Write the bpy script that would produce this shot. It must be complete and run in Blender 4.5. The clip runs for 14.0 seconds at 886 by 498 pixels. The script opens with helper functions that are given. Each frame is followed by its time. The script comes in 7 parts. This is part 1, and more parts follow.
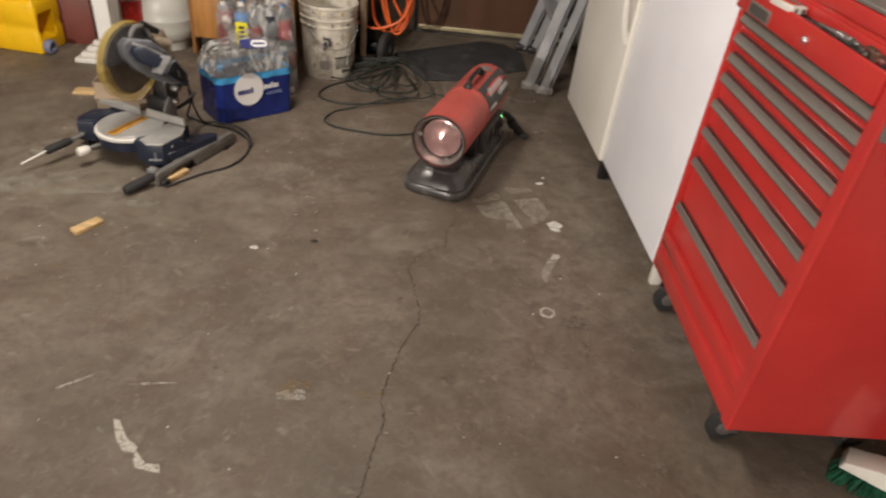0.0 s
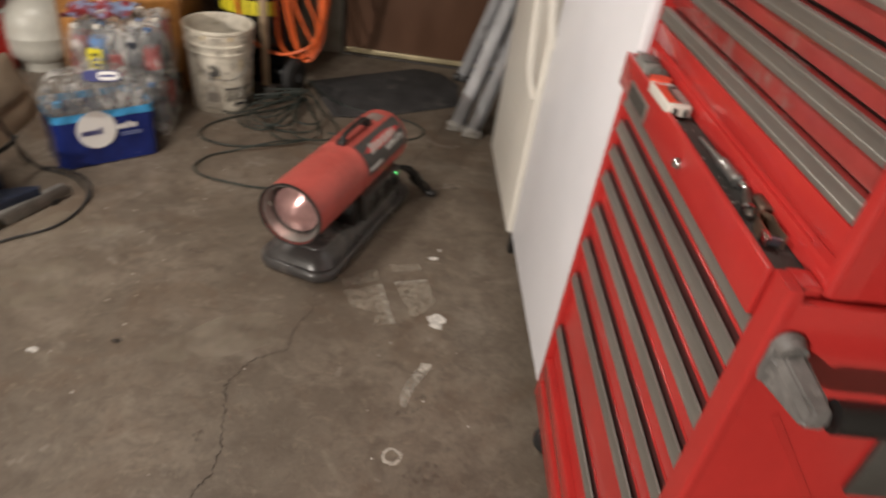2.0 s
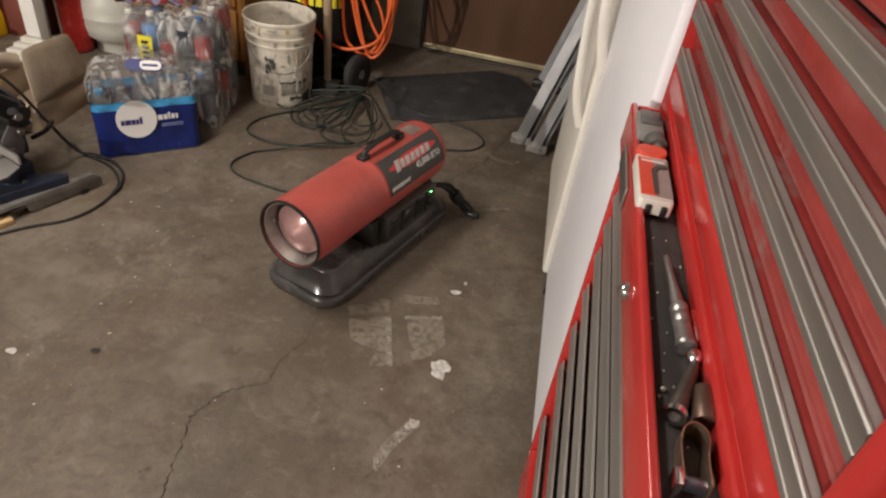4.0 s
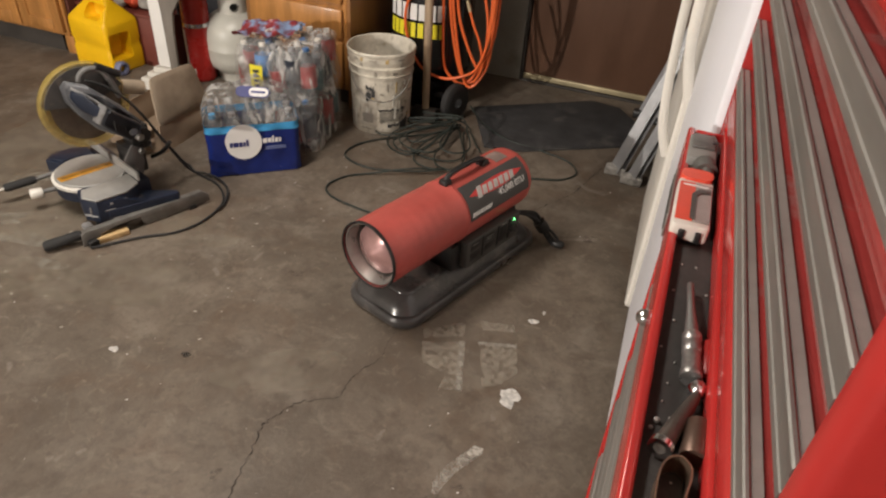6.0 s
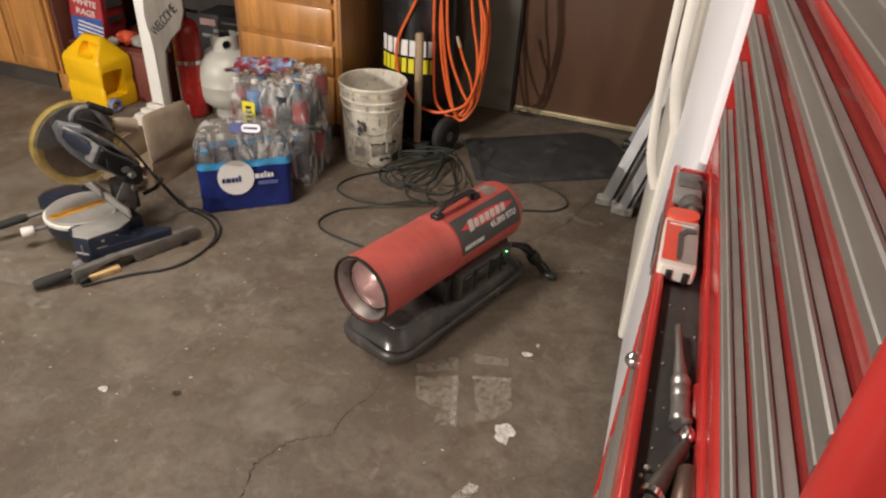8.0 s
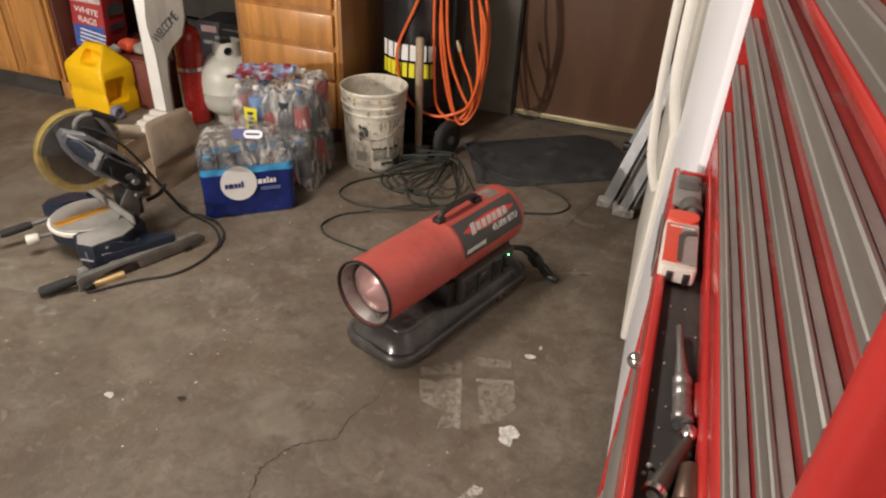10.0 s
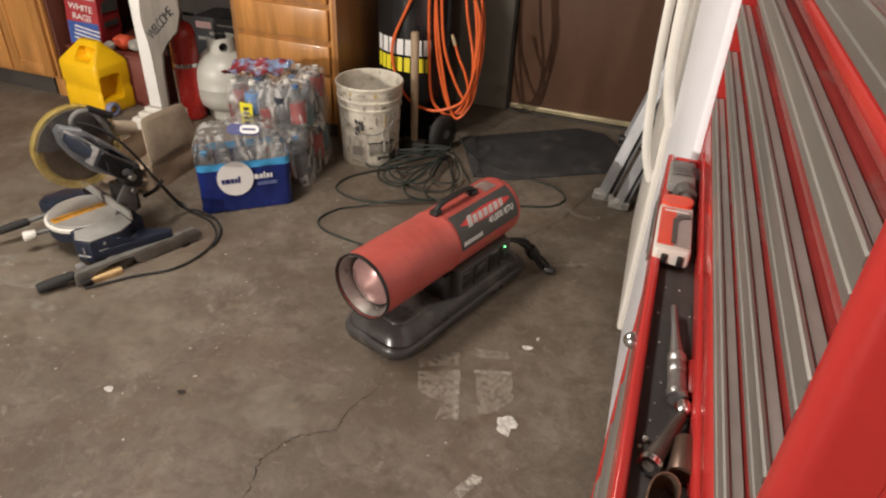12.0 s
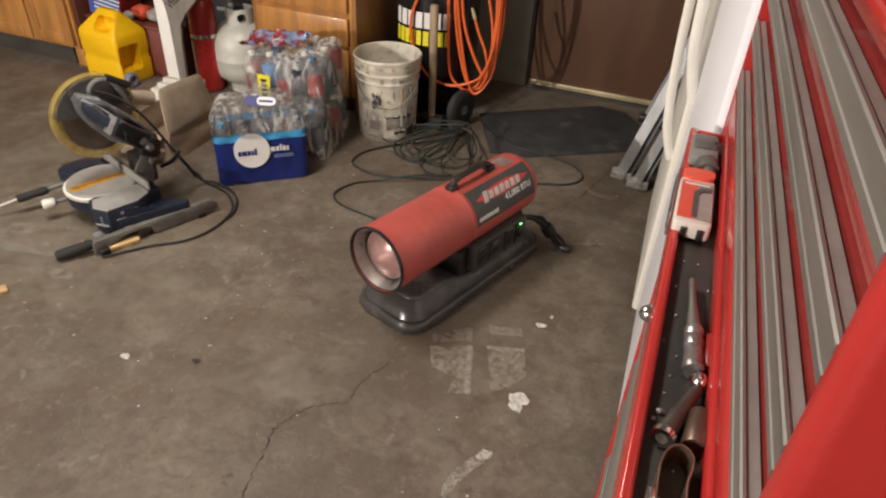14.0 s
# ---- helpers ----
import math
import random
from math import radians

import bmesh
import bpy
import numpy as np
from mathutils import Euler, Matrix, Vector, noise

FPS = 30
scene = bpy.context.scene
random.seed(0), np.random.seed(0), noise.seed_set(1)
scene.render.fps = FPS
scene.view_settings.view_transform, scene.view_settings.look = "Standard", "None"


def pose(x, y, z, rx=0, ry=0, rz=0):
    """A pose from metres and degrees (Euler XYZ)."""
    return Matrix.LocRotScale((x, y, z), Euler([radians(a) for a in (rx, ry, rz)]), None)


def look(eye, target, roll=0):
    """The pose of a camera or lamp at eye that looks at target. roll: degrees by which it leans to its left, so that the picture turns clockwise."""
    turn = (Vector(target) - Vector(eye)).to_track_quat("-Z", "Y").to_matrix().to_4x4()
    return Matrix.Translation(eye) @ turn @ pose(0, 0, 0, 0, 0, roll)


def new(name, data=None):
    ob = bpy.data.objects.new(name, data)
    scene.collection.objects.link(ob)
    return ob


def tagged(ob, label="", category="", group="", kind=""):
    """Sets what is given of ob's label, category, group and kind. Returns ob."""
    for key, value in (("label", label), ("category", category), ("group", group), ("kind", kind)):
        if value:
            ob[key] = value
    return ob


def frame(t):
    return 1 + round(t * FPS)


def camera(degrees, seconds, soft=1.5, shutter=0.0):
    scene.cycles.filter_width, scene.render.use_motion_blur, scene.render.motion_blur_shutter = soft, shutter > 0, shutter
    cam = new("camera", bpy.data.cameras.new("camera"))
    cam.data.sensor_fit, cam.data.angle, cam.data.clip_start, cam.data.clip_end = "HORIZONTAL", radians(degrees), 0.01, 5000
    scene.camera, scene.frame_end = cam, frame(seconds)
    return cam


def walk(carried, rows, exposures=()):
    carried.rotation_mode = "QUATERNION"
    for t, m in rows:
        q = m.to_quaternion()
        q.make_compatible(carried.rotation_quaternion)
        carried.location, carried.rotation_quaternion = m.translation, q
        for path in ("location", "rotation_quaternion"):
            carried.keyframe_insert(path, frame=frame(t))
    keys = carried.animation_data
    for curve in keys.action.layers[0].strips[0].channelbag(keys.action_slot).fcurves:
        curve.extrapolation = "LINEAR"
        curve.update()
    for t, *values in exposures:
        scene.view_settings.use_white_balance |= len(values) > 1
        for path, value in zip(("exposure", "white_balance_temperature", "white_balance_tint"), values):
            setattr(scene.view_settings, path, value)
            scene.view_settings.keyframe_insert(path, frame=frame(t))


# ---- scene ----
cam = camera(67.4, 14.0, soft=2.2, shutter=0.5)
PATH = [
    (0, (0.372, 0.28, 1.27), (0.455, 1.921, 0.13), 6.7),
    (0.5, (0.476, 0.33, 1.28), (0.625, 1.971, 0.146), 4.7),
    (0.9, (0.525, 0.476, 1.282), (0.767, 2.114, 0.16), 6.5),
    (1, (0.546, 0.519, 1.281), (0.796, 2.157, 0.161), 7.3),
    (1.5, (0.632, 0.705, 1.296), (0.975, 2.33, 0.182), 8.8),
    (2, (0.78, 0.829, 1.285), (0.864, 2.473, 0.149), 8.7),
    (2.2, (0.832, 0.862, 1.284), (0.741, 2.49, 0.125), 8.8),
    (4.3, (1.025, 1.13, 1.294), (0.735, 2.698, 0.087), 8.0),
    (4.5, (1.044, 1.13, 1.294), (0.669, 2.684, 0.092), 7.2),
    (5, (1.06, 1.131, 1.293), (0.537, 2.651, 0.102), 5.4),
    (5.5, (1.069, 1.132, 1.287), (0.483, 2.639, 0.11), 4.0),
    (6, (1.083, 1.138, 1.29), (0.53, 2.671, 0.132), 4.1),
    (6.5, (1.088, 1.143, 1.295), (0.532, 2.689, 0.155), 3.6),
    (7, (1.09, 1.146, 1.294), (0.533, 2.709, 0.178), 3.4),
    (7.5, (1.086, 1.149, 1.297), (0.539, 2.728, 0.199), 3.7),
    (8, (1.085, 1.146, 1.302), (0.526, 2.73, 0.217), 3.6),
    (8.5, (1.087, 1.139, 1.307), (0.522, 2.73, 0.236), 3.4),
    (11, (1.085, 1.136, 1.308), (0.522, 2.721, 0.225), 2.8),
    (11.5, (1.089, 1.129, 1.306), (0.535, 2.715, 0.222), 2.9),
    (12, (1.089, 1.123, 1.304), (0.536, 2.709, 0.218), 2.7),
    (12.5, (1.088, 1.12, 1.301), (0.528, 2.699, 0.209), 2.8),
    (13, (1.089, 1.119, 1.297), (0.521, 2.686, 0.193), 2.7),
    (13.5, (1.089, 1.122, 1.293), (0.512, 2.675, 0.173), 2.5),
    (14, (1.09, 1.126, 1.291), (0.509, 2.662, 0.15), 3.0),
]
walk(cam, [(t, look(eye, target, roll)) for t, eye, target, roll in PATH], [(0.0, -0.06), (2.0, -0.12), (4.3, -0.13), (5.5, -0.13), (6.5, 0.04), (14.0, 0.08)])

# ---- world and lights ----
world = bpy.data.worlds.new("garage_night")
world.use_nodes = True
world.node_tree.nodes["Background"].inputs[0].default_value = (0.9, 0.8, 0.7, 1)
world.node_tree.nodes["Background"].inputs[1].default_value = 0.075
scene.world = world


def area_lamp(name, eye, target, w, h, power, colour):
    data = bpy.data.lights.new(name, "AREA")
    data.shape, data.size, data.size_y, data.energy, data.color = "RECTANGLE", w, h, power, colour
    ob = new(name, data)
    ob.matrix_world = look(eye, target)
    return ob


area_lamp("ceiling_lamp_rear", (-2.6, -4.6, 2.30), (0.0, 3.0, 0.3), 0.15, 0.12, 390, (1.0, 0.92, 0.83))
# unseen overhead lamp, added as fill for floor and cabinet fronts
area_lamp("fill_lamp_middle", (-0.50, 2.05, 2.42), (-0.50, 2.05, 0.0), 0.4, 1.2, 56, (1.0, 0.92, 0.83))


# ---- mesh helpers ----
def finish(name, bm, material, angle=40):
    me = bpy.data.meshes.new(name)
    bmesh.ops.recalc_face_normals(bm, faces=bm.faces)
    bm.to_mesh(me)
    bm.free()
    for m in (material if isinstance(material, (list, tuple)) else [material]):
        me.materials.append(m)
    me.polygons.foreach_set("use_smooth", [True] * len(me.polygons))
    me.set_sharp_from_angle(angle=radians(angle))
    return me


def part(name, bm, material, parent, label="", angle=40):
    ob = new(name, finish(name, bm, material, angle))
    ob.parent = parent
    if label:
        ob["label"] = label
    return ob


def thing(name, m, label, category, group="", kind=""):
    ob = new(name)
    ob.empty_display_size = 0.1
    ob.matrix_world = m
    return tagged(ob, label, category, group, kind)


def setting(name, bm, material, label, category, angle=40):
    return tagged(new(name, finish(name, bm, material, angle)), label, category, "", "structure")


def B(bm, x0, x1, y0, y1, z0, z1, bevel=0.0, seg=2, m=None, mat=0):
    """A box between limits, with rounded edges."""
    r = bmesh.ops.create_cube(bm, size=1.0)
    vs = r["verts"]
    for v in vs:
        v.co = Vector((x0 + (v.co.x + 0.5) * (x1 - x0), y0 + (v.co.y + 0.5) * (y1 - y0), z0 + (v.co.z + 0.5) * (z1 - z0)))
    fs = list({f for v in vs for f in v.link_faces})
    if bevel:
        es = list({e for v in vs for e in v.link_edges})
        out = bmesh.ops.bevel(bm, geom=es, offset=bevel, segments=seg, profile=0.5, affect="EDGES")
        fs = [f for f in out["faces"]]
        vs = list({v for f in fs for v in f.verts})
        fs = list({f for v in vs for f in v.link_faces})
    for f in fs:
        f.material_index = mat
    if m is not None:
        bmesh.ops.transform(bm, matrix=m, verts=vs)
    return bm


def box(x0, x1, y0, y1, z0, z1, bevel=0.0, seg=2, m=None):
    return B(bmesh.new(), x0, x1, y0, y1, z0, z1, bevel, seg, m)


def ring_axes(d):
    d = d.normalized()
    a = d.cross(Vector((0, 0, 1)) if abs(d.z) < 0.9 else Vector((1, 0, 0))).normalized()
    return a, d.cross(a).normalized()


def tube(bm, pts, r, seg=8, closed=False, caps=True, flat=1.0):
    """Sweeps a round section along points. r: one radius or one for each point."""
    pts = [Vector(p) for p in pts]
    n = len(pts)
    rs = r if isinstance(r, (list, tuple)) else [r] * n
    rings, a = [], None
    for i, p in enumerate(pts):
        d = (pts[(i + 1) % n] - pts[i - 1]) if closed else (pts[min(i + 1, n - 1)] - pts[max(i - 1, 0)])
        if d.length < 1e-9:
            d = Vector((0, 0, 1))
        d.normalize()
        if a is None:
            a, b = ring_axes(d)
        else:
            a = (a - d * a.dot(d))
            a = a.normalized() if a.length > 1e-6 else ring_axes(d)[0]
            b = d.cross(a)
        rings.append([bm.verts.new(p + (a * math.cos(2 * math.pi * k / seg) + b * math.sin(2 * math.pi * k / seg) * flat) * rs[i]) for k in range(seg)])
    for i in range(n if closed else n - 1):
        p, q = rings[i], rings[(i + 1) % n]
        for k in range(seg):
            bm.faces.new((p[k], p[(k + 1) % seg], q[(k + 1) % seg], q[k]))
    if caps and not closed:
        bm.faces.new(rings[0][::-1])
        bm.faces.new(rings[-1])
    return bm


def cyl(bm, p0, p1, r0, r1=None, seg=24):
    return tube(bm, [p0, p1], [r0, r0 if r1 is None else r1], seg)


def lathe(bm, profile, seg=40, axis="z", m=None, closed=False):
    """Turns a profile of (radius, height) round the z axis or, with axis 'y', the y axis."""
    rows, made = [], []
    for r, h in profile:
        row = []
        for k in range(seg):
            t = 2 * math.pi * k / seg
            c = (r * math.cos(t), r * math.sin(t), h) if axis == "z" else (r * math.cos(t), h, r * math.sin(t))
            row.append(bm.verts.new(c))
        rows.append(row)
        made += row
    pairs = list(zip(rows[:-1], rows[1:])) + ([(rows[-1], rows[0])] if closed else [])
    for p, q in pairs:
        for k in range(seg):
            bm.faces.new((p[k], p[(k + 1) % seg], q[(k + 1) % seg], q[k]))
    if not closed:
        if profile[0][0] > 1e-5:
            bm.faces.new(rows[0][::-1])
        if profile[-1][0] > 1e-5:
            bm.faces.new(rows[-1])
    bmesh.ops.remove_doubles(bm, verts=made, dist=1e-6)
    if m is not None:
        bmesh.ops.transform(bm, matrix=m, verts=[v for v in made if v.is_valid])
    return bm


def prism(bm, outline, h0, h1, plane="xy", m=None, bevel=0.0):
    """Extrudes a closed outline; plane names the axes of its two coordinates, and the third runs from h0 to h1."""
    put = {"xy": lambda a, b, h: (a, b, h), "xz": lambda a, b, h: (a, h, b), "yz": lambda a, b, h: (h, a, b)}[plane]
    low = [bm.verts.new(put(a, b, h0)) for a, b in outline]
    top = [bm.verts.new(put(a, b, h1)) for a, b in outline]
    n = len(outline)
    fs = [bm.faces.new(low[::-1]), bm.faces.new(top)]
    for k in range(n):
        fs.append(bm.faces.new((low[k], low[(k + 1) % n], top[(k + 1) % n], top[k])))
    vs = low + top
    if bevel:
        es = [e for e in fs[0].edges] + [e for e in fs[1].edges]
        out = bmesh.ops.bevel(bm, geom=es, offset=bevel, segments=2, profile=0.5, affect="EDGES")
        vs = list({v for f in out["faces"] for v in f.verts} | {v for v in vs if v.is_valid})
    if m is not None:
        bmesh.ops.transform(bm, matrix=m, verts=vs)
    return bm


def rounded(w, d, r, n=6, cx=0.0, cy=0.0):
    """A rectangle's outline with round corners."""
    out = []
    for sx, sy, a0 in ((1, -1, -90), (1, 1, 0), (-1, 1, 90), (-1, -1, 180)):
        for k in range(n + 1):
            t = radians(a0 + 90 * k / n)
            out.append((cx + sx * (w / 2 - r) + r * math.cos(t), cy + sy * (d / 2 - r) + r * math.sin(t)))
    return out


def smooth_path(pts, n=8, closed=False):
    """A Catmull-Rom line through points."""
    pts = [Vector(p) for p in pts]
    out, m = [], len(pts)
    for i in range(m if closed else m - 1):
        p0 = pts[(i - 1) % m] if closed or i > 0 else pts[0]
        p1, p2 = pts[i], pts[(i + 1) % m]
        p3 = pts[(i + 2) % m] if closed or i + 2 < m else pts[-1]
        for k in range(n):
            t = k / n
            out.append(0.5 * ((2 * p1) + (p2 - p0) * t + (2 * p0 - 5 * p1 + 4 * p2 - p3) * t * t + (3 * p1 - p0 - 3 * p2 + p3) * t ** 3))
    if not closed:
        out.append(pts[-1])
    return out


def blob(rng, cx, cy, rx, ry, n=14, rough=0.25, turn=0.0):
    """An uneven flat outline."""
    ph = [rng.uniform(0, 6.28) for _ in range(3)]
    out = []
    for k in range(n):
        t = 2 * math.pi * k / n
        s = 1 + rough * (0.5 * math.sin(2 * t + ph[0]) + 0.35 * math.sin(3 * t + ph[1]) + 0.3 * math.sin(5 * t + ph[2])) + rng.uniform(-rough, rough) * 0.35
        x, y = rx * s * math.cos(t), ry * s * math.sin(t)
        out.append((cx + x * math.cos(turn) - y * math.sin(turn), cy + x * math.sin(turn) + y * math.cos(turn)))
    return out


def letters(text, size, depth=0.0006, tight=1.0):
    """Solid letters in the built-in font, flat in the xy plane, centred."""
    cu = bpy.data.curves.new("lettering", "FONT")
    cu.body, cu.size, cu.extrude, cu.align_x, cu.align_y, cu.space_character = text, size, depth, "CENTER", "CENTER", tight
    ob = new("lettering", cu)
    bpy.context.view_layer.update()
    me = bpy.data.meshes.new_from_object(ob.evaluated_get(bpy.context.evaluated_depsgraph_get()))
    bm = bmesh.new()
    bm.from_mesh(me)
    bpy.data.objects.remove(ob)
    bpy.data.meshes.remove(me)
    bpy.data.curves.remove(cu)
    return bm


# ---- materials ----
def mat(name, colour, rough=0.5, metal=0.0, var=0.12, scale=9.0, bump=0.1, fine=160.0, stain=None, stain_at=0.6, stain_scale=3.0, coat=0.0, spec=0.5, alpha=1.0, wave=None, rough_var=0.12):
    """A surface with grain and stains at two scales, in metres of the world."""
    m = bpy.data.materials.new(name)
    m.use_nodes = True
    nt = m.node_tree
    N, Lk = nt.nodes, nt.links
    p = N["Principled BSDF"]
    geo = N.new("ShaderNodeNewGeometry")
    if wave:
        mp = N.new("ShaderNodeMapping")
        mp.inputs["Scale"].default_value = wave
        Lk.new(geo.outputs["Position"], mp.inputs["Vector"])
        src = mp.outputs["Vector"]
    else:
        src = geo.outputs["Position"]

    def noise_at(s, detail=5.0, rough_=0.6):
        n = N.new("ShaderNodeTexNoise")
        n.inputs["Scale"].default_value, n.inputs["Detail"].default_value, n.inputs["Roughness"].default_value = s, detail, rough_
        Lk.new(src, n.inputs["Vector"])
        return n.outputs["Fac"]

    def math_(op, a, b):
        k = N.new("ShaderNodeMath")
        k.operation = op
        for i, v in enumerate((a, b)):
            if isinstance(v, (int, float)):
                k.inputs[i].default_value = v
            else:
                Lk.new(v, k.inputs[i])
        return k.outputs[0]

    def mix(fac, a, b):
        k = N.new("ShaderNodeMix")
        k.data_type = "RGBA"
        for sock, v in ((k.inputs[0], fac), (k.inputs[6], a), (k.inputs[7], b)):
            if isinstance(v, tuple):
                sock.default_value = v
            elif isinstance(v, (int, float)):
                sock.default_value = v
            else:
                Lk.new(v, sock)
        return k.outputs[2]

    def ramp(v, lo, hi):
        k = N.new("ShaderNodeMapRange")
        k.inputs[1].default_value, k.inputs[2].default_value = lo, hi
        Lk.new(v, k.inputs[0])
        return k.outputs[0]

    c = tuple(colour) + (1.0,)
    dark = tuple(max(0, v * (1 - 2 * var)) for v in colour) + (1.0,)
    lite = tuple(min(1, v * (1 + 1.2 * var)) for v in colour) + (1.0,)
    big, small = noise_at(scale), noise_at(fine, 3.0)
    col = mix(ramp(big, 0.3, 0.7), dark, lite)
    col = mix(math_("MULTIPLY", ramp(small, 0.4, 0.75), 0.35), col, dark)
    if stain:
        col = mix(ramp(noise_at(stain_scale, 6.0, 0.65), stain_at, stain_at + 0.12), col, tuple(stain) + (1.0,))
    Lk.new(col, p.inputs["Base Color"])
    Lk.new(math_("ADD", math_("MULTIPLY", math_("SUBTRACT", big, 0.5), rough_var * 2), rough), p.inputs["Roughness"])
    p.inputs["Metallic"].default_value = metal
    p.inputs["Specular IOR Level"].default_value = spec
    p.inputs["Coat Weight"].default_value = coat
    p.inputs["Coat Roughness"].default_value = 0.12
    if bump:
        bp = N.new("ShaderNodeBump")
        bp.inputs["Strength"].default_value, bp.inputs["Distance"].default_value = bump, 0.003
        Lk.new(math_("ADD", small, big), bp.inputs["Height"])
        Lk.new(bp.outputs[0], p.inputs["Normal"])
    if alpha < 1:
        p.inputs["Alpha"].default_value = alpha
    return m


def clear(name, colour, rough=0.05, weight=1.0, ior=1.2):
    m = bpy.data.materials.new(name)
    m.use_nodes = True
    p = m.node_tree.nodes["Principled BSDF"]
    p.inputs["Base Color"].default_value = (*colour, 1)
    p.inputs["Roughness"].default_value, p.inputs["Transmission Weight"].default_value, p.inputs["IOR"].default_value = rough, weight, ior
    return m


def film_wrap(name, colour, see=0.25, rough=0.12, creased=None):
    """Thin clear wrapping: mostly see-through, with gloss; creases, where given, are milkier."""
    m = bpy.data.materials.new(name)
    m.use_nodes = True
    N, Lk = m.node_tree.nodes, m.node_tree.links
    p = N["Principled BSDF"]
    p.inputs["Base Color"].default_value = (*colour, 1)
    p.inputs["Roughness"].default_value, p.inputs["Alpha"].default_value = rough, see
    geo, n, bp = N.new("ShaderNodeNewGeometry"), N.new("ShaderNodeTexNoise"), N.new("ShaderNodeBump")
    n.inputs["Scale"].default_value, n.inputs["Detail"].default_value = 24, 5
    bp.inputs["Strength"].default_value, bp.inputs["Distance"].default_value = 1.0, 0.02
    Lk.new(geo.outputs["Position"], n.inputs["Vector"])
    Lk.new(n.outputs["Fac"], bp.inputs["Height"])
    Lk.new(bp.outputs[0], p.inputs["Normal"])
    if creased:
        mp, cr, rg_ = N.new("ShaderNodeMapping"), N.new("ShaderNodeTexNoise"), N.new("ShaderNodeMapRange")
        mp.inputs["Scale"].default_value = (1, 1, 0.35)
        cr.inputs["Scale"].default_value, cr.inputs["Detail"].default_value, cr.inputs["Distortion"].default_value = 17, 4, 1.6
        Lk.new(geo.outputs["Position"], mp.inputs["Vector"])
        Lk.new(mp.outputs["Vector"], cr.inputs["Vector"])
        Lk.new(cr.outputs["Fac"], rg_.inputs[0])
        for i, v in enumerate((0.50, 0.63, see, creased)):
            rg_.inputs[i + 1].default_value = v
        Lk.new(rg_.outputs[0], p.inputs["Alpha"])
    return m


def floor_material():
    m = bpy.data.materials.new("worn_concrete")
    m.use_nodes = True
    N, Lk = m.node_tree.nodes, m.node_tree.links
    p = N["Principled BSDF"]
    geo = N.new("ShaderNodeNewGeometry")

    def tex(s, d, r=0.6, dist=0.0):
        n = N.new("ShaderNodeTexNoise")
        n.inputs["Scale"].default_value, n.inputs["Detail"].default_value, n.inputs["Roughness"].default_value, n.inputs["Distortion"].default_value = s, d, r, dist
        Lk.new(geo.outputs["Position"], n.inputs["Vector"])
        return n.outputs["Fac"]

    def rng_(v, a, b, c=0.0, d=1.0):
        k = N.new("ShaderNodeMapRange")
        for i, x in enumerate((a, b, c, d)):
            k.inputs[i + 1].default_value = x
        Lk.new(v, k.inputs[0])
        return k.outputs[0]

    def mix(fac, a, b):
        k = N.new("ShaderNodeMix")
        k.data_type = "RGBA"
        Lk.new(fac, k.inputs[0])
        for i, v in ((6, a), (7, b)):
            if isinstance(v, tuple):
                k.inputs[i].default_value = (*v, 1)
            else:
                Lk.new(v, k.inputs[i])
        return k.outputs[2]

    base = mix(rng_(tex(1.6, 6, 0.62), 0.32, 0.68), FLOOR_A, FLOOR_B)
    base = mix(rng_(tex(5.5, 8, 0.7, 0.6), 0.42, 0.66, 0, 0.85), base, FLOOR_C)
    base = mix(rng_(tex(2.7, 7, 0.65, 0.4), 0.54, 0.72, 0, 0.6), base, (0.28, 0.245, 0.205))
    base = mix(rng_(tex(13, 6, 0.6), 0.55, 0.72, 0, 0.6), base, (0.078, 0.060, 0.046))
    base = mix(rng_(tex(3.6, 5, 0.6, 1.0), 0.52, 0.66, 0, 0.60), base, (0.122, 0.083, 0.056))
    base = mix(rng_(tex(7.5, 5, 0.62, 0.9), 0.53, 0.67, 0, 0.50), base, (0.088, 0.067, 0.050))
    base = mix(rng_(tex(6.2, 6, 0.68, 1.4), 0.58, 0.70, 0, 0.42), base, (0.262, 0.225, 0.182))
    base = mix(rng_(tex(9, 4, 0.5, 1.2), 0.665, 0.70, 0, 0.30), base, (0.34, 0.30, 0.26))
    base = mix(rng_(tex(38, 6, 0.75, 0.5), 0.49, 0.68, 0, 0.52), base, (0.090, 0.072, 0.055))
    base = mix(rng_(tex(27, 6, 0.75, 0.8), 0.55, 0.70, 0, 0.46), base, (0.26, 0.215, 0.165))
    base = mix(rng_(tex(120, 3, 0.7), 0.60, 0.75, 0, 0.25), base, (0.080, 0.064, 0.050))
    base = mix(rng_(tex(300, 2), 0.55, 0.8, 0, 0.35), base, (0.10, 0.085, 0.07))
    Lk.new(base, p.inputs["Base Color"])
    Lk.new(rng_(tex(4, 6), 0.3, 0.7, 0.45, 0.75), p.inputs["Roughness"])
    p.inputs["Specular IOR Level"].default_value = 0.35
    bp = N.new("ShaderNodeBump")
    bp.inputs["Strength"].default_value, bp.inputs["Distance"].default_value = 0.35, 0.004
    Lk.new(tex(60, 8, 0.7), bp.inputs["Height"])
    Lk.new(bp.outputs[0], p.inputs["Normal"])
    return m


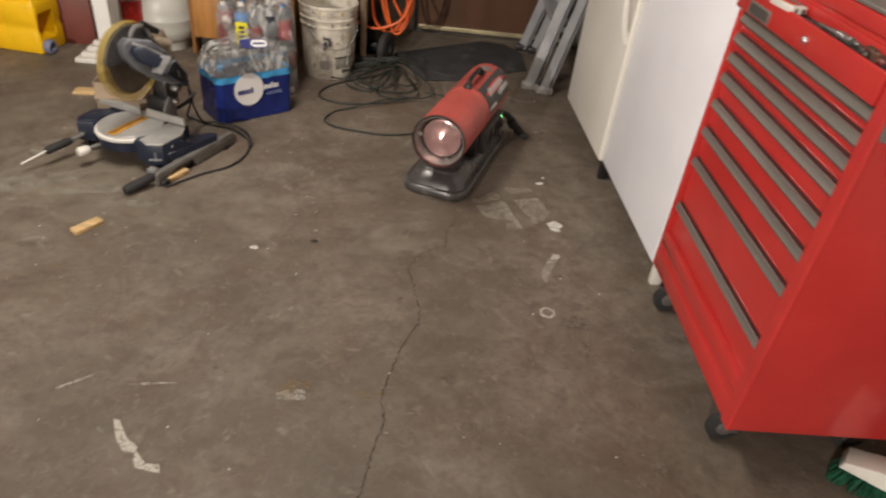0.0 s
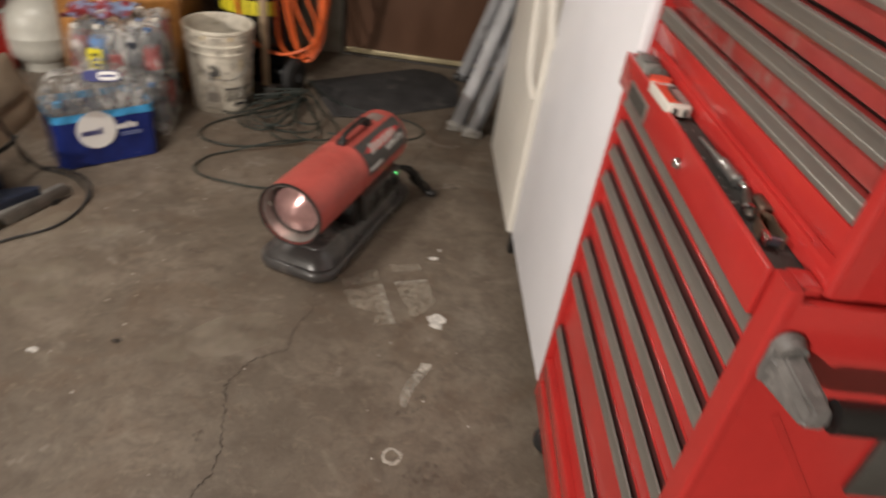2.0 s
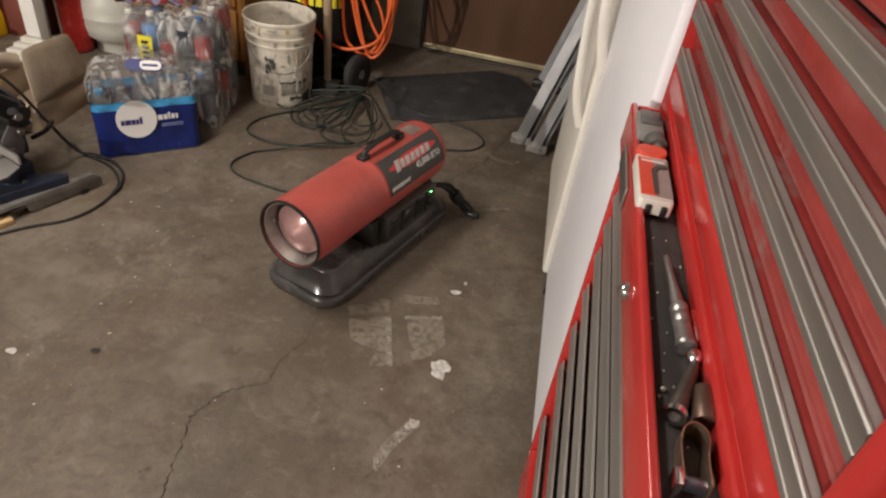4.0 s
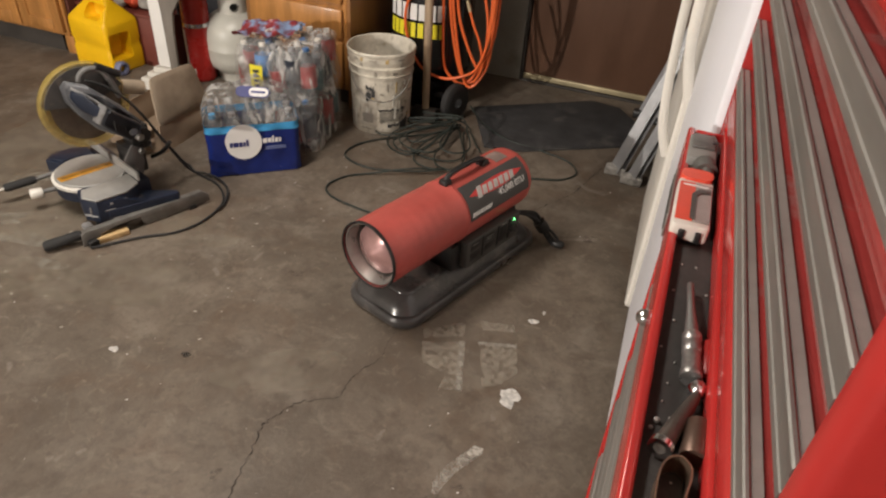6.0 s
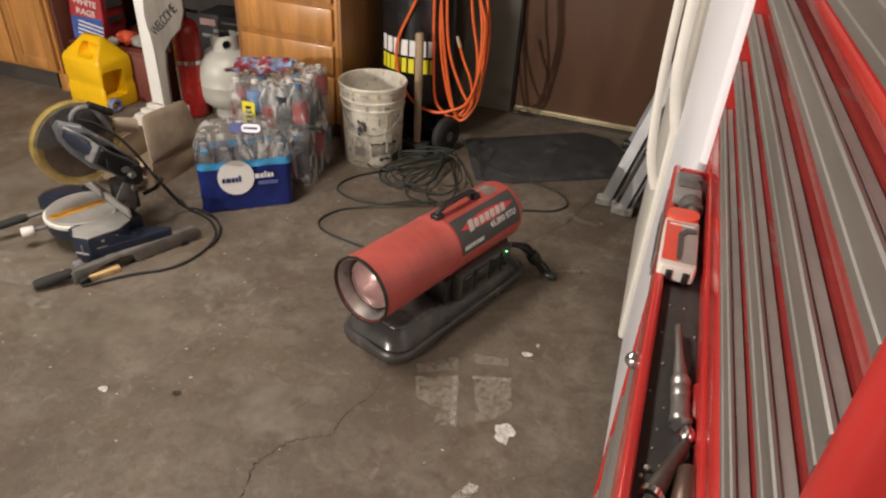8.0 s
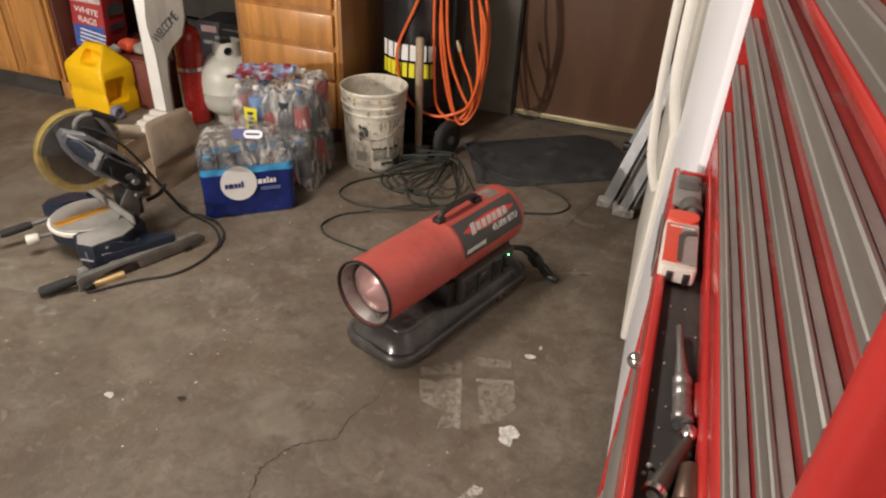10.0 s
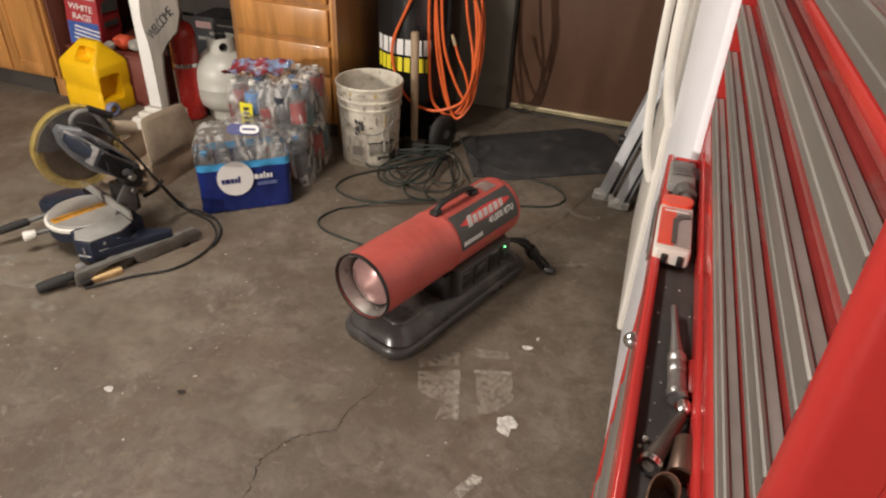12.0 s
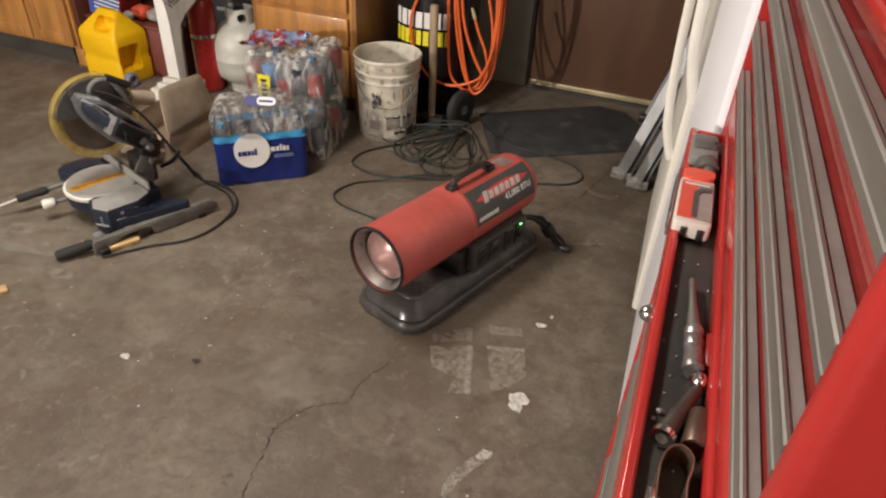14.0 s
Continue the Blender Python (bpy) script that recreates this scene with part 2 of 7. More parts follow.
FLOOR_A, FLOOR_B, FLOOR_C = (0.094, 0.074, 0.056), (0.224, 0.184, 0.145), (0.108, 0.081, 0.060)
CONCRETE = floor_material()
RED = mat("red_enamel", (0.50, 0.033, 0.030), 0.24, var=0.06, scale=6, bump=0.02, fine=90, coat=0.35, rough_var=0.06)
# duller red and pinkish patches paint in hazy reflections of the pulls
RED_HAZED = mat("glossy_drawer_enamel", (0.38, 0.052, 0.048), 0.24, var=0.14, scale=9, bump=0.02, fine=110, coat=0.7, rough_var=0.08, stain=(0.30, 0.13, 0.12), stain_at=0.55, stain_scale=16)
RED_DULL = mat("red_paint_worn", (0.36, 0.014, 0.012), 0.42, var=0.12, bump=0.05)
ALU = mat("brushed_aluminium", (0.41, 0.395, 0.37), 0.42, metal=0.75, var=0.12, scale=14, bump=0.06, wave=(1, 0.1, 1))
ALU_BRIGHT = mat("ladder_aluminium", (0.45, 0.455, 0.47), 0.36, metal=0.5, var=0.1, scale=10, bump=0.06)
REFLECT_PALE = mat("reflection_pale", (0.40, 0.38, 0.355), 0.36, metal=0.35, var=0.10, scale=14, bump=0.05)
CHROME = mat("chrome_steel", (0.72, 0.72, 0.74), 0.16, metal=1.0, var=0.06, bump=0.0)
STEEL = mat("dull_steel", (0.32, 0.31, 0.30), 0.4, metal=0.8, var=0.2, bump=0.08)
GREY_PLASTIC = mat("grey_plastic", (0.24, 0.235, 0.22), 0.5, var=0.08, bump=0.05)
DARK_GREY = mat("dark_grey_paint", (0.075, 0.072, 0.066), 0.45, var=0.12, bump=0.05)
BLACK = mat("black_plastic", (0.016, 0.015, 0.015), 0.4, var=0.15, bump=0.05)
RUBBER = mat("black_rubber", (0.022, 0.021, 0.021), 0.75, var=0.2, bump=0.15)
LINER = mat("dirty_rubber_liner", (0.048, 0.043, 0.040), 0.7, var=0.3, bump=0.2, stain=(0.10, 0.09, 0.08), stain_at=0.62, stain_scale=25)
WHITE_ENAMEL = mat("white_enamel", (0.80, 0.80, 0.845), 0.35, var=0.03, scale=3, bump=0.03, fine=220)
CREAM = mat("aged_cream_enamel", (0.72, 0.69, 0.63), 0.38, var=0.04, scale=3, bump=0.03, fine=220)
WHITE_PLASTIC = mat("white_plastic", (0.72, 0.69, 0.63), 0.4, var=0.06, bump=0.04)
HEATER_RED = mat("faded_red_paint", (0.46, 0.085, 0.070), 0.42, var=0.10, scale=8, bump=0.04, fine=120, stain=(0.40, 0.12, 0.10), stain_at=0.60, stain_scale=9)
HEATER_GREY = mat("dusty_dark_grey_steel", (0.056, 0.052, 0.051), 0.30, coat=0.2, var=0.2, scale=10, bump=0.05, stain=(0.105, 0.094, 0.086), stain_at=0.54, stain_scale=11)
LABEL_GREY = mat("charcoal_label", (0.06, 0.056, 0.055), 0.5, var=0.08, bump=0.0)
PRINT_WHITE = mat("white_print", (0.74, 0.72, 0.70), 0.5, var=0.03, bump=0.0)
PRINT_FADED = mat("faded_pale_print", (0.46, 0.42, 0.40), 0.5, var=0.12, scale=60, bump=0.0)
PRINT_RED = mat("red_print", (0.55, 0.04, 0.04), 0.5, var=0.03, bump=0.0)
PRINT_YELLOW = mat("yellow_print", (0.78, 0.68, 0.03), 0.5, var=0.04, bump=0.0)
PRINT_BLACK = mat("black_print", (0.02, 0.02, 0.025), 0.5, var=0.05, bump=0.0)
OAK = mat("varnished_oak", (0.47, 0.215, 0.062), 0.36, var=0.20, scale=5, bump=0.08, fine=60, wave=(3.0, 3.0, 0.35), coat=0.15)
OAK_SIDE = mat("oak_veneer_side", (0.30, 0.135, 0.045), 0.42, var=0.16, scale=5, bump=0.06, fine=60, wave=(3.0, 3.0, 0.35))
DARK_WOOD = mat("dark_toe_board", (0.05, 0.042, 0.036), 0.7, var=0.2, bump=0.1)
DOOR_BROWN = mat("brown_door_paint", (0.105, 0.052, 0.031), 0.42, var=0.10, scale=4, bump=0.05, wave=(2.0, 2.0, 0.4))
WALL_GREY = mat("painted_wall", (0.30, 0.28, 0.24), 0.75, var=0.10, scale=3, bump=0.12, stain=(0.20, 0.18, 0.15), stain_at=0.58)
CEILING_PAINT = mat("ceiling_plaster", (0.55, 0.52, 0.47), 0.85, var=0.06, scale=2, bump=0.12)
BRASS_STRIP = mat("dull_threshold_metal", (0.50, 0.42, 0.26), 0.42, metal=0.4, var=0.15, bump=0.06)
MAT_RUBBER = mat("door_mat_fibre", (0.038, 0.036, 0.037), 0.9, var=0.25, scale=12, bump=0.5, fine=420, stain=(0.075, 0.068, 0.062), stain_at=0.56, stain_scale=6)
BUCKET = mat("used_white_plastic", (0.62, 0.57, 0.48), 0.45, var=0.16, scale=12, bump=0.10, fine=60, stain=(0.30, 0.255, 0.19), stain_at=0.55, stain_scale=17)
PAINT_DARK = mat("dried_dark_paint", (0.035, 0.034, 0.034), 0.6, var=0.2, bump=0.1)
TANK_BLACK = mat("black_gloss_tank", (0.012, 0.012, 0.013), 0.22, var=0.1, bump=0.02, coat=0.3)
ORANGE = mat("orange_rubber_hose", (0.72, 0.13, 0.03), 0.42, var=0.10, scale=20, bump=0.04)
GREEN_CORD = mat("dusty_green_cord", (0.020, 0.027, 0.022), 0.6, var=0.25, scale=20, bump=0.05)
YELLOW = mat("yellow_polyethylene", (0.86, 0.50, 0.006), 0.38, var=0.06, scale=8, bump=0.05)
EXT_RED = mat("extinguisher_red", (0.42, 0.024, 0.020), 0.28, var=0.06, bump=0.02, coat=0.3)
PROPANE = mat("pale_tank_paint", (0.50, 0.49, 0.44), 0.38, var=0.06, scale=6, bump=0.04, stain=(0.40, 0.34, 0.26), stain_at=0.66, stain_scale=12)
CARD = mat("brown_cardboard", (0.31, 0.23, 0.16), 0.8, var=0.10, scale=7, bump=0.12, stain=(0.22, 0.15, 0.09), stain_at=0.62, stain_scale=6)
PINE = mat("raw_pine", (0.62, 0.42, 0.20), 0.65, var=0.14, scale=10, bump=0.1, wave=(1, 6, 6))
OLD_WOOD = mat("worn_ash_handle", (0.33, 0.235, 0.15), 0.6, var=0.2, scale=14, bump=0.1, wave=(4, 4, 0.6))
SAW_BLUE = mat("navy_saw_paint", (0.012, 0.019, 0.040), 0.42, var=0.15, scale=14, bump=0.06, stain=(0.16, 0.14, 0.11), stain_at=0.62, stain_scale=20)
SAW_ALU = mat("cast_aluminium", (0.54, 0.53, 0.51), 0.34, metal=0.5, var=0.12, bump=0.08)
ARM_GREY = mat("worn_grey_arm", (0.21, 0.20, 0.185), 0.5, metal=0.3, var=0.18, scale=16, bump=0.08, stain=(0.14, 0.12, 0.10), stain_at=0.6, stain_scale=20)
SAW_GREY = mat("grey_motor_housing", (0.16, 0.155, 0.15), 0.5, var=0.15, bump=0.08)
CLEAR_AMBER = film_wrap("amber_clear_guard", (0.55, 0.40, 0.10), 0.30, 0.25)
CLEAR_WRAP = film_wrap("clear_shrink_wrap", (0.66, 0.645, 0.62), 0.14, 0.06, 0.66)
DULL_CAP = mat("dull_clear_cap", (0.34, 0.34, 0.35), 0.35, var=0.15, bump=0.05)
NAVY_PRINT = mat("navy_print", (0.03, 0.035, 0.16), 0.4, var=0.1)
PRINTED_FILM = mat("printed_film", (0.22, 0.03, 0.035), 0.25, var=0.3, scale=22, bump=0.3, fine=60, stain=(0.20, 0.27, 0.42), stain_at=0.45, stain_scale=15)
SAW_PALE = mat("scuffed_light_grey_casting", (0.24, 0.235, 0.235), 0.45, var=0.2, scale=18, bump=0.1, stain=(0.14, 0.13, 0.12), stain_at=0.58, stain_scale=22)
BOTTLE = film_wrap("clear_bottle", (0.40, 0.42, 0.45), 0.20, 0.08)
WATER_BLUE = mat("deep_blue_wrap", (0.010, 0.022, 0.145), 0.22, var=0.12, scale=14, bump=0.25, fine=40)
WATER_CYAN = mat("light_blue_wrap", (0.06, 0.32, 0.62), 0.25, var=0.12, scale=14, bump=0.25, fine=40)
SAWDUST = mat("pale_residue", (0.44, 0.40, 0.34), 0.8, var=0.2, scale=40, bump=0.2)
CHIP = mat("white_paint_chip", (0.66, 0.63, 0.59), 0.7, var=0.25, scale=60, bump=0.2, stain=(0.36, 0.32, 0.28), stain_at=0.56, stain_scale=70)
CRACK = mat("crack_dirt", (0.027, 0.021, 0.016), 0.95, var=0.3, scale=40, bump=0.3)
BRISTLE = mat("green_bristles", (0.012, 0.11, 0.055), 0.7, var=0.3, scale=60, bump=0.5)

# ---- the room ----
WX0, WX1, WY0, WY1, WZ = -4.2, 1.98, -6.2, 4.47, 2.5
floor = setting("floor", box(WX0 - 0.2, WX1 + 0.2, WY0 - 0.2, WY1 + 0.2, -0.15, 0.0), CONCRETE, "stained brown-grey concrete garage floor with cracks", "floor")
setting("ceiling", box(WX0 - 0.15, WX1 + 0.15, WY0 - 0.15, WY1 + 0.15, WZ, WZ + 0.12), CEILING_PAINT, "plain off-white garage ceiling", "ceiling")
DX0, DX1, DZ0, DZ1 = 0.262, 1.16, 0.012, 2.05
bm = bmesh.new()
B(bm, WX0, DX0 - 0.022, WY1, WY1 + 0.15, 0.0, WZ)
B(bm, DX1 + 0.05, WX1, WY1, WY1 + 0.15, 0.0, WZ)
B(bm, DX0 - 0.022, DX1 + 0.05, WY1, WY1 + 0.15, DZ1 + 0.05, WZ)
setting("wall_north", bm, WALL_GREY, "dingy grey painted wall behind the compressor", "wall")
setting("wall_east", box(WX1, WX1 + 0.15, WY0, WY1 + 0.15, 0.0, WZ), WALL_GREY, "plain grey painted wall behind the refrigerators", "wall")
setting("wall_west", box(WX0 - 0.15, WX0, WY0, WY1 + 0.15, 0.0, WZ), WALL_GREY, "plain grey painted garage wall", "wall")
setting("wall_south", box(WX0 - 0.15, WX1 + 0.15, WY0 - 0.15, WY0, 0.0, WZ), WALL_GREY, "plain grey painted garage wall", "wall")

# brown door with its frame and threshold
door = thing("door_1", pose(0, WY1, 0), "closed brown flush door with a pale metal threshold", "door", kind="structure")
part("leaf", box(DX0, DX1, 0.012, 0.055, DZ0 + 0.02, DZ1, 0.003), DOOR_BROWN, door)
part("door_bottom_strip", box(DX0, DX1, -0.002, 0.0115, DZ0 + 0.004, DZ0 + 0.030, 0.002), BRASS_STRIP, door, "pale metal strip")
part("jamb", box(DX0 - 0.021, DX0 - 0.004, -0.006, 0.12, 0.0, DZ1 + 0.05, 0.003), DARK_WOOD, door)
part("jamb", box(DX1 + 0.004, DX1 + 0.05, -0.02, 0.12, 0.0, DZ1 + 0.05, 0.004), DARK_WOOD, door)
part("lintel", box(DX0 - 0.004, DX1 + 0.004, -0.02, 0.12, DZ1 + 0.004, DZ1 + 0.05, 0.004), DARK_WOOD, door)
part("threshold", box(DX0 - 0.003, DX1 + 0.003, -0.012, 0.12, 0.0, 0.012, 0.003), DARK_WOOD, door)

# ---- roller cabinet and top chest ----
CX, CY0, CY1 = 1.132, 1.335, 1.970        # front plane, near side, far side
LIPX = 1.1085                              # the tray's front lip stands proud of the drawers
CD = 0.435                                # depth
CTOP = 0.945
CYN, FXS = 1.303, 1.1160            # near side and front of the rounded corner
TURNED = pose(CX, CY0, 0, 0, 0, 1.05) @ pose(-CX, -CY0, 0)
LIPTOP = 0.957                             # rim of the shallow tray
BASE = 0.126                               # underside of the carcass
HANDLE_Z = [0.333, 0.478, 0.567, 0.646, 0.717, 0.770, 0.818, 0.866]


SLOT_SHADE = mat("slot_shade", (0.075, 0.016, 0.015), 0.7, var=0.2, bump=0.05)


def pull(y0, y1, h=0.026, d=0.013):
    """An extruded drawer pull, open upwards, in front of the plane x = 0, its lower edge at z = 0."""
    o = [(0.0, 0.0), (-d * 0.6, 0.000), (-d, 0.005), (-d - 0.0012, 0.008), (-d, 0.011), (-d + 0.003, h - 0.004), (-d + 0.002, h), (-d + 0.005, h + 0.0008), (-d + 0.006, h * 0.62), (-d + 0.0045, 0.011), (-d * 0.5, 0.0050), (0.0, 0.0048)]
    return prism(bmesh.new(), o, y0, y1, "xz")


def drawer_row(owner, x, y0, y1, z0, z1, pull_z, name="drawer", h=0.026, d=0.013):
    dr = part(name, box(x - 0.006, x + 0.012, y0, y1, z0, z1, 0.0007, 1), RED, owner)
    # thin dark strip on the face paints the shade behind the pull
    part("pull_shade", box(x - 0.0066, x - 0.0061, y0 + 0.006, y1 - 0.006, pull_z + 0.004, pull_z + h + 0.005), SLOT_SHADE, dr, "dark strip for the shade behind the pull")
    hd = part("handle", pull(y0 + 0.004, y1 - 0.004, h, d), ALU, dr, "brushed aluminium full-width pull")
    hd.location = (x - 0.0055, 0, pull_z)
    return dr


cab = thing("tool_cabinet", TURNED, "red steel roller tool cabinet with aluminium drawer pulls", "tool cabinet")
# carcass: sides, back, bottom, tray floor, front rails
T = 0.012
def side(y0, y1):
    o = [(FXS + 0.0125, BASE), (CX + CD, BASE), (CX + CD, CTOP), (FXS + 0.0125, CTOP)]
    return prism(bmesh.new(), o, y0, y1, "xz", bevel=0.002)
part("side_panel", side(CYN + 0.0002, CYN + T), RED, cab)
part("side_panel", box(CX, CX + CD, CY1 - T, CY1, BASE, CTOP, 0.003), RED, cab)
part("back_panel", box(CX + CD - T, CX + CD - 0.0005, CYN + T, CY1 - T, BASE + 0.001, CTOP - 0.001, 0.002), RED, cab)
part("bottom_panel", box(CX + 0.001, CX + CD - T, CYN + T, CY1 - T, BASE + 0.002, 0.150, 0.002), RED, cab)
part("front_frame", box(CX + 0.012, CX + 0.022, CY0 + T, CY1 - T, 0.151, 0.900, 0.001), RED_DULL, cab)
# broad near stile with a rounded outer corner, up to the tray's rim
arc = [(FXS + 0.006 - 0.006 * math.cos(math.pi / 2 * k / 7), CYN + 0.006 - 0.006 * math.sin(math.pi / 2 * k / 7)) for k in range(8)]
bm = prism(bmesh.new(), arc + [(FXS + 0.0125, CYN), (FXS + 0.0125, CY0 + 0.0035), (FXS, CY0 + 0.0035)], BASE, LIPTOP, "xy")
part("stile", bm, RED, cab)
part("stile_return", box(FXS + 0.0126, CX + 0.014, CYN + T + 0.0005, CY0 + 0.0035, BASE + 0.002, 0.899, 0.001), RED, cab)
part("stile", box(CX - 0.014, CX + 0.014, CY1 - 0.028, CY1 - 0.0125, BASE, 0.899, 0.004), RED, cab)
part("tray_end", box(FXS + 0.0127, 1.1545, CYN + T + 0.0005, 1.3475, 0.9440, LIPTOP - 0.001, 0.004, 3), RED, cab)
part("tray_end", box(LIPX + 0.0088, 1.1545, CY1 - T - 0.008, CY1 - T - 0.0005, 0.9440, LIPTOP - 0.001, 0.002), RED, cab)
# bottom rail with a long pressed groove
bm = bmesh.new()
B(bm, CX - 0.014, CX + 0.012, CY0 + 0.0045, CY1 - 0.0285, BASE + 0.002, 0.188, 0.003)
B(bm, CX - 0.014, CX + 0.012, CY0 + 0.0045, CY1 - 0.0285, 0.212, 0.2545, 0.003)
B(bm, CX - 0.008, CX + 0.012, CY0 + 0.0045, CY1 - 0.0285, 0.188, 0.212)
B(bm, CX - 0.014, CX + 0.012, CY0 + 0.0045, CY0 + 0.05, 0.188, 0.212)
B(bm, CX - 0.014, CX + 0.012, CY1 - 0.05, CY1 - 0.0285, 0.188, 0.212)
part("plinth", bm, RED, cab, "red pressed-steel plinth with a long groove")
tops = [z + 0.0335 for z in HANDLE_Z]
lows = [0.256] + [t + 0.0012 for t in tops[:-1]]
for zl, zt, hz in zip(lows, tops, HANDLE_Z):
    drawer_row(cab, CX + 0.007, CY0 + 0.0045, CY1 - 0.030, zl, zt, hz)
# front lip of the tray, with lock and nameplate
lip = part("tray_lip", box(LIPX, LIPX + 0.0085, CY0 + 0.0040, CY1 - 0.010, 0.900, LIPTOP, 0.003, 3), RED, cab)
lock = bmesh.new()
lathe(lock, [(0.0, -0.002), (0.0072, -0.002), (0.0078, 0.001), (0.0075, 0.0045), (0.0060, 0.0075), (0.0038, 0.0095), (0.0016, 0.0104), (0.0, 0.0106)], 24, m=pose(LIPX, 1.603, 0.928, 0, -90, 0))
part("lock", lock, CHROME, cab, "chrome key lock")
np_ = part("nameplate", box(LIPX - 0.0025, LIPX - 0.0002, 1.775, 1.885, 0.9050, 0.9345, 0.001), ALU, cab, "worn metal nameplate")
part("nameplate_field", box(LIPX - 0.0035, LIPX - 0.0026, 1.783, 1.877, 0.9095, 0.930), DARK_GREY, np_)
part("tray_liner", box(LIPX + 0.0088, LIPX + 0.0640, 1.3480, CY1 - T - 0.0085, 0.9440, 0.9480, 0.001), LINER, cab, "dirty black rubber liner")
part("tray_floor", box(LIPX + 0.0088, CX + CD - T - 0.001, CYN + T + 0.001, CY1 - T, 0.900, 0.9435), RED, cab)
part("top_plate", box(LIPX + 0.0780, CX + CD - T - 0.001, CY0 + T + 0.001, CY1 - T - 0.001, 0.9440, CTOP + 0.0015, 0.0005), RED, cab)
# pressed diagonal line on the near side
line = prism(bmesh.new(), [(CX + 0.03, 0.80), (CX + 0.036, 0.806), (CX + 0.26, 0.50), (CX + 0.45, 0.30), (CX + 0.45, 0.29), (CX + 0.255, 0.494)], CYN - 0.0015, CYN + 0.004, "xz")
part("pressed_rib", line, RED, cab)
part("side_plate", box(1.286, 1.545, CYN - 0.010, CYN - 0.001, 0.698, 0.886, 0.003), DARK_GREY, cab, "dark grey steel plate on the side")
# push handle: two cast brackets and a tube
BRACKET = mat("scuffed_grey_bracket", (0.17, 0.16, 0.155), 0.5, var=0.25, scale=25, bump=0.1, stain=(0.30, 0.285, 0.27), stain_at=0.56, stain_scale=30)


def bracket(x, s):
    """A cast bracket: a round-topped plate on the side panel, whose lower half runs out to the tube."""
    bm = bmesh.new()
    top = [(0.0175 * math.cos(math.pi * k / 12), 0.008 + 0.0175 * math.sin(math.pi * k / 12)) for k in range(13)]
    prism(bm, top + [(-0.0185, -0.030), (-0.0150, -0.042), (0.0150, -0.042), (0.0185, -0.030)], -0.010, 0.0, "xz", bevel=0.003)
    cyl(bm, (0, -0.008, 0.008), (0, -0.0185, 0.006), 0.0165, 0.0150, 24)
    arm = bmesh.new()
    for px, py, pz in ((-0.0165, -0.007, -0.040), (0.0165, -0.007, -0.040), (-0.0165, -0.010, -0.004), (0.0150, -0.010, 0.006), (-0.011, -0.017, 0.006), (0.011, -0.017, 0.010), (-0.002, -0.076, -0.035), (0.016, -0.080, -0.034), (-0.003, -0.083, -0.026), (0.019, -0.086, -0.022), (0.000, -0.082, -0.010), (0.019, -0.080, -0.006), (0.021, -0.066, -0.006), (0.021, -0.066, -0.034)):
        arm.verts.new((px * s, py, pz))
    bmesh.ops.convex_hull(arm, input=arm.verts)
    bmesh.ops.bevel(arm, geom=list(arm.edges), offset=0.0025, segments=2, affect="EDGES", clamp_overlap=True)
    mesh = bpy.data.meshes.new("arm")
    arm.to_mesh(mesh)
    bm.from_mesh(mesh)
    bmesh.ops.transform(bm, matrix=pose(x, CYN - 0.001, 0.893) @ Matrix.Scale(0.89, 4), verts=bm.verts)
    b = part("handle_bracket", bm, BRACKET, cab, "grey moulded handle bracket")
    sc = lathe(bmesh.new(), [(0.0, 0.0), (0.0062, 0.0), (0.0078, 0.0016), (0.0088, 0.0004), (0.0088, -0.003), (0.0, -0.003)], 18, m=pose(x, CYN - 0.0180, 0.8988, 90, 0, 0))
    part("screw", sc, STEEL, b)


bracket(1.136, 1)
bracket(1.530, -1)
bm = cyl(bmesh.new(), (1.158, CYN - 0.068, 0.878), (1.512, CYN - 0.068, 0.878), 0.0160, seg=20)
part("handle_tube", bm, BLACK, cab, "black push-handle tube")
for i, (x, y) in enumerate(((CX + 0.050, CY0 + 0.055), (CX + 0.050, CY1 - 0.085), (CX + CD - 0.06, CY0 + 0.055), (CX + CD - 0.06, CY1 - 0.085))):
    c = part("caster", box(x - 0.028, x + 0.028, y - 0.022, y + 0.022, 0.113, BASE, 0.003), STEEL, cab)
    fk = bmesh.new()
    B(fk, x - 0.016, x + 0.020, y - 0.017, y - 0.0135, 0.036, 0.113, 0.001)
    B(fk, x - 0.016, x + 0.020, y + 0.0135, y + 0.017, 0.036, 0.113, 0.001)
    part("fork", fk, STEEL, c)
    wh = bmesh.new()
    lathe(wh, [(0.008, -0.012), (0.036, -0.012), (0.044, -0.008), (0.045, 0.0), (0.044, 0.008), (0.036, 0.012), (0.008, 0.012)], 24, "y", pose(x - 0.012, y, 0.045))
    part("wheel", wh, RUBBER, c)
    part("hub", lathe(bmesh.new(), [(0.0, -0.0135), (0.020, -0.0135), (0.022, -0.0125), (0.022, 0.0125), (0.020, 0.0135), (0.0, 0.0135)], 18, "y", pose(x - 0.012, y, 0.045)), STEEL, c)

# top chest
TX = 1.155                                # front plane of stiles and pulls
HX = TX
TF = TX + 0.0105                          # drawer faces
KY0, KY1 = 1.314, 1.976                   # near and far side
TZ0 = CTOP + 0.002
TURNED_CHEST = pose(TX, KY0, 0, 0, 0, 1.86) @ pose(-TX, -KY0, 0)
chest = thing("tool_chest", TURNED_CHEST, "red steel tool chest standing on the roller cabinet", "tool chest")


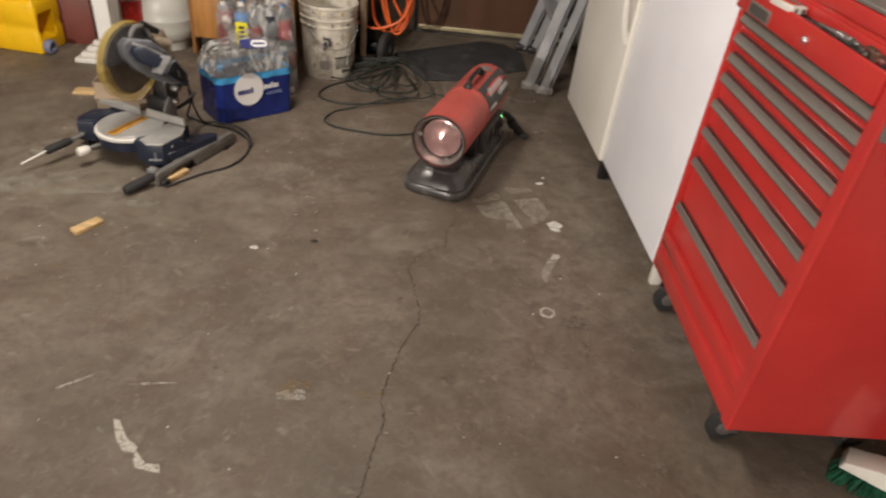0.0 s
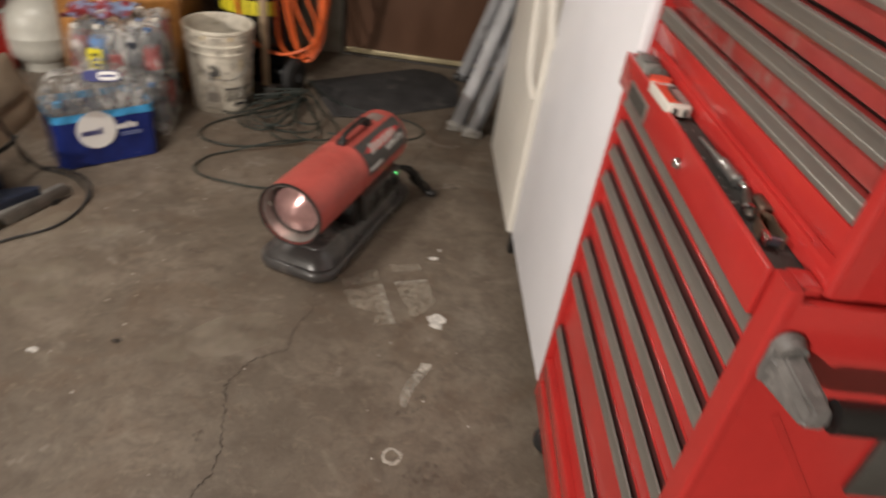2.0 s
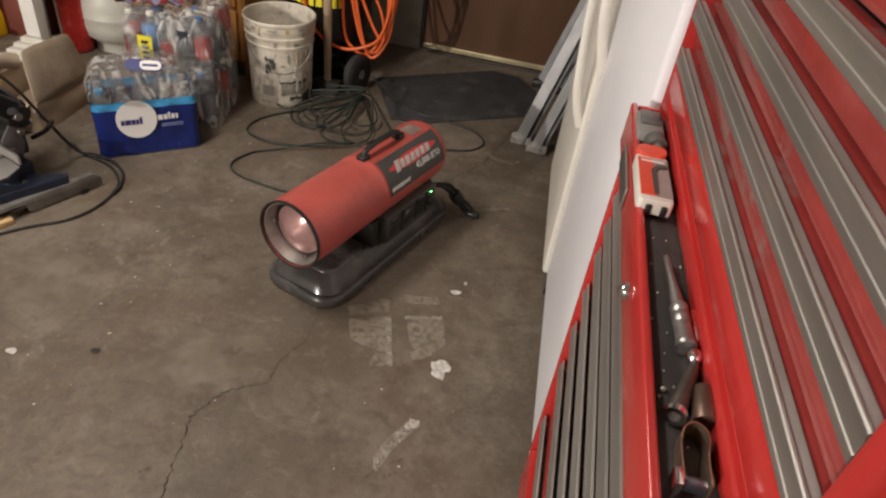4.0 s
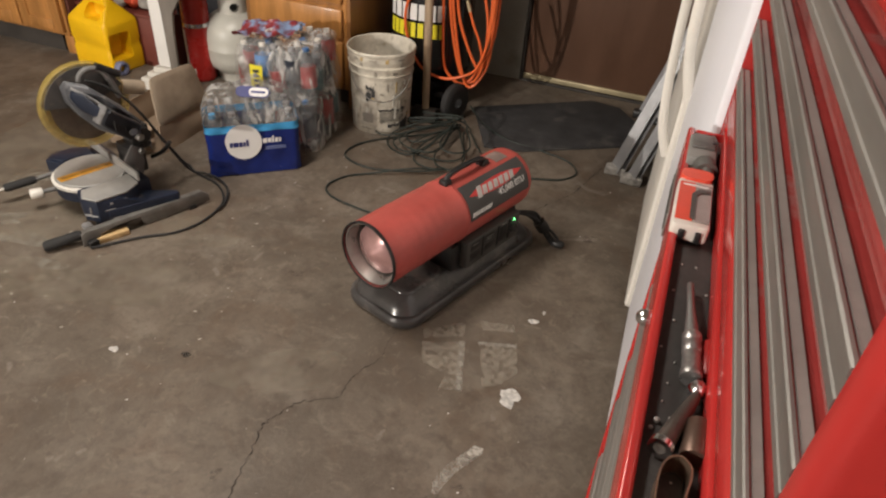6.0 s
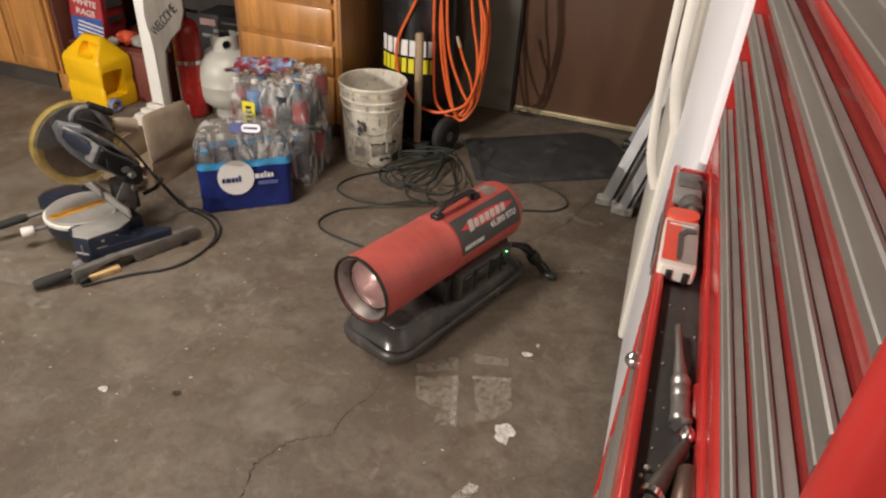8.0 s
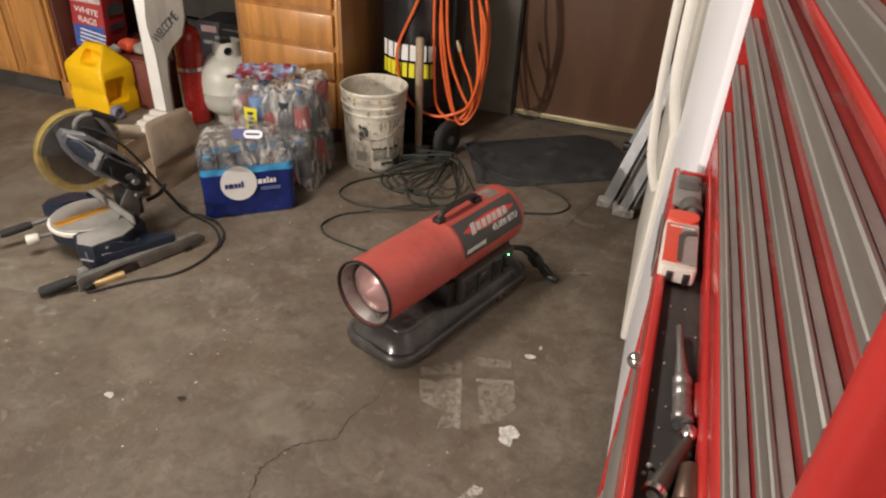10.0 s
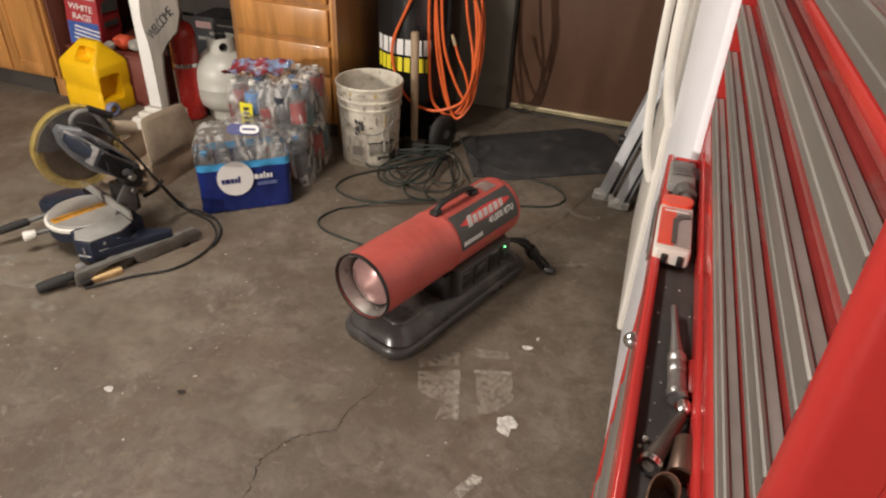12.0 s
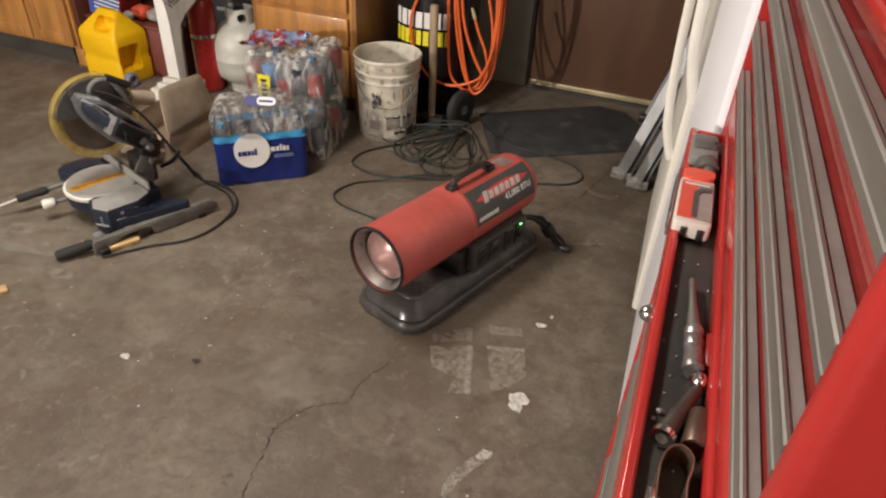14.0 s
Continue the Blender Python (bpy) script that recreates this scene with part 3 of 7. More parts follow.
def corner_post(y0, y1, near):
    """A stile with a rounded outer corner."""
    n, rad = 6, 0.0105
    arc = [(TX + rad - rad * math.cos(math.pi / 2 * k / n), rad - rad * math.sin(math.pi / 2 * k / n)) for k in range(n + 1)]
    o = [(x, y0 + y) if near else (x, y1 - y) for x, y in arc]
    o = o + [(TX + 0.03, y0 if near else y1), (TX + 0.03, y1 if near else y0), (TX, y1 if near else y0)]
    return prism(bmesh.new(), o, TZ0, 1.42, "xy")


part("stile", corner_post(KY0, KY0 + 0.0135, True), RED, chest)
part("stile", corner_post(KY1 - 0.0160, KY1, False), RED, chest)
part("side_panel", box(TX + 0.0302, TX + 0.37, KY0 + 0.0004, KY0 + T, TZ0, 1.42, 0.002), RED, chest)
part("side_panel", box(TX + 0.0305, TX + 0.37, KY1 - T, KY1 - 0.0006, TZ0, 1.42, 0.002), RED, chest)
part("back_panel", box(TX + 0.358, TX + 0.3695, KY0 + T, KY1 - T, TZ0, 1.42, 0.002), RED, chest)
part("bottom_panel", box(TX + 0.022, TX + 0.357, KY0 + T, KY1 - T, TZ0, TZ0 + 0.010), RED, chest)
part("lid", box(TX - 0.004, TX + 0.371, KY0 - 0.001, KY1 + 0.001, 1.4205, 1.436, 0.004), RED, chest)
# black, to put shade into the gaps above the pulls
part("inner_front", box(TF + 0.014, TF + 0.020, KY0 + T + 0.005, KY1 - 0.017, TZ0 + 0.01, 1.415), BLACK, chest)
YA, YB = KY0 + 0.0140, KY1 - 0.0165
# plain lower front with a pressed groove
bm = bmesh.new()
B(bm, TX + 0.0005, TF + 0.012, YA, YB, 0.9490, 0.9735, 0.002)
B(bm, TX + 0.0005, TF + 0.012, YA, YB, 0.9830, 1.0145, 0.003)
B(bm, TX + 0.0060, TF + 0.012, YA, YB, 0.9735, 0.9830)
B(bm, TX + 0.0005, TF + 0.012, YA, YA + 0.035, 0.9735, 0.9830)
B(bm, TX + 0.0005, TF + 0.012, YB - 0.035, YB, 0.9735, 0.9830)
part("lower_front", bm, RED, chest, "plain red front panel")


def chest_drawer(low, z, h=0.0215):
    """A drawer whose red sheet turns out into a ledge; the pull's plate stands in front of the ledge."""
    bm = bmesh.new()
    B(bm, TF, TF + 0.013, YA + 0.001, YB - 0.001, low, z + 0.0200, 0.001)
    B(bm, HX + 0.0026, TF + 0.001, YA + 0.001, YB - 0.001, z + 0.0178, z + 0.0198)
    dr = part("drawer", bm, RED_HAZED, chest)
    plate = [(HX + 0.0030, 0.0), (HX + 0.0006, 0.0), (HX, 0.002), (HX, 0.006), (HX + 0.0007, 0.0068), (HX + 0.0007, h - 0.006), (HX - 0.0002, h - 0.004), (HX - 0.0002, h - 0.001), (HX + 0.0008, h), (HX + 0.0024, h), (HX + 0.0024, 0.003)]
    reflected = [(HX + 0.0094, 0.0199), (HX + 0.0038, 0.0199), (HX + 0.0042, 0.0206), (HX + 0.0090, 0.0209)]
    bm = prism(bmesh.new(), plate, YA + 0.001, YB - 0.001, "xz")
    hd = part("handle", bm, ALU, dr, "brushed aluminium full-width pull")
    hd.location = (0, 0, z)
    # pale strip on the ledge imitates the pull mirrored in the drawer
    fl = part("pull_reflection", prism(bmesh.new(), reflected, YA + 0.002, YB - 0.002, "xz"), REFLECT_PALE, dr, "pale strip for the reflection of the pull")
    fl.location = (0, 0, z)
    for y in (YA + 0.0002, YB - 0.0022):
        part("end_cap", box(HX + 0.0036, TF - 0.0005, y + 0.0009, y + 0.0016, z + 0.002, z + h - 0.009), BLACK, dr)


for low, z in ((1.0150, 1.0165), (1.0440, 1.0725), (1.1000, 1.1240), (1.1515, 1.1760), (1.2285, 1.2290), (1.2565, 1.3100)):
    chest_drawer(low, z)
part("drawer_face", box(TF, TF + 0.013, YA + 0.001, YB - 0.001, 1.2035, 1.2195, 0.0015), RED_HAZED, chest)
part("rail", box(HX, TF + 0.012, YA, YB, 1.2200, 1.2280, 0.002), RED, chest)
part("rail", box(TX + 0.0005, TF + 0.012, YA, YB, 1.3380, 1.4195, 0.002), RED, chest)

# ---- refrigerators ----
def appliance(name, m, w, d, h, white, label, panel_bevel, handle, foot, foot_label):
    """Local: x to the back, y along the front, z up; the door's front lies in x = 0."""
    a = thing(name, m, label, "refrigerator")
    part("hinge_foot", box(0.020, 0.055, 0.006, 0.036, 0.0, 0.0835, 0.004), foot, a, foot_label)
    part("body", box(0.062, d, 0.004, w - 0.004, 0.075, h, 0.006), white, a)
    part("kick_plate", box(0.075, 0.090, 0.01, w - 0.01, 0.005, 0.0745), BLACK, a, "black kick plate")
    dr = part("door", box(0.0, 0.055, 0.0, w, 0.085, h, panel_bevel, 3), white, a)
    part("gasket", box(0.0555, 0.0615, 0.012, w - 0.012, 0.095, h - 0.01), GREY_PLASTIC, a)
    handle(dr)
    for y in (0.04, w - 0.04):
        part("foot", cyl(bmesh.new(), (0.12, y, 0.0), (0.12, y, 0.075), 0.02, seg=14), BLACK, a)
        part("foot", cyl(bmesh.new(), (d - 0.08, y, 0.0), (d - 0.08, y, 0.075), 0.02, seg=14), BLACK, a)
    return a


def white_handle(dr):
    bm = tube(bmesh.new(), smooth_path([(-0.002, 0.674, 0.728), (-0.012, 0.671, 0.765), (-0.026, 0.669, 0.83), (-0.034, 0.668, 0.92), (-0.036, 0.668, 1.15), (-0.036, 0.668, 1.40), (-0.002, 0.672, 1.47)], 5), 0.0090, 10, flat=1.4)
    part("handle", bm, WHITE_PLASTIC, dr, "white moulded door handle")


def cream_handle(dr):
    bm = tube(bmesh.new(), smooth_path([(-0.001, 0.018, 0.560), (-0.016, 0.018, 0.600), (-0.030, 0.017, 0.66), (-0.039, 0.016, 0.76), (-0.044, 0.016, 0.88), (-0.046, 0.016, 1.10), (-0.044, 0.016, 1.35), (-0.002, 0.018, 1.45)], 5), 0.0080, 10, flat=1.4)
    part("handle", bm, CREAM, dr, "cream moulded door handle")


appliance("white_freezer", pose(1.126, 1.999, 0, 0, 0, 2.7), 0.70, 0.66, 1.62, WHITE_ENAMEL, "white upright freezer with a scuffed lower corner", 0.012, white_handle, WHITE_PLASTIC, "scuffed white corner foot")
appliance("cream_refrigerator", pose(1.078, 2.703, 0, 0, 0, 3.2), 0.66, 0.68, 1.66, CREAM, "aged cream refrigerator with a long door handle", 0.010, cream_handle, BLACK, "black hinge foot")

# ---- oak base cabinets along the far side ----
OY = 3.60                                 # front of the long cabinet
OYD = 3.69                                # front of the drawer cabinet, set back


def oak_front(owner, name, x0, x1, z0, z1, knob=None):
    """A raised-edge oak front, proud of the cabinet's frame."""
    p = part(name, box(x0, x1, OYD - 0.020, OYD - 0.0005, z0, z1, 0.007, 2), OAK, owner)
    return p


dc = thing("drawer_cabinet", pose(0, 0, 0), "varnished oak base cabinet with three drawers", "cabinet")
DCX0, DCX1 = -0.870, -0.335
part("side_panel", box(DCX1 - 0.018, DCX1, OYD, 4.20, 0.0, 0.87, 0.002), OAK_SIDE, dc)
part("side_panel", box(DCX0, DCX0 + 0.018, OYD, 4.20, 0.0, 0.87, 0.002), OAK_SIDE, dc)
part("back_panel", box(DCX0 + 0.018, DCX1 - 0.018, 4.188, 4.20, 0.09, 0.87), OAK_SIDE, dc)
bm = bmesh.new()
B(bm, DCX0 + 0.0185, DCX0 + 0.05, OYD, OYD + 0.019, 0.09, 0.87, 0.001)
B(bm, DCX1 - 0.05, DCX1 - 0.0185, OYD, OYD + 0.019, 0.09, 0.87, 0.001)
for z in (0.09, 0.300, 0.443, 0.598, 0.822):
    B(bm, DCX0 + 0.05, DCX1 - 0.05, OYD, OYD + 0.019, z, z + 0.034, 0.001)
B(bm, DCX0 + 0.05, DCX1 - 0.05, OYD + 0.012, OYD + 0.018, 0.12, 0.85)
part("face_frame", bm, OAK, dc)
for z0, z1 in ((0.095, 0.310), (0.328, 0.452), (0.473, 0.608), (0.628, 0.825)):
    oak_front(dc, "drawer", DCX0 + 0.03, DCX1 - 0.034, z0, z1)
part("toe_board", box(DCX0 + 0.0185, DCX1 - 0.0185, OYD + 0.06, OYD + 0.075, 0.0, 0.088), DARK_WOOD, dc)

lc = thing("base_cabinet", pose(0, 0, 0), "varnished oak base cabinet with panelled doors and a dark toe board", "cabinet")
LX0, LX1 = -3.42, -1.90
# end panel darker and redder than the oak fronts
part("side_panel", box(LX1 - 0.018, LX1, OY + 0.0195, 4.20, 0.0, 0.87, 0.002), mat("dark_red_brown_end", (0.105, 0.034, 0.022), 0.5, var=0.2, scale=5, bump=0.06, wave=(3.0, 3.0, 0.35)), lc, "dark red-brown end panel")
part("end_stile", box(LX1 - 0.0575, LX1, OY - 0.0005, OY + 0.019, 0.0, 0.0895, 0.002), OAK, lc)
part("side_panel", box(LX0, LX0 + 0.018, OY, 4.20, 0.0, 0.87, 0.002), OAK_SIDE, lc)
part("back_panel", box(LX0 + 0.018, LX1 - 0.018, 4.188, 4.20, 0.09, 0.87), OAK_SIDE, lc)
bm = bmesh.new()
for x in (LX0 + 0.019, -3.03, -2.63, -2.235, LX1 - 0.058):
    B(bm, x, x + 0.039, OY, OY + 0.019, 0.09, 0.87, 0.001)
for z in (0.09, 0.83):
    for xa, xb in ((LX0 + 0.059, -3.031), (-2.99, -2.631), (-2.59, -2.236), (-2.195, LX1 - 0.059)):
        B(bm, xa, xb, OY, OY + 0.019, z, z + 0.039, 0.001)
part("face_frame", bm, OAK, lc)
for xa, xb in ((LX0 + 0.045, -3.016), (-3.006, -2.616), (-2.606, -2.222), (-2.210, LX1 - 0.036)):
    bm = bmesh.new()
    z0, z1, s = 0.108, 0.845, 0.058
    B(bm, xa, xa + s, OY - 0.020, OY - 0.0005, z0, z1, 0.004)
    B(bm, xb - s, xb, OY - 0.020, OY - 0.0005, z0, z1, 0.004)
    B(bm, xa + s, xb - s, OY - 0.020, OY - 0.0005, z0, z0 + s, 0.004)
    B(bm, xa + s, xb - s, OY - 0.020, OY - 0.0005, z1 - s, z1, 0.004)
    d = part("door", bm, OAK, lc)
    part("door_panel", box(xa + s, xb - s, OY - 0.012, OY - 0.004, z0 + s, z1 - s), OAK, d)
part("toe_board", box(LX0 + 0.0185, LX1 - 0.085, OY + 0.010, OY + 0.025, 0.0, 0.088), DARK_WOOD, lc)
tagged(new("worktop", finish("worktop", box(LX0 - 0.01, DCX1 + 0.012, OY - 0.03, 4.22, 0.872, 0.91, 0.006), OAK_SIDE)), "plain wooden worktop lying on the oak cabinets", "worktop")
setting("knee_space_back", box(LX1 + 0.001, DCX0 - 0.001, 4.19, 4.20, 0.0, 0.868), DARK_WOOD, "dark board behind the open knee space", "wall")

# ---- forced-air heater ----
ht = thing("forced_air_heater", pose(0.420, 2.398, 0, 0, 0, -18.3), "red portable forced-air heater on a dark grey tank base", "heater")
HR, HZ, HL = 0.096, 0.250, 0.640
bm = bmesh.new()
prof = [(0.093, 0.0), (HR, 0.004), (HR, 0.012)]
for k in range(5):                                # pressed cooling ribs near the mouth
    y = 0.10 + 0.034 * k
    prof += [(HR, y - 0.010), (HR + 0.0005, y - 0.003), (HR + 0.0005, y + 0.003), (HR, y + 0.010)]
prof += [(HR, 0.300), (HR + 0.0015, 0.303), (HR + 0.0015, 0.306), (HR, 0.309), (HR, 0.600), (0.0945, 0.618), (0.088, 0.632), (0.080, 0.640), (0.072, 0.640), (0.072, 0.630), (0.088, 0.615), (0.0925, 0.598), (0.0925, 0.01)]
lathe(bm, prof, 56, "y", pose(0, 0, HZ), closed=True)
shell = part("body", bm, HEATER_RED, ht)
bm = lathe(bmesh.new(), [(0.0935, 0.010), (0.0972, 0.006), (0.0982, 0.0), (0.0972, -0.004), (0.0940, -0.004), (0.0925, 0.004)], 56, "y", pose(0, 0, HZ), closed=True)
part("mouth_ring", bm, BLACK, shell, "dark rolled rim")
bm = lathe(bmesh.new(), [(0.0900, 0.004), (0.084, 0.030), (0.076, 0.060), (0.074, 0.16), (0.071, 0.16), (0.073, 0.058), (0.081, 0.028), (0.0875, 0.004)], 48, "y", pose(0, 0, HZ), closed=True)
part("burner_tube", bm, ALU, shell, "soot-stained steel burner tube")
bm = lathe(bmesh.new(), [(0.0, 0.004), (0.012, 0.006), (0.060, 0.032), (0.066, 0.036), (0.070, 0.0365), (0.070, 0.040), (0.066, 0.046), (0.0, 0.046)], 40, "y", pose(0, 0, HZ))
# pink in the cone's colour imitates the red shell mirrored in steel
part("flame_cone", bm, mat("pink_reflection_steel", (0.66, 0.40, 0.39), 0.17, metal=0.6, var=0.15, scale=20, bump=0.05), shell, "pinkish polished steel cone")
for a in (35, 155, 275):
    s = prism(bmesh.new(), [(-0.006, 0.068), (0.006, 0.068), (0.006, 0.088), (-0.006, 0.088)], 0.018, 0.021, "xz", pose(0, 0, HZ) @ pose(0, 0, 0, 0, a, 0))
    part("cone_tab", s, CHROME, shell)
bm = lathe(bmesh.new(), [(0.0, 0.622), (0.02, 0.622), (0.072, 0.628), (0.072, 0.632), (0.0, 0.630)], 40, "y", pose(0, 0, HZ))
part("intake_grille", bm, BLACK, shell)
# grey end cap patch on the top rear, and the carrying handle
hz = HZ + HR
bm = bmesh.new()
tube(bm, smooth_path([(0, 0.305, hz - 0.002), (0, 0.312, hz + 0.016), (0, 0.345, hz + 0.026), (0, 0.40, hz + 0.028), (0, 0.450, hz + 0.026), (0, 0.478, hz + 0.015), (0, 0.484, hz - 0.002)], 6), 0.0085, 10)
B(bm, -0.014, 0.014, 0.290, 0.322, hz - 0.006, hz + 0.014, 0.005)
B(bm, -0.014, 0.014, 0.462, 0.496, hz - 0.006, hz + 0.014, 0.005)
part("carry_handle", bm, BLACK, ht, "black carrying handle")


def on_tube(a0, a1, y0, y1, r, n=18, ny=1, slant=0.0):
    """A thin sheet curved onto the heater's tube; angles in degrees from the top towards its right side."""
    bm = bmesh.new()
    rows = []
    for i in range(n + 1):
        t = radians(a0 + (a1 - a0) * i / n)
        rows.append([bm.verts.new((rr * math.sin(t), y + slant * (1 - i / n), HZ + rr * math.cos(t))) for y in (y0, y1) for rr in (r, r - 0.0012)])
    for p, q in zip(rows[:-1], rows[1:]):
        bm.faces.new((p[0], p[2], q[2], q[0]))
        bm.faces.new((p[1], q[1], q[3], p[3]))
        bm.faces.new((p[0], q[0], q[1], p[1]))
        bm.faces.new((p[2], p[3], q[3], q[2]))
    bm.faces.new((rows[0][0], rows[0][1], rows[0][3], rows[0][2]))
    bm.faces.new((rows[-1][0], rows[-1][2], rows[-1][3], rows[-1][1]))
    return bm


lab = part("label", on_tube(22, 88, 0.315, 0.605, HR + 0.0016, 20), LABEL_GREY, ht, "charcoal label with white and red print")
# the maker's name as plain slanted bars, a red swoosh behind it
def bars(a0, a1, spans, mat_, r, slant=0.0):
    for y0, y1 in spans:
        part("print", on_tube(a0, a1, y0, y1, r, 6, slant=slant), mat_, lab)
bm = bmesh.new()                                  # red swoosh with pointed ends
low, top = [], []
for i in range(25):
    y = 0.335 + 0.252 * i / 24
    h = 10.5 * (1 - abs(2 * i / 24 - 1) ** 2.2) + 0.3
    for row, rr in ((low, HR + 0.0018), (top, HR + 0.0023)):
        row.append([bm.verts.new((rr * math.sin(radians(a)), y, HZ + rr * math.cos(radians(a)))) for a in (45 - h, 45, 45 + h)])
for g in (low, top):
    for p, q in zip(g[:-1], g[1:]):
        for k in range(2):
            bm.faces.new((p[k], p[k + 1], q[k + 1], q[k]))
part("print", bm, PRINT_RED, lab)
bars(36, 55, [(0.364, 0.384)], PRINT_FADED, HR + 0.0030, 0.012)
bars(39, 53, [(0.391 + 0.0262 * k, 0.4100 + 0.0262 * k) for k in range(6)], PRINT_FADED, HR + 0.0030, 0.009)
bars(74, 81, [(0.324 + 0.0115 * k, 0.332 + 0.0115 * k) for k in range(8)], PRINT_WHITE, HR + 0.0026, 0.004)
bm = letters("45,000 BTU", 0.0265, 0.0006, 1.0)
for v in bm.verts:                                # wrap the words onto the tube
    a = radians(64) - v.co.y / HR
    r = HR + 0.0022 + v.co.z
    v.co = Vector((r * math.sin(a), 0.520 + v.co.x, HZ + r * math.cos(a)))
part("print", bm, PRINT_WHITE, lab)
part("stain", on_tube(-16, 14, 0.52, 0.575, HR + 0.0016, 12), mat("scorched_decal", (0.26, 0.19, 0.17), 0.55, var=0.2, scale=25, bump=0.1), ht, "faded grey decal")
# tank base
BX, BY0, BY1 = -0.022, 0.035, 0.715
bm = bmesh.new()
W, D = 0.262, BY1 - BY0
levels = [(0.0, -0.014, 0.06), (0.005, -0.004, 0.065), (0.016, 0.0, 0.068), (0.030, -0.001, 0.068), (0.036, -0.006, 0.066), (0.038, -0.012, 0.062), (0.036, -0.017, 0.06), (0.040, -0.019, 0.060), (0.050, -0.024, 0.058), (0.060, -0.031, 0.054), (0.069, -0.040, 0.048), (0.0755, -0.048, 0.042), (0.0795, -0.053, 0.038), (0.0820, -0.058, 0.034)]
rings = []
for z, g, r in levels:
    rings.append([bm.verts.new((x, y, z)) for x, y in rounded(W + 2 * g, D + 2 * g, max(r, 0.02), 7, BX, (BY0 + BY1) / 2)])
for p, q in zip(rings[:-1], rings[1:]):
    for k in range(len(p)):
        bm.faces.new((p[k], p[(k + 1) % len(p)], q[(k + 1) % len(p)], q[k]))
bm.faces.new(rings[0][::-1])
bm.faces.new(rings[-1])
tank = part("tank", bm, HEATER_GREY, ht, "dusty dark grey fuel tank")
bm = bmesh.new()
rings = [[bm.verts.new((x, y, z)) for x, y in rounded(0.150 + 2 * g, 0.165 + 2 * g, max(0.034 + g, 0.02), 7, BX, BY0 + 0.145)] for z, g in ((0.0825, 0.006), (0.0865, 0.004), (0.0895, -0.002), (0.0905, -0.010))]
for p, q in zip(rings[:-1], rings[1:]):
    for k in range(len(p)):
        bm.faces.new((p[k], p[(k + 1) % len(p)], q[(k + 1) % len(p)], q[k]))
bm.faces.new(rings[-1])
bm.faces.new(rings[0][::-1])
part("raised_panel", bm, HEATER_GREY, tank)
part("front_stand", box(-0.06, 0.07, 0.275, 0.315, 0.080, 0.166, 0.004), BLACK, ht)
part("rear_stand", box(-0.06, 0.06, 0.585, 0.61, 0.080, 0.166, 0.004), BLACK, ht)
pan = part("control_panel", box(0.058, 0.094, 0.316, 0.585, 0.082, 0.176, 0.006), DARK_GREY, ht, "dark control panel")
for y in (0.385, 0.462, 0.520):
    part("panel_rib", box(0.0945, 0.099, y, y + 0.009, 0.100, 0.170, 0.002), BLACK, pan)
for y0, y1, z0, z1 in ((0.330, 0.376, 0.104, 0.132), (0.330, 0.376, 0.140, 0.166), (0.402, 0.452, 0.108, 0.130), (0.402, 0.452, 0.138, 0.164), (0.478, 0.512, 0.106, 0.160)):
    part("recess", box(0.0942, 0.0955, y0, y1, z0, z1, 0.0005), BLACK, pan)
for y0, y1, z in ((0.406, 0.440, 0.152), (0.406, 0.430, 0.145), (0.482, 0.508, 0.165), (0.336, 0.366, 0.158)):
    part("panel_print", box(0.0957, 0.0962, y0, y1, z, z + 0.0035), GREY_PLASTIC, pan)
kb = lathe(bmesh.new(), [(0.0, 0.0), (0.017, 0.0), (0.017, 0.006), (0.012, 0.014), (0.0, 0.015)], 20, m=pose(0.0942, 0.545, 0.130, 0, 90, 0))
part("thermostat_knob", kb, BLACK, pan, "black thermostat knob")
led = bpy.data.materials.new("green_pilot_light")
led.use_nodes = True
led.node_tree.nodes["Principled BSDF"].inputs["Emission Color"].default_value = (0.15, 1.0, 0.25, 1)
led.node_tree.nodes["Principled BSDF"].inputs["Emission Strength"].default_value = 9.0
led.node_tree.nodes["Principled BSDF"].inputs["Base Color"].default_value = (0.05, 0.4, 0.1, 1)
part("pilot_light", lathe(bmesh.new(), [(0.0, 0.0), (0.0026, 0.0), (0.0022, 0.002), (0.0, 0.003)], 12, m=pose(0.0943, 0.552, 0.158, 0, 90, 0)), led, pan, "small lit green pilot light")
cp = part("fuel_cap", lathe(bmesh.new(), [(0.0, 0.0), (0.028, 0.0), (0.030, 0.004), (0.030, 0.016), (0.026, 0.020), (0.0, 0.020)], 24, m=pose(-0.085, 0.55, 0.079)), BLACK, ht)
# power lead, folded into a tied hank that hangs from the rear to the floor
rgh = random.Random(17)
bm = bmesh.new()
for k in range(7):
    ox, oy, oz = rgh.uniform(-0.014, 0.016), rgh.uniform(-0.012, 0.012), rgh.uniform(-0.012, 0.014)
    line = [(0.062, 0.590, 0.148), (0.080, 0.640, 0.135), (0.098, 0.675, 0.110), (0.118, 0.698, 0.072), (0.145, 0.712, 0.036), (0.172, 0.718, 0.016)]
    pinch = (0.2, 0.7, 0.9, 0.5, 1.0, 0.9)
    pts = [(x + ox * q + rgh.uniform(-0.004, 0.004), y + oy * q + rgh.uniform(-0.004, 0.004), max(0.008, z + oz * q + rgh.uniform(-0.004, 0.004))) for (x, y, z), q in zip(line, pinch)]
    tube(bm, smooth_path(pts, 5), 0.0052, 7)
part("power_lead", bm, RUBBER, ht, "folded black power lead")
bm = tube(bmesh.new(), [(0.108, 0.688, 0.092), (0.118, 0.698, 0.074), (0.126, 0.704, 0.060)], [0.021, 0.0225, 0.021], 10)
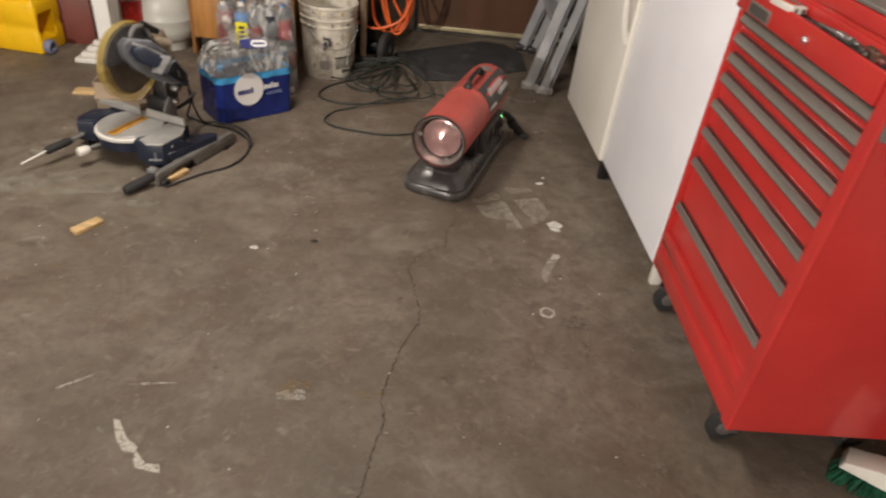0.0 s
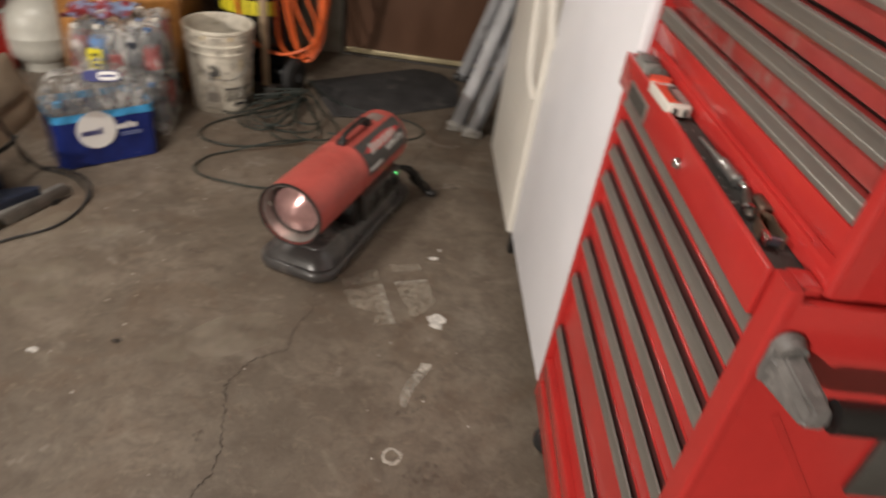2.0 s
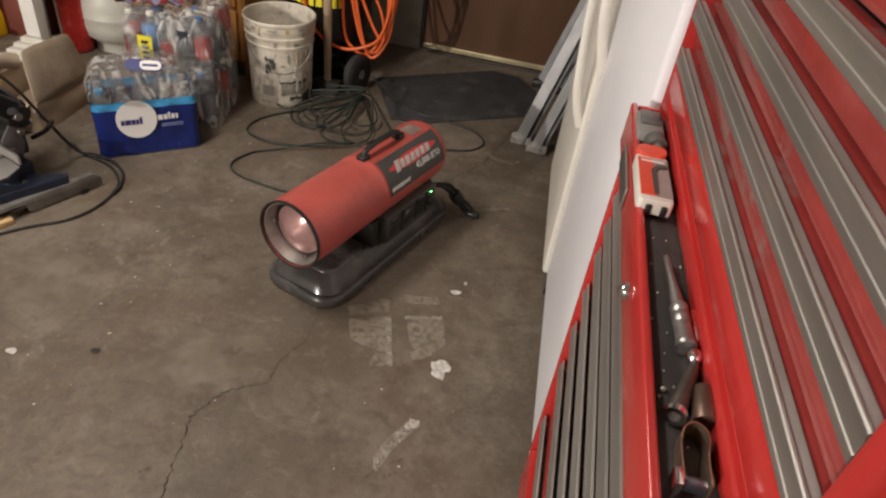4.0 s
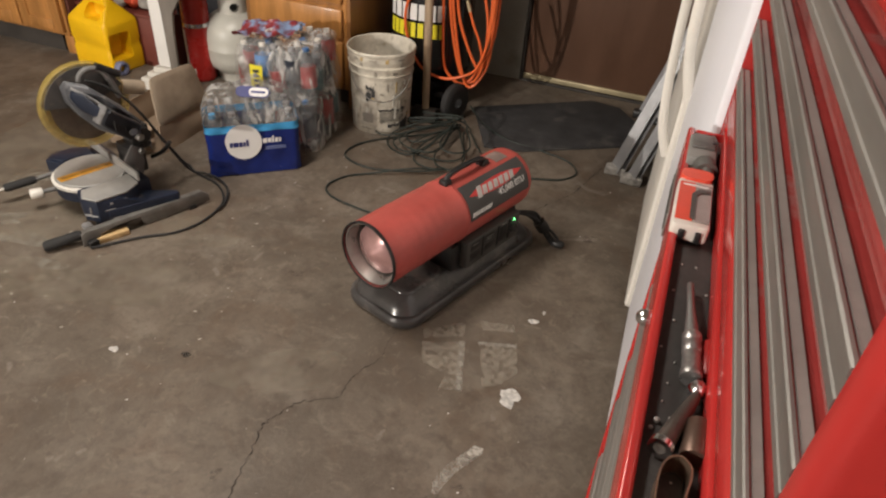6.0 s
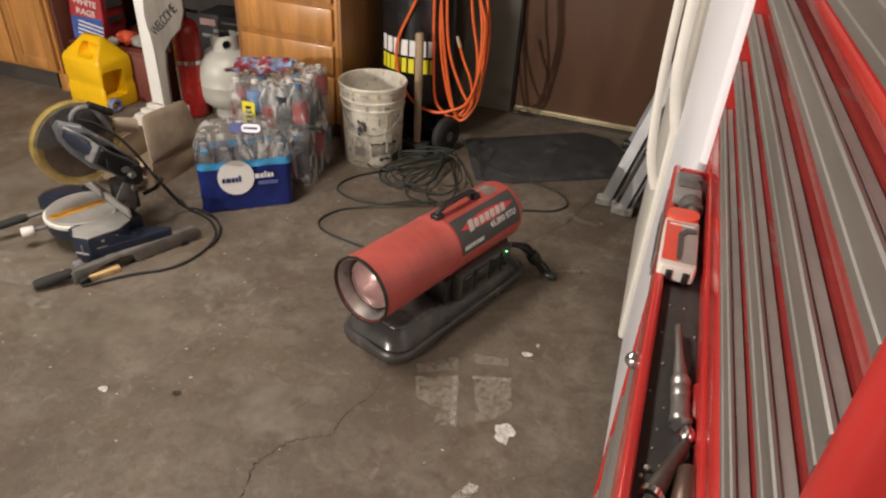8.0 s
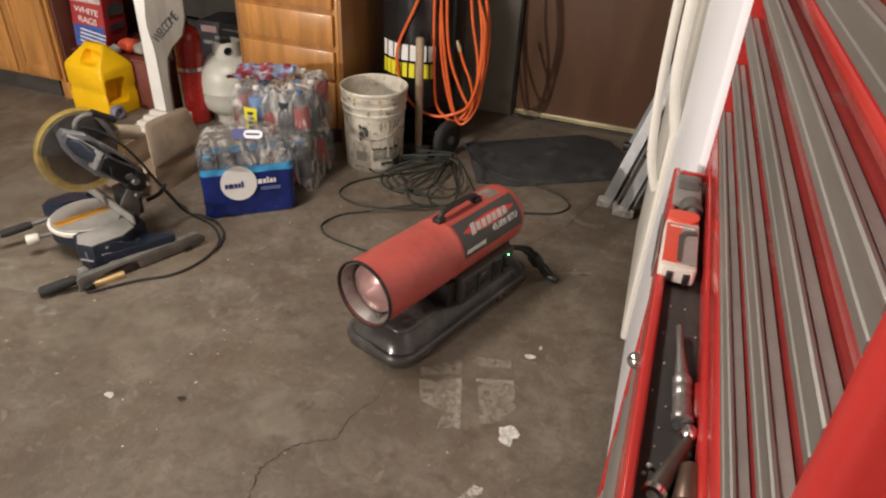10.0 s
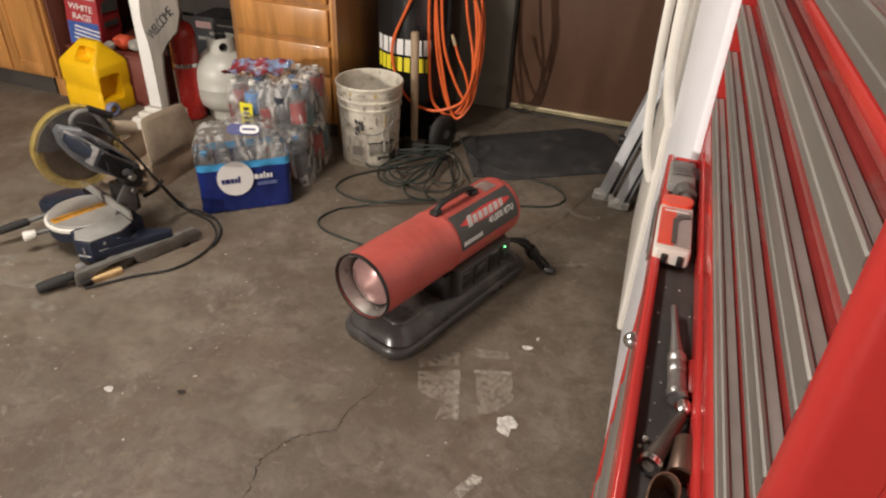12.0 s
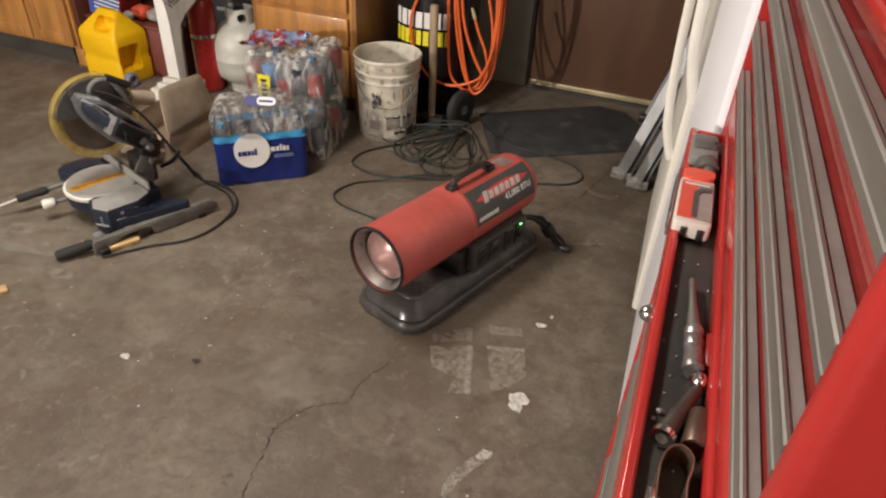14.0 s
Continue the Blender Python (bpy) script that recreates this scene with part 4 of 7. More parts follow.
part("lead_tie", bm, BLACK, ht)
part("plug", tube(bmesh.new(), [(0.160, 0.716, 0.020), (0.174, 0.722, 0.017), (0.192, 0.728, 0.014), (0.196, 0.729, 0.013)], [0.010, 0.016, 0.013, 0.008], 10), BLACK, ht, "moulded black plug")

# ---- things by the far wall ----
# door mat
bm = prism(bmesh.new(), [(0.16, 3.99), (0.66, 4.36), (0.80, 4.34), (0.90, 4.20), (0.905, 3.93), (0.50, 3.66), (0.34, 3.62)], 0.0005, 0.010, "xy", bevel=0.002)
tagged(new("door_mat", finish("door_mat", bm, MAT_RUBBER)), "dark grey fibre door mat lying by the door", "door mat")

# bucket
bk = thing("bucket", pose(-0.156, 3.632, 0, 0, 0, 205) @ Matrix.Diagonal((0.955, 0.955, 0.97, 1)), "paint-splashed white plastic bucket standing empty", "bucket")
bm = lathe(bmesh.new(), [(0.0, 0.004), (0.124, 0.004), (0.129, 0.0), (0.131, 0.004), (0.139, 0.235), (0.1405, 0.262), (0.1455, 0.264), (0.1455, 0.270), (0.1415, 0.272), (0.1425, 0.296), (0.1485, 0.298), (0.1485, 0.305), (0.1435, 0.307), (0.1445, 0.328), (0.150, 0.330), (0.150, 0.352), (0.1535, 0.356), (0.1535, 0.365), (0.150, 0.369), (0.146, 0.366), (0.143, 0.340), (0.127, 0.012), (0.0, 0.010)], 56)
part("body", bm, BUCKET, bk)


def on_cone(name, a0, a1, z0, z1, mat_, owner, r0=0.1305, r1=0.1395, zr=(0.0, 0.245), n=14, jag=0.0, seed=1, label=""):
    rg = random.Random(seed)
    bm = bmesh.new()
    rows = []
    for i in range(n + 1):
        t = radians(a0 + (a1 - a0) * i / n)
        row = []
        za, zb = z0 + rg.uniform(-jag, jag), z1 + rg.uniform(-jag, jag)
        for z in (za, zb):
            r = r0 + (r1 - r0) * (z - zr[0]) / (zr[1] - zr[0]) + 0.0014
            row.append(bm.verts.new((r * math.cos(t), r * math.sin(t), z)))
        for z in (zb, za):
            r = r0 + (r1 - r0) * (z - zr[0]) / (zr[1] - zr[0]) - 0.001
            row.append(bm.verts.new((r * math.cos(t), r * math.sin(t), z)))
        rows.append(row)
    for p, q in zip(rows[:-1], rows[1:]):
        for k in range(4):
            bm.faces.new((p[k], q[k], q[(k + 1) % 4], p[(k + 1) % 4]))
    bm.faces.new(rows[0])
    bm.faces.new(rows[-1][::-1])
    return part(name, bm, mat_, owner, label)


# angles: 90 faces the room after the bucket's turn
on_cone("paper_label", 46, 84, 0.035, 0.205, mat("dirty_paper_label", (0.48, 0.43, 0.36), 0.7, var=0.15, scale=30, bump=0.05), bk, label="torn dirty paper label")
on_cone("label_print", 54, 76, 0.055, 0.100, mat("grey_label_print", (0.28, 0.25, 0.22), 0.7, var=0.1), bk, r0=0.1315, r1=0.1405)
on_cone("paint_smear", 62, 72, 0.158, 0.200, PAINT_DARK, bk, r0=0.1322, r1=0.1412, jag=0.009, seed=4, n=5)
on_cone("paint_smear", 73, 80, 0.176, 0.204, PAINT_DARK, bk, r0=0.1322, r1=0.1412, jag=0.008, seed=14, n=4)
on_cone("paint_smear", 86, 142, 0.112, 0.121, PAINT_DARK, bk, r0=0.1312, r1=0.1402, jag=0.005, seed=2)
on_cone("paint_smear", 104, 128, 0.036, 0.050, PAINT_DARK, bk, r0=0.1312, r1=0.1402, jag=0.006, seed=3)
on_cone("paint_smear", 130, 150, 0.020, 0.060, PAINT_DARK, bk, r0=0.1312, r1=0.1402, jag=0.012, seed=8)
on_cone("paint_smear", 62, 78, 0.205, 0.222, PAINT_DARK, bk, r0=0.1312, r1=0.1402, jag=0.008, seed=5)
rg = random.Random(31)
on_cone("paint_smear", 88, 138, 0.058, 0.110, mat("grey_scuffed_band", (0.27, 0.245, 0.205), 0.65, var=0.35, scale=40, bump=0.1), bk, r0=0.1307, r1=0.1397, jag=0.006, seed=6, n=22)
PALE_SMEAR = mat("pale_dried_splash", (0.66, 0.63, 0.56), 0.6, var=0.2, bump=0.1)
GREY_SMEAR = mat("grey_dried_splash", (0.33, 0.295, 0.245), 0.6, var=0.2, bump=0.1)
YELLOW_SMEAR = mat("ochre_splash", (0.50, 0.36, 0.15), 0.6, var=0.2, bump=0.1)
for k in range(26):
    a, z = rg.uniform(30, 150), rg.uniform(0.015, 0.235)
    w, h = rg.choice(((rg.uniform(2, 5), rg.uniform(0.02, 0.07)), (rg.uniform(6, 22), rg.uniform(0.004, 0.010))))
    on_cone("paint_smear", a, a + w, z, min(z + h, 0.242), rg.choice((GREY_SMEAR, GREY_SMEAR, GREY_SMEAR, YELLOW_SMEAR, PALE_SMEAR, PALE_SMEAR)), bk, r0=0.1309 + 0.00003 * k, r1=0.1399 + 0.00003 * k, jag=min(0.35 * h, 0.006), seed=40 + k, n=8)
for a, w, z, h in ((40, 9, 0.334, 0.012), (70, 14, 0.336, 0.010), (98, 5, 0.332, 0.016), (120, 12, 0.338, 0.008), (55, 4, 0.335, 0.012)):
    on_cone("rim_smear", a, a + w, z, z + h, rg.choice((GREY_SMEAR, GREY_SMEAR, YELLOW_SMEAR)), bk, r0=0.1500, r1=0.1500, jag=0.003, seed=int(a), n=8)
for a, w, z, h in ((78, 6, 0.272, 0.020), (112, 9, 0.276, 0.012), (52, 5, 0.310, 0.014), (126, 6, 0.311, 0.014)):
    on_cone("rim_smear", a, a + w, z, z + h, GREY_SMEAR, bk, r0=0.1432, r1=0.1448, zr=(0.272, 0.328), jag=0.003, seed=int(a), n=8)
bm = tube(bmesh.new(), smooth_path([(0.149 * math.cos(radians(a)), 0.149 * math.sin(radians(a)) + 0.004, z) for a, z in ((20, 0.285), (40, 0.225), (65, 0.180), (90, 0.163), (115, 0.178), (140, 0.225), (160, 0.285))], 6), 0.002, 6)
part("wire_bail", bm, STEEL, bk, "thin wire bail hanging down")

# sledgehammer standing on its head
sl = thing("sledgehammer", pose(0.005, 3.755, 0), "small sledgehammer standing on its dark iron head", "hammer")
bm = prism(bmesh.new(), [(-0.055, 0.0), (0.055, 0.0), (0.06, 0.008), (0.06, 0.05), (0.055, 0.058), (-0.055, 0.058), (-0.06, 0.05), (-0.06, 0.008)], -0.028, 0.028, "xz", bevel=0.004)
part("head", bm, mat("rusty_dark_iron", (0.05, 0.042, 0.036), 0.6, metal=0.5, var=0.25, scale=20, bump=0.15), sl)
part("handle", tube(bmesh.new(), [(0, 0, 0.05), (-0.002, 0.004, 0.15), (-0.006, 0.010, 0.35), (-0.010, 0.016, 0.535), (-0.010, 0.016, 0.542)], [0.0135, 0.0145, 0.016, 0.0165, 0.013], 14, flat=1.15), OLD_WOOD, sl, "worn wooden handle")

# air compressor
TKX, TKY, TKR = -0.085, 4.012, 0.190
ac = thing("air_compressor", pose(TKX, TKY, 0), "black upright air compressor tank with white and yellow print", "air compressor")
bm = lathe(bmesh.new(), [(0.0, 0.115), (0.10, 0.120), (0.155, 0.138), (0.182, 0.17), (TKR, 0.21), (TKR, 0.82), (0.182, 0.86), (0.155, 0.892), (0.10, 0.91), (0.0, 0.915)], 56)
part("tank", bm, TANK_BLACK, ac)
part("skirt", lathe(bmesh.new(), [(0.135, 0.0), (0.145, 0.0), (0.150, 0.14), (0.140, 0.14)], 40, closed=True), TANK_BLACK, ac)
part("pump", box(-0.10, 0.12, -0.08, 0.10, 0.9155, 1.06, 0.02), SAW_GREY, ac)
part("push_handle", tube(bmesh.new(), smooth_path([(0.12, -0.13, 0.80), (0.18, -0.16, 0.90), (0.215, -0.16, 1.0), (0.215, -0.16, 1.04)], 4), 0.012, 10), BLACK, ac)


def on_tank(a0, a1, z0, z1, mat_, slant=0.0):
    bm = bmesh.new()
    rows = []
    n = max(2, int(abs(a1 - a0) / 3))
    for i in range(n + 1):
        t = radians(a0 + (a1 - a0) * i / n)
        rows.append([bm.verts.new((r * math.sin(t), -r * math.cos(t), z + slant * (i / n))) for z, r in ((z0, TKR + 0.0015), (z1, TKR + 0.0015), (z1, TKR - 0.001), (z0, TKR - 0.001))])
    for p, q in zip(rows[:-1], rows[1:]):
        for k in range(4):
            bm.faces.new((p[k], q[k], q[(k + 1) % 4], p[(k + 1) % 4]))
    bm.faces.new(rows[0])
    bm.faces.new(rows[-1][::-1])
    part("print", bm, mat_, ac)


for n, pitch, z0, z1, m_ in ((7, 12.4, 0.420, 0.488, PRINT_WHITE), (9, 9.7, 0.345, 0.408, PRINT_YELLOW)):   # two rows of print, one plain block a letter
    for k in range(n):
        on_tank(-46 + pitch * k, -46 + pitch * k + pitch * (0.80 if k % 4 else 0.70), z0, z1, m_)
w = lathe(bmesh.new(), [(0.02, -0.022), (0.055, -0.022), (0.075, -0.02), (0.085, -0.012), (0.085, 0.012), (0.075, 0.02), (0.055, 0.022), (0.02, 0.022)], 28, "y", pose(0.205, -0.190, 0.086, 0, 0, 72))
wh = part("wheel", w, RUBBER, ac, "black rubber wheel")
part("hub", lathe(bmesh.new(), [(0.0, -0.024), (0.022, -0.024), (0.022, 0.024), (0.0, 0.024)], 18, "y", pose(0.205, -0.190, 0.086, 0, 0, 72)), CHROME, wh)
part("axle_arm", box(0.10, 0.19, -0.17, -0.10, 0.06, 0.10, 0.004), TANK_BLACK, ac)

# orange air hose, hung in long loops over the compressor's handle
hs = thing("air_hose", pose(0.13, 3.87, 1.04), "orange rubber air hose hung in long loops", "air hose")
STRANDS = [
    [(-0.02, -0.050, 0.0), (-0.10, -0.062, -0.15), (-0.165, -0.064, -0.36), (-0.253, -0.064, -0.56), (-0.245, -0.062, -0.70), (-0.18, -0.058, -0.815), (-0.085, -0.045, -0.855), (0.0, -0.030, -0.84), (0.075, -0.030, -0.785), (0.115, -0.025, -0.65), (0.125, -0.020, -0.45), (0.085, -0.015, -0.32), (0.02, 0.0, -0.08)],
    [(-0.01, -0.02, 0.0), (-0.085, -0.02, -0.20), (-0.105, -0.02, -0.35), (-0.100, -0.02, -0.58), (-0.085, -0.02, -0.79), (-0.045, -0.01, -0.86), (0.005, 0.0, -0.88), (0.055, 0.01, -0.83), (0.095, 0.01, -0.70), (0.105, 0.0, -0.45), (0.02, 0.0, -0.05)],
    [(0.0, -0.01, 0.0), (-0.070, -0.015, -0.20), (-0.075, -0.02, -0.36), (-0.050, -0.02, -0.58), (-0.005, -0.015, -0.80), (0.035, -0.01, -0.885), (0.085, 0.0, -0.84), (0.115, 0.01, -0.74), (0.122, 0.01, -0.55), (0.115, 0.01, -0.35), (0.03, 0.0, -0.06)],
    [(0.0, 0.01, 0.0), (-0.050, 0.0, -0.20), (-0.055, -0.005, -0.36), (-0.035, -0.005, -0.57), (0.02, 0.0, -0.72), (0.075, 0.0, -0.80), (0.105, 0.0, -0.75), (0.130, 0.02, -0.62), (0.128, 0.03, -0.45), (0.095, 0.02, -0.28), (0.02, 0.01, -0.05)],
    [(0.005, 0.02, 0.0), (-0.062, 0.01, -0.20), (-0.085, 0.005, -0.38), (-0.070, 0.0, -0.60), (-0.015, 0.0, -0.82), (0.04, 0.01, -0.87), (0.08, 0.02, -0.80), (0.09, 0.03, -0.62), (0.05, 0.03, -0.42), (0.03, 0.02, -0.20), (0.02, 0.02, -0.04)],
]
for pts in STRANDS:
    part("loop", tube(bmesh.new(), smooth_path(pts, 8), 0.0066, 8), ORANGE, hs)
part("loose_end", tube(bmesh.new(), smooth_path([(0.025, -0.035, -0.545), (0.045, -0.035, -0.60), (0.080, -0.030, -0.68), (0.095, -0.02, -0.78), (0.06, -0.01, -0.86)], 6), 0.0060, 8), ORANGE, hs)
part("coupling", tube(bmesh.new(), [(0.010, -0.036, -0.505), (0.018, -0.036, -0.525), (0.026, -0.035, -0.548)], [0.0055, 0.008, 0.008], 10), BRASS_STRIP, hs, "dull brass coupling")

# green extension cord in a heap behind the heater
ec = thing("extension_cord", pose(0, 0, 0), "dark green extension cord lying in a loose heap", "extension cord")
rg = random.Random(5)
pts = []
for k in range(12):                               # loops fanning out over the floor from where the cord is gathered
    ang = radians(-128 + 62 * math.sin(k * 2.4) + rg.uniform(-8, 8))
    far, wide = rg.uniform(0.22, 0.40), rg.uniform(0.05, 0.12)
    gx, gy, gz = 0.190 + rg.uniform(-0.02, 0.02), 3.690 + rg.uniform(-0.02, 0.02), 0.050 + rg.uniform(-0.02, 0.045)
    ca, sa = math.cos(ang), math.sin(ang)
    for i in range(9):
        t = i / 9
        out, lat = far * math.sin(math.pi * t) ** 0.8 if t else 0.0, wide * math.sin(2 * math.pi * t)
        pts.append((gx + ca * out - sa * lat, gy + sa * out + ca * lat, 0.006 + (gz - 0.006) * (1 - math.sin(math.pi * t)) ** 1.3 + 0.0022 * k * (0.4 + 0.6 * math.sin(math.pi * t)) + 0.010 * abs(noise.noise(Vector((k, i * 0.7, 5))))))
bm = tube(bmesh.new(), smooth_path(pts, 5), 0.0037, 6)
part("coil", bm, GREEN_CORD, ec)
bm = tube(bmesh.new(), smooth_path([(0.20, 3.70, 0.03), (0.08, 3.61, 0.006), (-0.05, 3.50, 0.006), (-0.14, 3.38, 0.006), (-0.14, 3.27, 0.006), (-0.02, 3.22, 0.006), (0.13, 3.26, 0.006), (0.27, 3.32, 0.02), (0.16, 3.25, 0.03), (0.02, 3.18, 0.006), (-0.05, 3.12, 0.006), (-0.08, 3.03, 0.006), (-0.04, 2.97, 0.006), (0.06, 2.94, 0.006), (0.22, 2.93, 0.006), (0.40, 3.00, 0.006)], 8), 0.0038, 6)
part("loop", bm, GREEN_CORD, ec)
bm = tube(bmesh.new(), smooth_path([(0.35, 3.42, 0.02), (0.52, 3.42, 0.006), (0.64, 3.46, 0.006), (0.72, 3.50, 0.006), (0.755, 3.58, 0.006), (0.70, 3.66, 0.006), (0.58, 3.70, 0.006), (0.42, 3.72, 0.012), (0.28, 3.80, 0.02), (0.17, 3.90, 0.05)], 8), 0.0038, 6)
part("loop", bm, GREEN_CORD, ec)

# folded aluminium ladder leaning in the gap beside the refrigerator
ld = thing("ladder", pose(0, 0, 0), "folded aluminium ladder leaning beside the refrigerator", "ladder")


def rail(name, p0, p1, w, d, owner, mat_):
    p0, p1 = Vector(p0), Vector(p1)
    ln = (p1 - p0).length
    bm = bmesh.new()
    ribs = [q for k in range(6) for q in ((-w / 2 + w * (k + 0.2) / 6, -d / 2), (-w / 2 + w * (k + 0.35) / 6, -d / 2 - 0.002), (-w / 2 + w * (k + 0.65) / 6, -d / 2 - 0.002), (-w / 2 + w * (k + 0.8) / 6, -d / 2))]
    o = [(-w / 2, -d / 2)] + ribs + [(w / 2, -d / 2), (w / 2, -d / 2 + 0.003), (-w / 2 + 0.003, -d / 2 + 0.003), (-w / 2 + 0.003, d / 2 - 0.003), (w / 2, d / 2 - 0.003), (w / 2, d / 2), (-w / 2, d / 2)]
    prism(bm, o, 0.0, ln, "xy")
    z = (p1 - p0).normalized()
    x = Vector((0.55, -0.83, 0))
    x = (x - z * x.dot(z)).normalized()
    y = z.cross(x)
    bmesh.ops.transform(bm, matrix=Matrix.Translation(p0) @ Matrix((x, y, z)).transposed().to_4x4(), verts=bm.verts)
    return part(name, bm, mat_, owner)


def on_rail(p, q, z):
    """The point of the line p, q at the height z."""
    k = (z - p[2]) / (q[2] - p[2])
    return tuple(a + (b - a) * k for a, b in zip(p, q))


NEAR_RAIL, FAR_RAIL = ((0.900, 3.668, 0.012), (1.330, 3.99, 1.50)), ((0.915, 4.300, 0.012), (1.345, 4.36, 1.50))
rail("rail", *NEAR_RAIL, 0.070, 0.026, ld, ALU_BRIGHT)
rail("rail", (0.972, 3.618, 0.012), (1.402, 3.94, 1.50), 0.058, 0.024, ld, ALU_BRIGHT)
rail("rail", *FAR_RAIL, 0.064, 0.024, ld, ALU_BRIGHT)
rail("rail", (0.985, 4.265, 0.012), (1.415, 4.33, 1.50), 0.056, 0.024, ld, ALU_BRIGHT)
for k, (x, y) in enumerate(((0.900, 3.664), (0.972, 3.612), (0.915, 4.298), (0.985, 4.262))):
    part("foot", box(x - 0.044, x + 0.040, y - 0.024, y + 0.024, 0.0, 0.034, 0.006), mat("pale_foot_plastic", (0.46, 0.44, 0.41), 0.7, var=0.3, scale=30, bump=0.3) if k < 2 else BLACK, ld, "worn paint-splashed foot")
for z in (0.30, 0.57, 0.84, 1.11, 1.38):
    a, b = on_rail(*NEAR_RAIL, z), on_rail(*FAR_RAIL, z)
    bm = box(-0.004, 0.082, a[1] + 0.012, b[1] - 0.012, -0.012, 0.010, 0.002)
    for k in range(7):
        B(bm, 0.002 + 0.011 * k, 0.008 + 0.011 * k, a[1] + 0.013, b[1] - 0.013, 0.0101, 0.0125)
    bmesh.ops.transform(bm, matrix=pose((a[0] + b[0]) / 2, 0, z), verts=bm.verts)
    part("tread", bm, ALU_BRIGHT, ld, "ribbed aluminium tread")


def cut(a, b):
    """Takes the solid b out of the solid a, and gives the rest as a new bmesh."""
    obs = []
    for bm in (a, b):
        me = bpy.data.meshes.new("solid")
        bmesh.ops.recalc_face_normals(bm, faces=bm.faces)
        bm.to_mesh(me)
        bm.free()
        obs.append(new("solid", me))
    md = obs[0].modifiers.new("cut", "BOOLEAN")
    md.operation, md.object, md.solver = "DIFFERENCE", obs[1], "EXACT"
    bpy.context.view_layer.update()
    me = bpy.data.meshes.new_from_object(obs[0].evaluated_get(bpy.context.evaluated_depsgraph_get()))
    out = bmesh.new()
    out.from_mesh(me)
    for o in obs:
        m_ = o.data
        bpy.data.objects.remove(o)
        bpy.data.meshes.remove(m_)
    bpy.data.meshes.remove(me)
    return out


# ---- in the knee space between the oak cabinets ----
# propane cylinder
pt = thing("propane_cylinder", pose(-1.026, 3.790, 0, 0, 0, -22), "pale grey propane cylinder with a guard collar", "gas cylinder")
bm = lathe(bmesh.new(), [(0.0, 0.035), (0.06, 0.030), (0.11, 0.042), (0.143, 0.075), (0.152, 0.115), (0.1525, 0.155), (0.1535, 0.157), (0.1535, 0.161), (0.1525, 0.163), (0.152, 0.205), (0.146, 0.245), (0.128, 0.283), (0.095, 0.310), (0.055, 0.322), (0.0, 0.325)], 48)
part("body", bm, PROPANE, pt)
part("foot_ring", lathe(bmesh.new(), [(0.098, 0.0), (0.102, 0.0), (0.106, 0.045), (0.100, 0.045)], 40, closed=True), PROPANE, pt)
bm = bmesh.new()
rows = []
for k in range(37):
    t = radians(-130 + 260 * k / 36)
    h = 0.385 if abs(k - 18) > 4 else 0.388
    rows.append([bm.verts.new((r * math.cos(t), r * math.sin(t), z)) for r, z in ((0.070, 0.305), (0.065, h), (0.061, h), (0.066, 0.305))])
for p, q in zip(rows[:-1], rows[1:]):
    for k in range(4):
        bm.faces.new((p[k], q[k], q[(k + 1) % 4], p[(k + 1) % 4]))
bm.faces.new(rows[0])
bm.faces.new(rows[-1][::-1])
hole = bmesh.new()
for a in (-24, 156):
    tube(hole, [(0.04 * math.cos(radians(a)), 0.04 * math.sin(radians(a)), 0.348), (0.12 * math.cos(radians(a)), 0.12 * math.sin(radians(a)), 0.348)], 0.021, 16, flat=1.0)
part("collar", cut(bm, hole), PROPANE, pt)
part("valve", tube(bmesh.new(), [(0, 0, 0.32), (0, 0, 0.35), (0, 0, 0.352), (0, 0, 0.39)], [0.018, 0.018, 0.026, 0.024], 14), BLACK, pt)

# fire extinguisher
fx = thing("fire_extinguisher", pose(-1.150, 3.665, 0), "red fire extinguisher with a bright steel band", "fire extinguisher")
part("cylinder", lathe(bmesh.new(), [(0.0, 0.0), (0.056, 0.0), (0.062, 0.008), (0.0635, 0.02), (0.0635, 0.405), (0.060, 0.432), (0.048, 0.455), (0.028, 0.468), (0.022, 0.472), (0.0, 0.472)], 36), EXT_RED, fx)
part("band", lathe(bmesh.new(), [(0.0640, 0.262), (0.0655, 0.263), (0.0655, 0.281), (0.0640, 0.282)], 36, closed=True), CHROME, fx, "bright steel band")
bm = bmesh.new()
rows = []
for k in range(13):
    t = radians(188 + 62 * k / 12)
    rows.append([bm.verts.new((r * math.cos(t), r * math.sin(t), z)) for r, z in ((0.0638, 0.06), (0.0638, 0.25), (0.0648, 0.25), (0.0648, 0.06))])
for p, q in zip(rows[:-1], rows[1:]):
    for k in range(4):
        bm.faces.new((p[k], q[k], q[(k + 1) % 4], p[(k + 1) % 4]))
bm.faces.new(rows[0])
bm.faces.new(rows[-1][::-1])
part("instruction_label", bm, PRINT_WHITE, fx, "white paper label")
bm = bmesh.new()
cyl(bm, (0, 0, 0.471), (0, 0, 0.50), 0.018, seg=16)
B(bm, -0.012, 0.085, -0.010, 0.010, 0.500, 0.512, 0.003)
B(bm, -0.012, 0.080, -0.009, 0.009, 0.530, 0.540, 0.003, m=pose(0, 0, 0, 0, -8, 0))
B(bm, -0.016, 0.012, -0.012, 0.012, 0.50, 0.545, 0.003)
part("valve_head", bm, BLACK, fx)
part("discharge_hose", tube(bmesh.new(), smooth_path([(-0.015, -0.01, 0.52), (-0.06, -0.02, 0.50), (-0.082, -0.02, 0.42), (-0.078, -0.015, 0.30)], 6), 0.009, 8), RUBBER, fx)

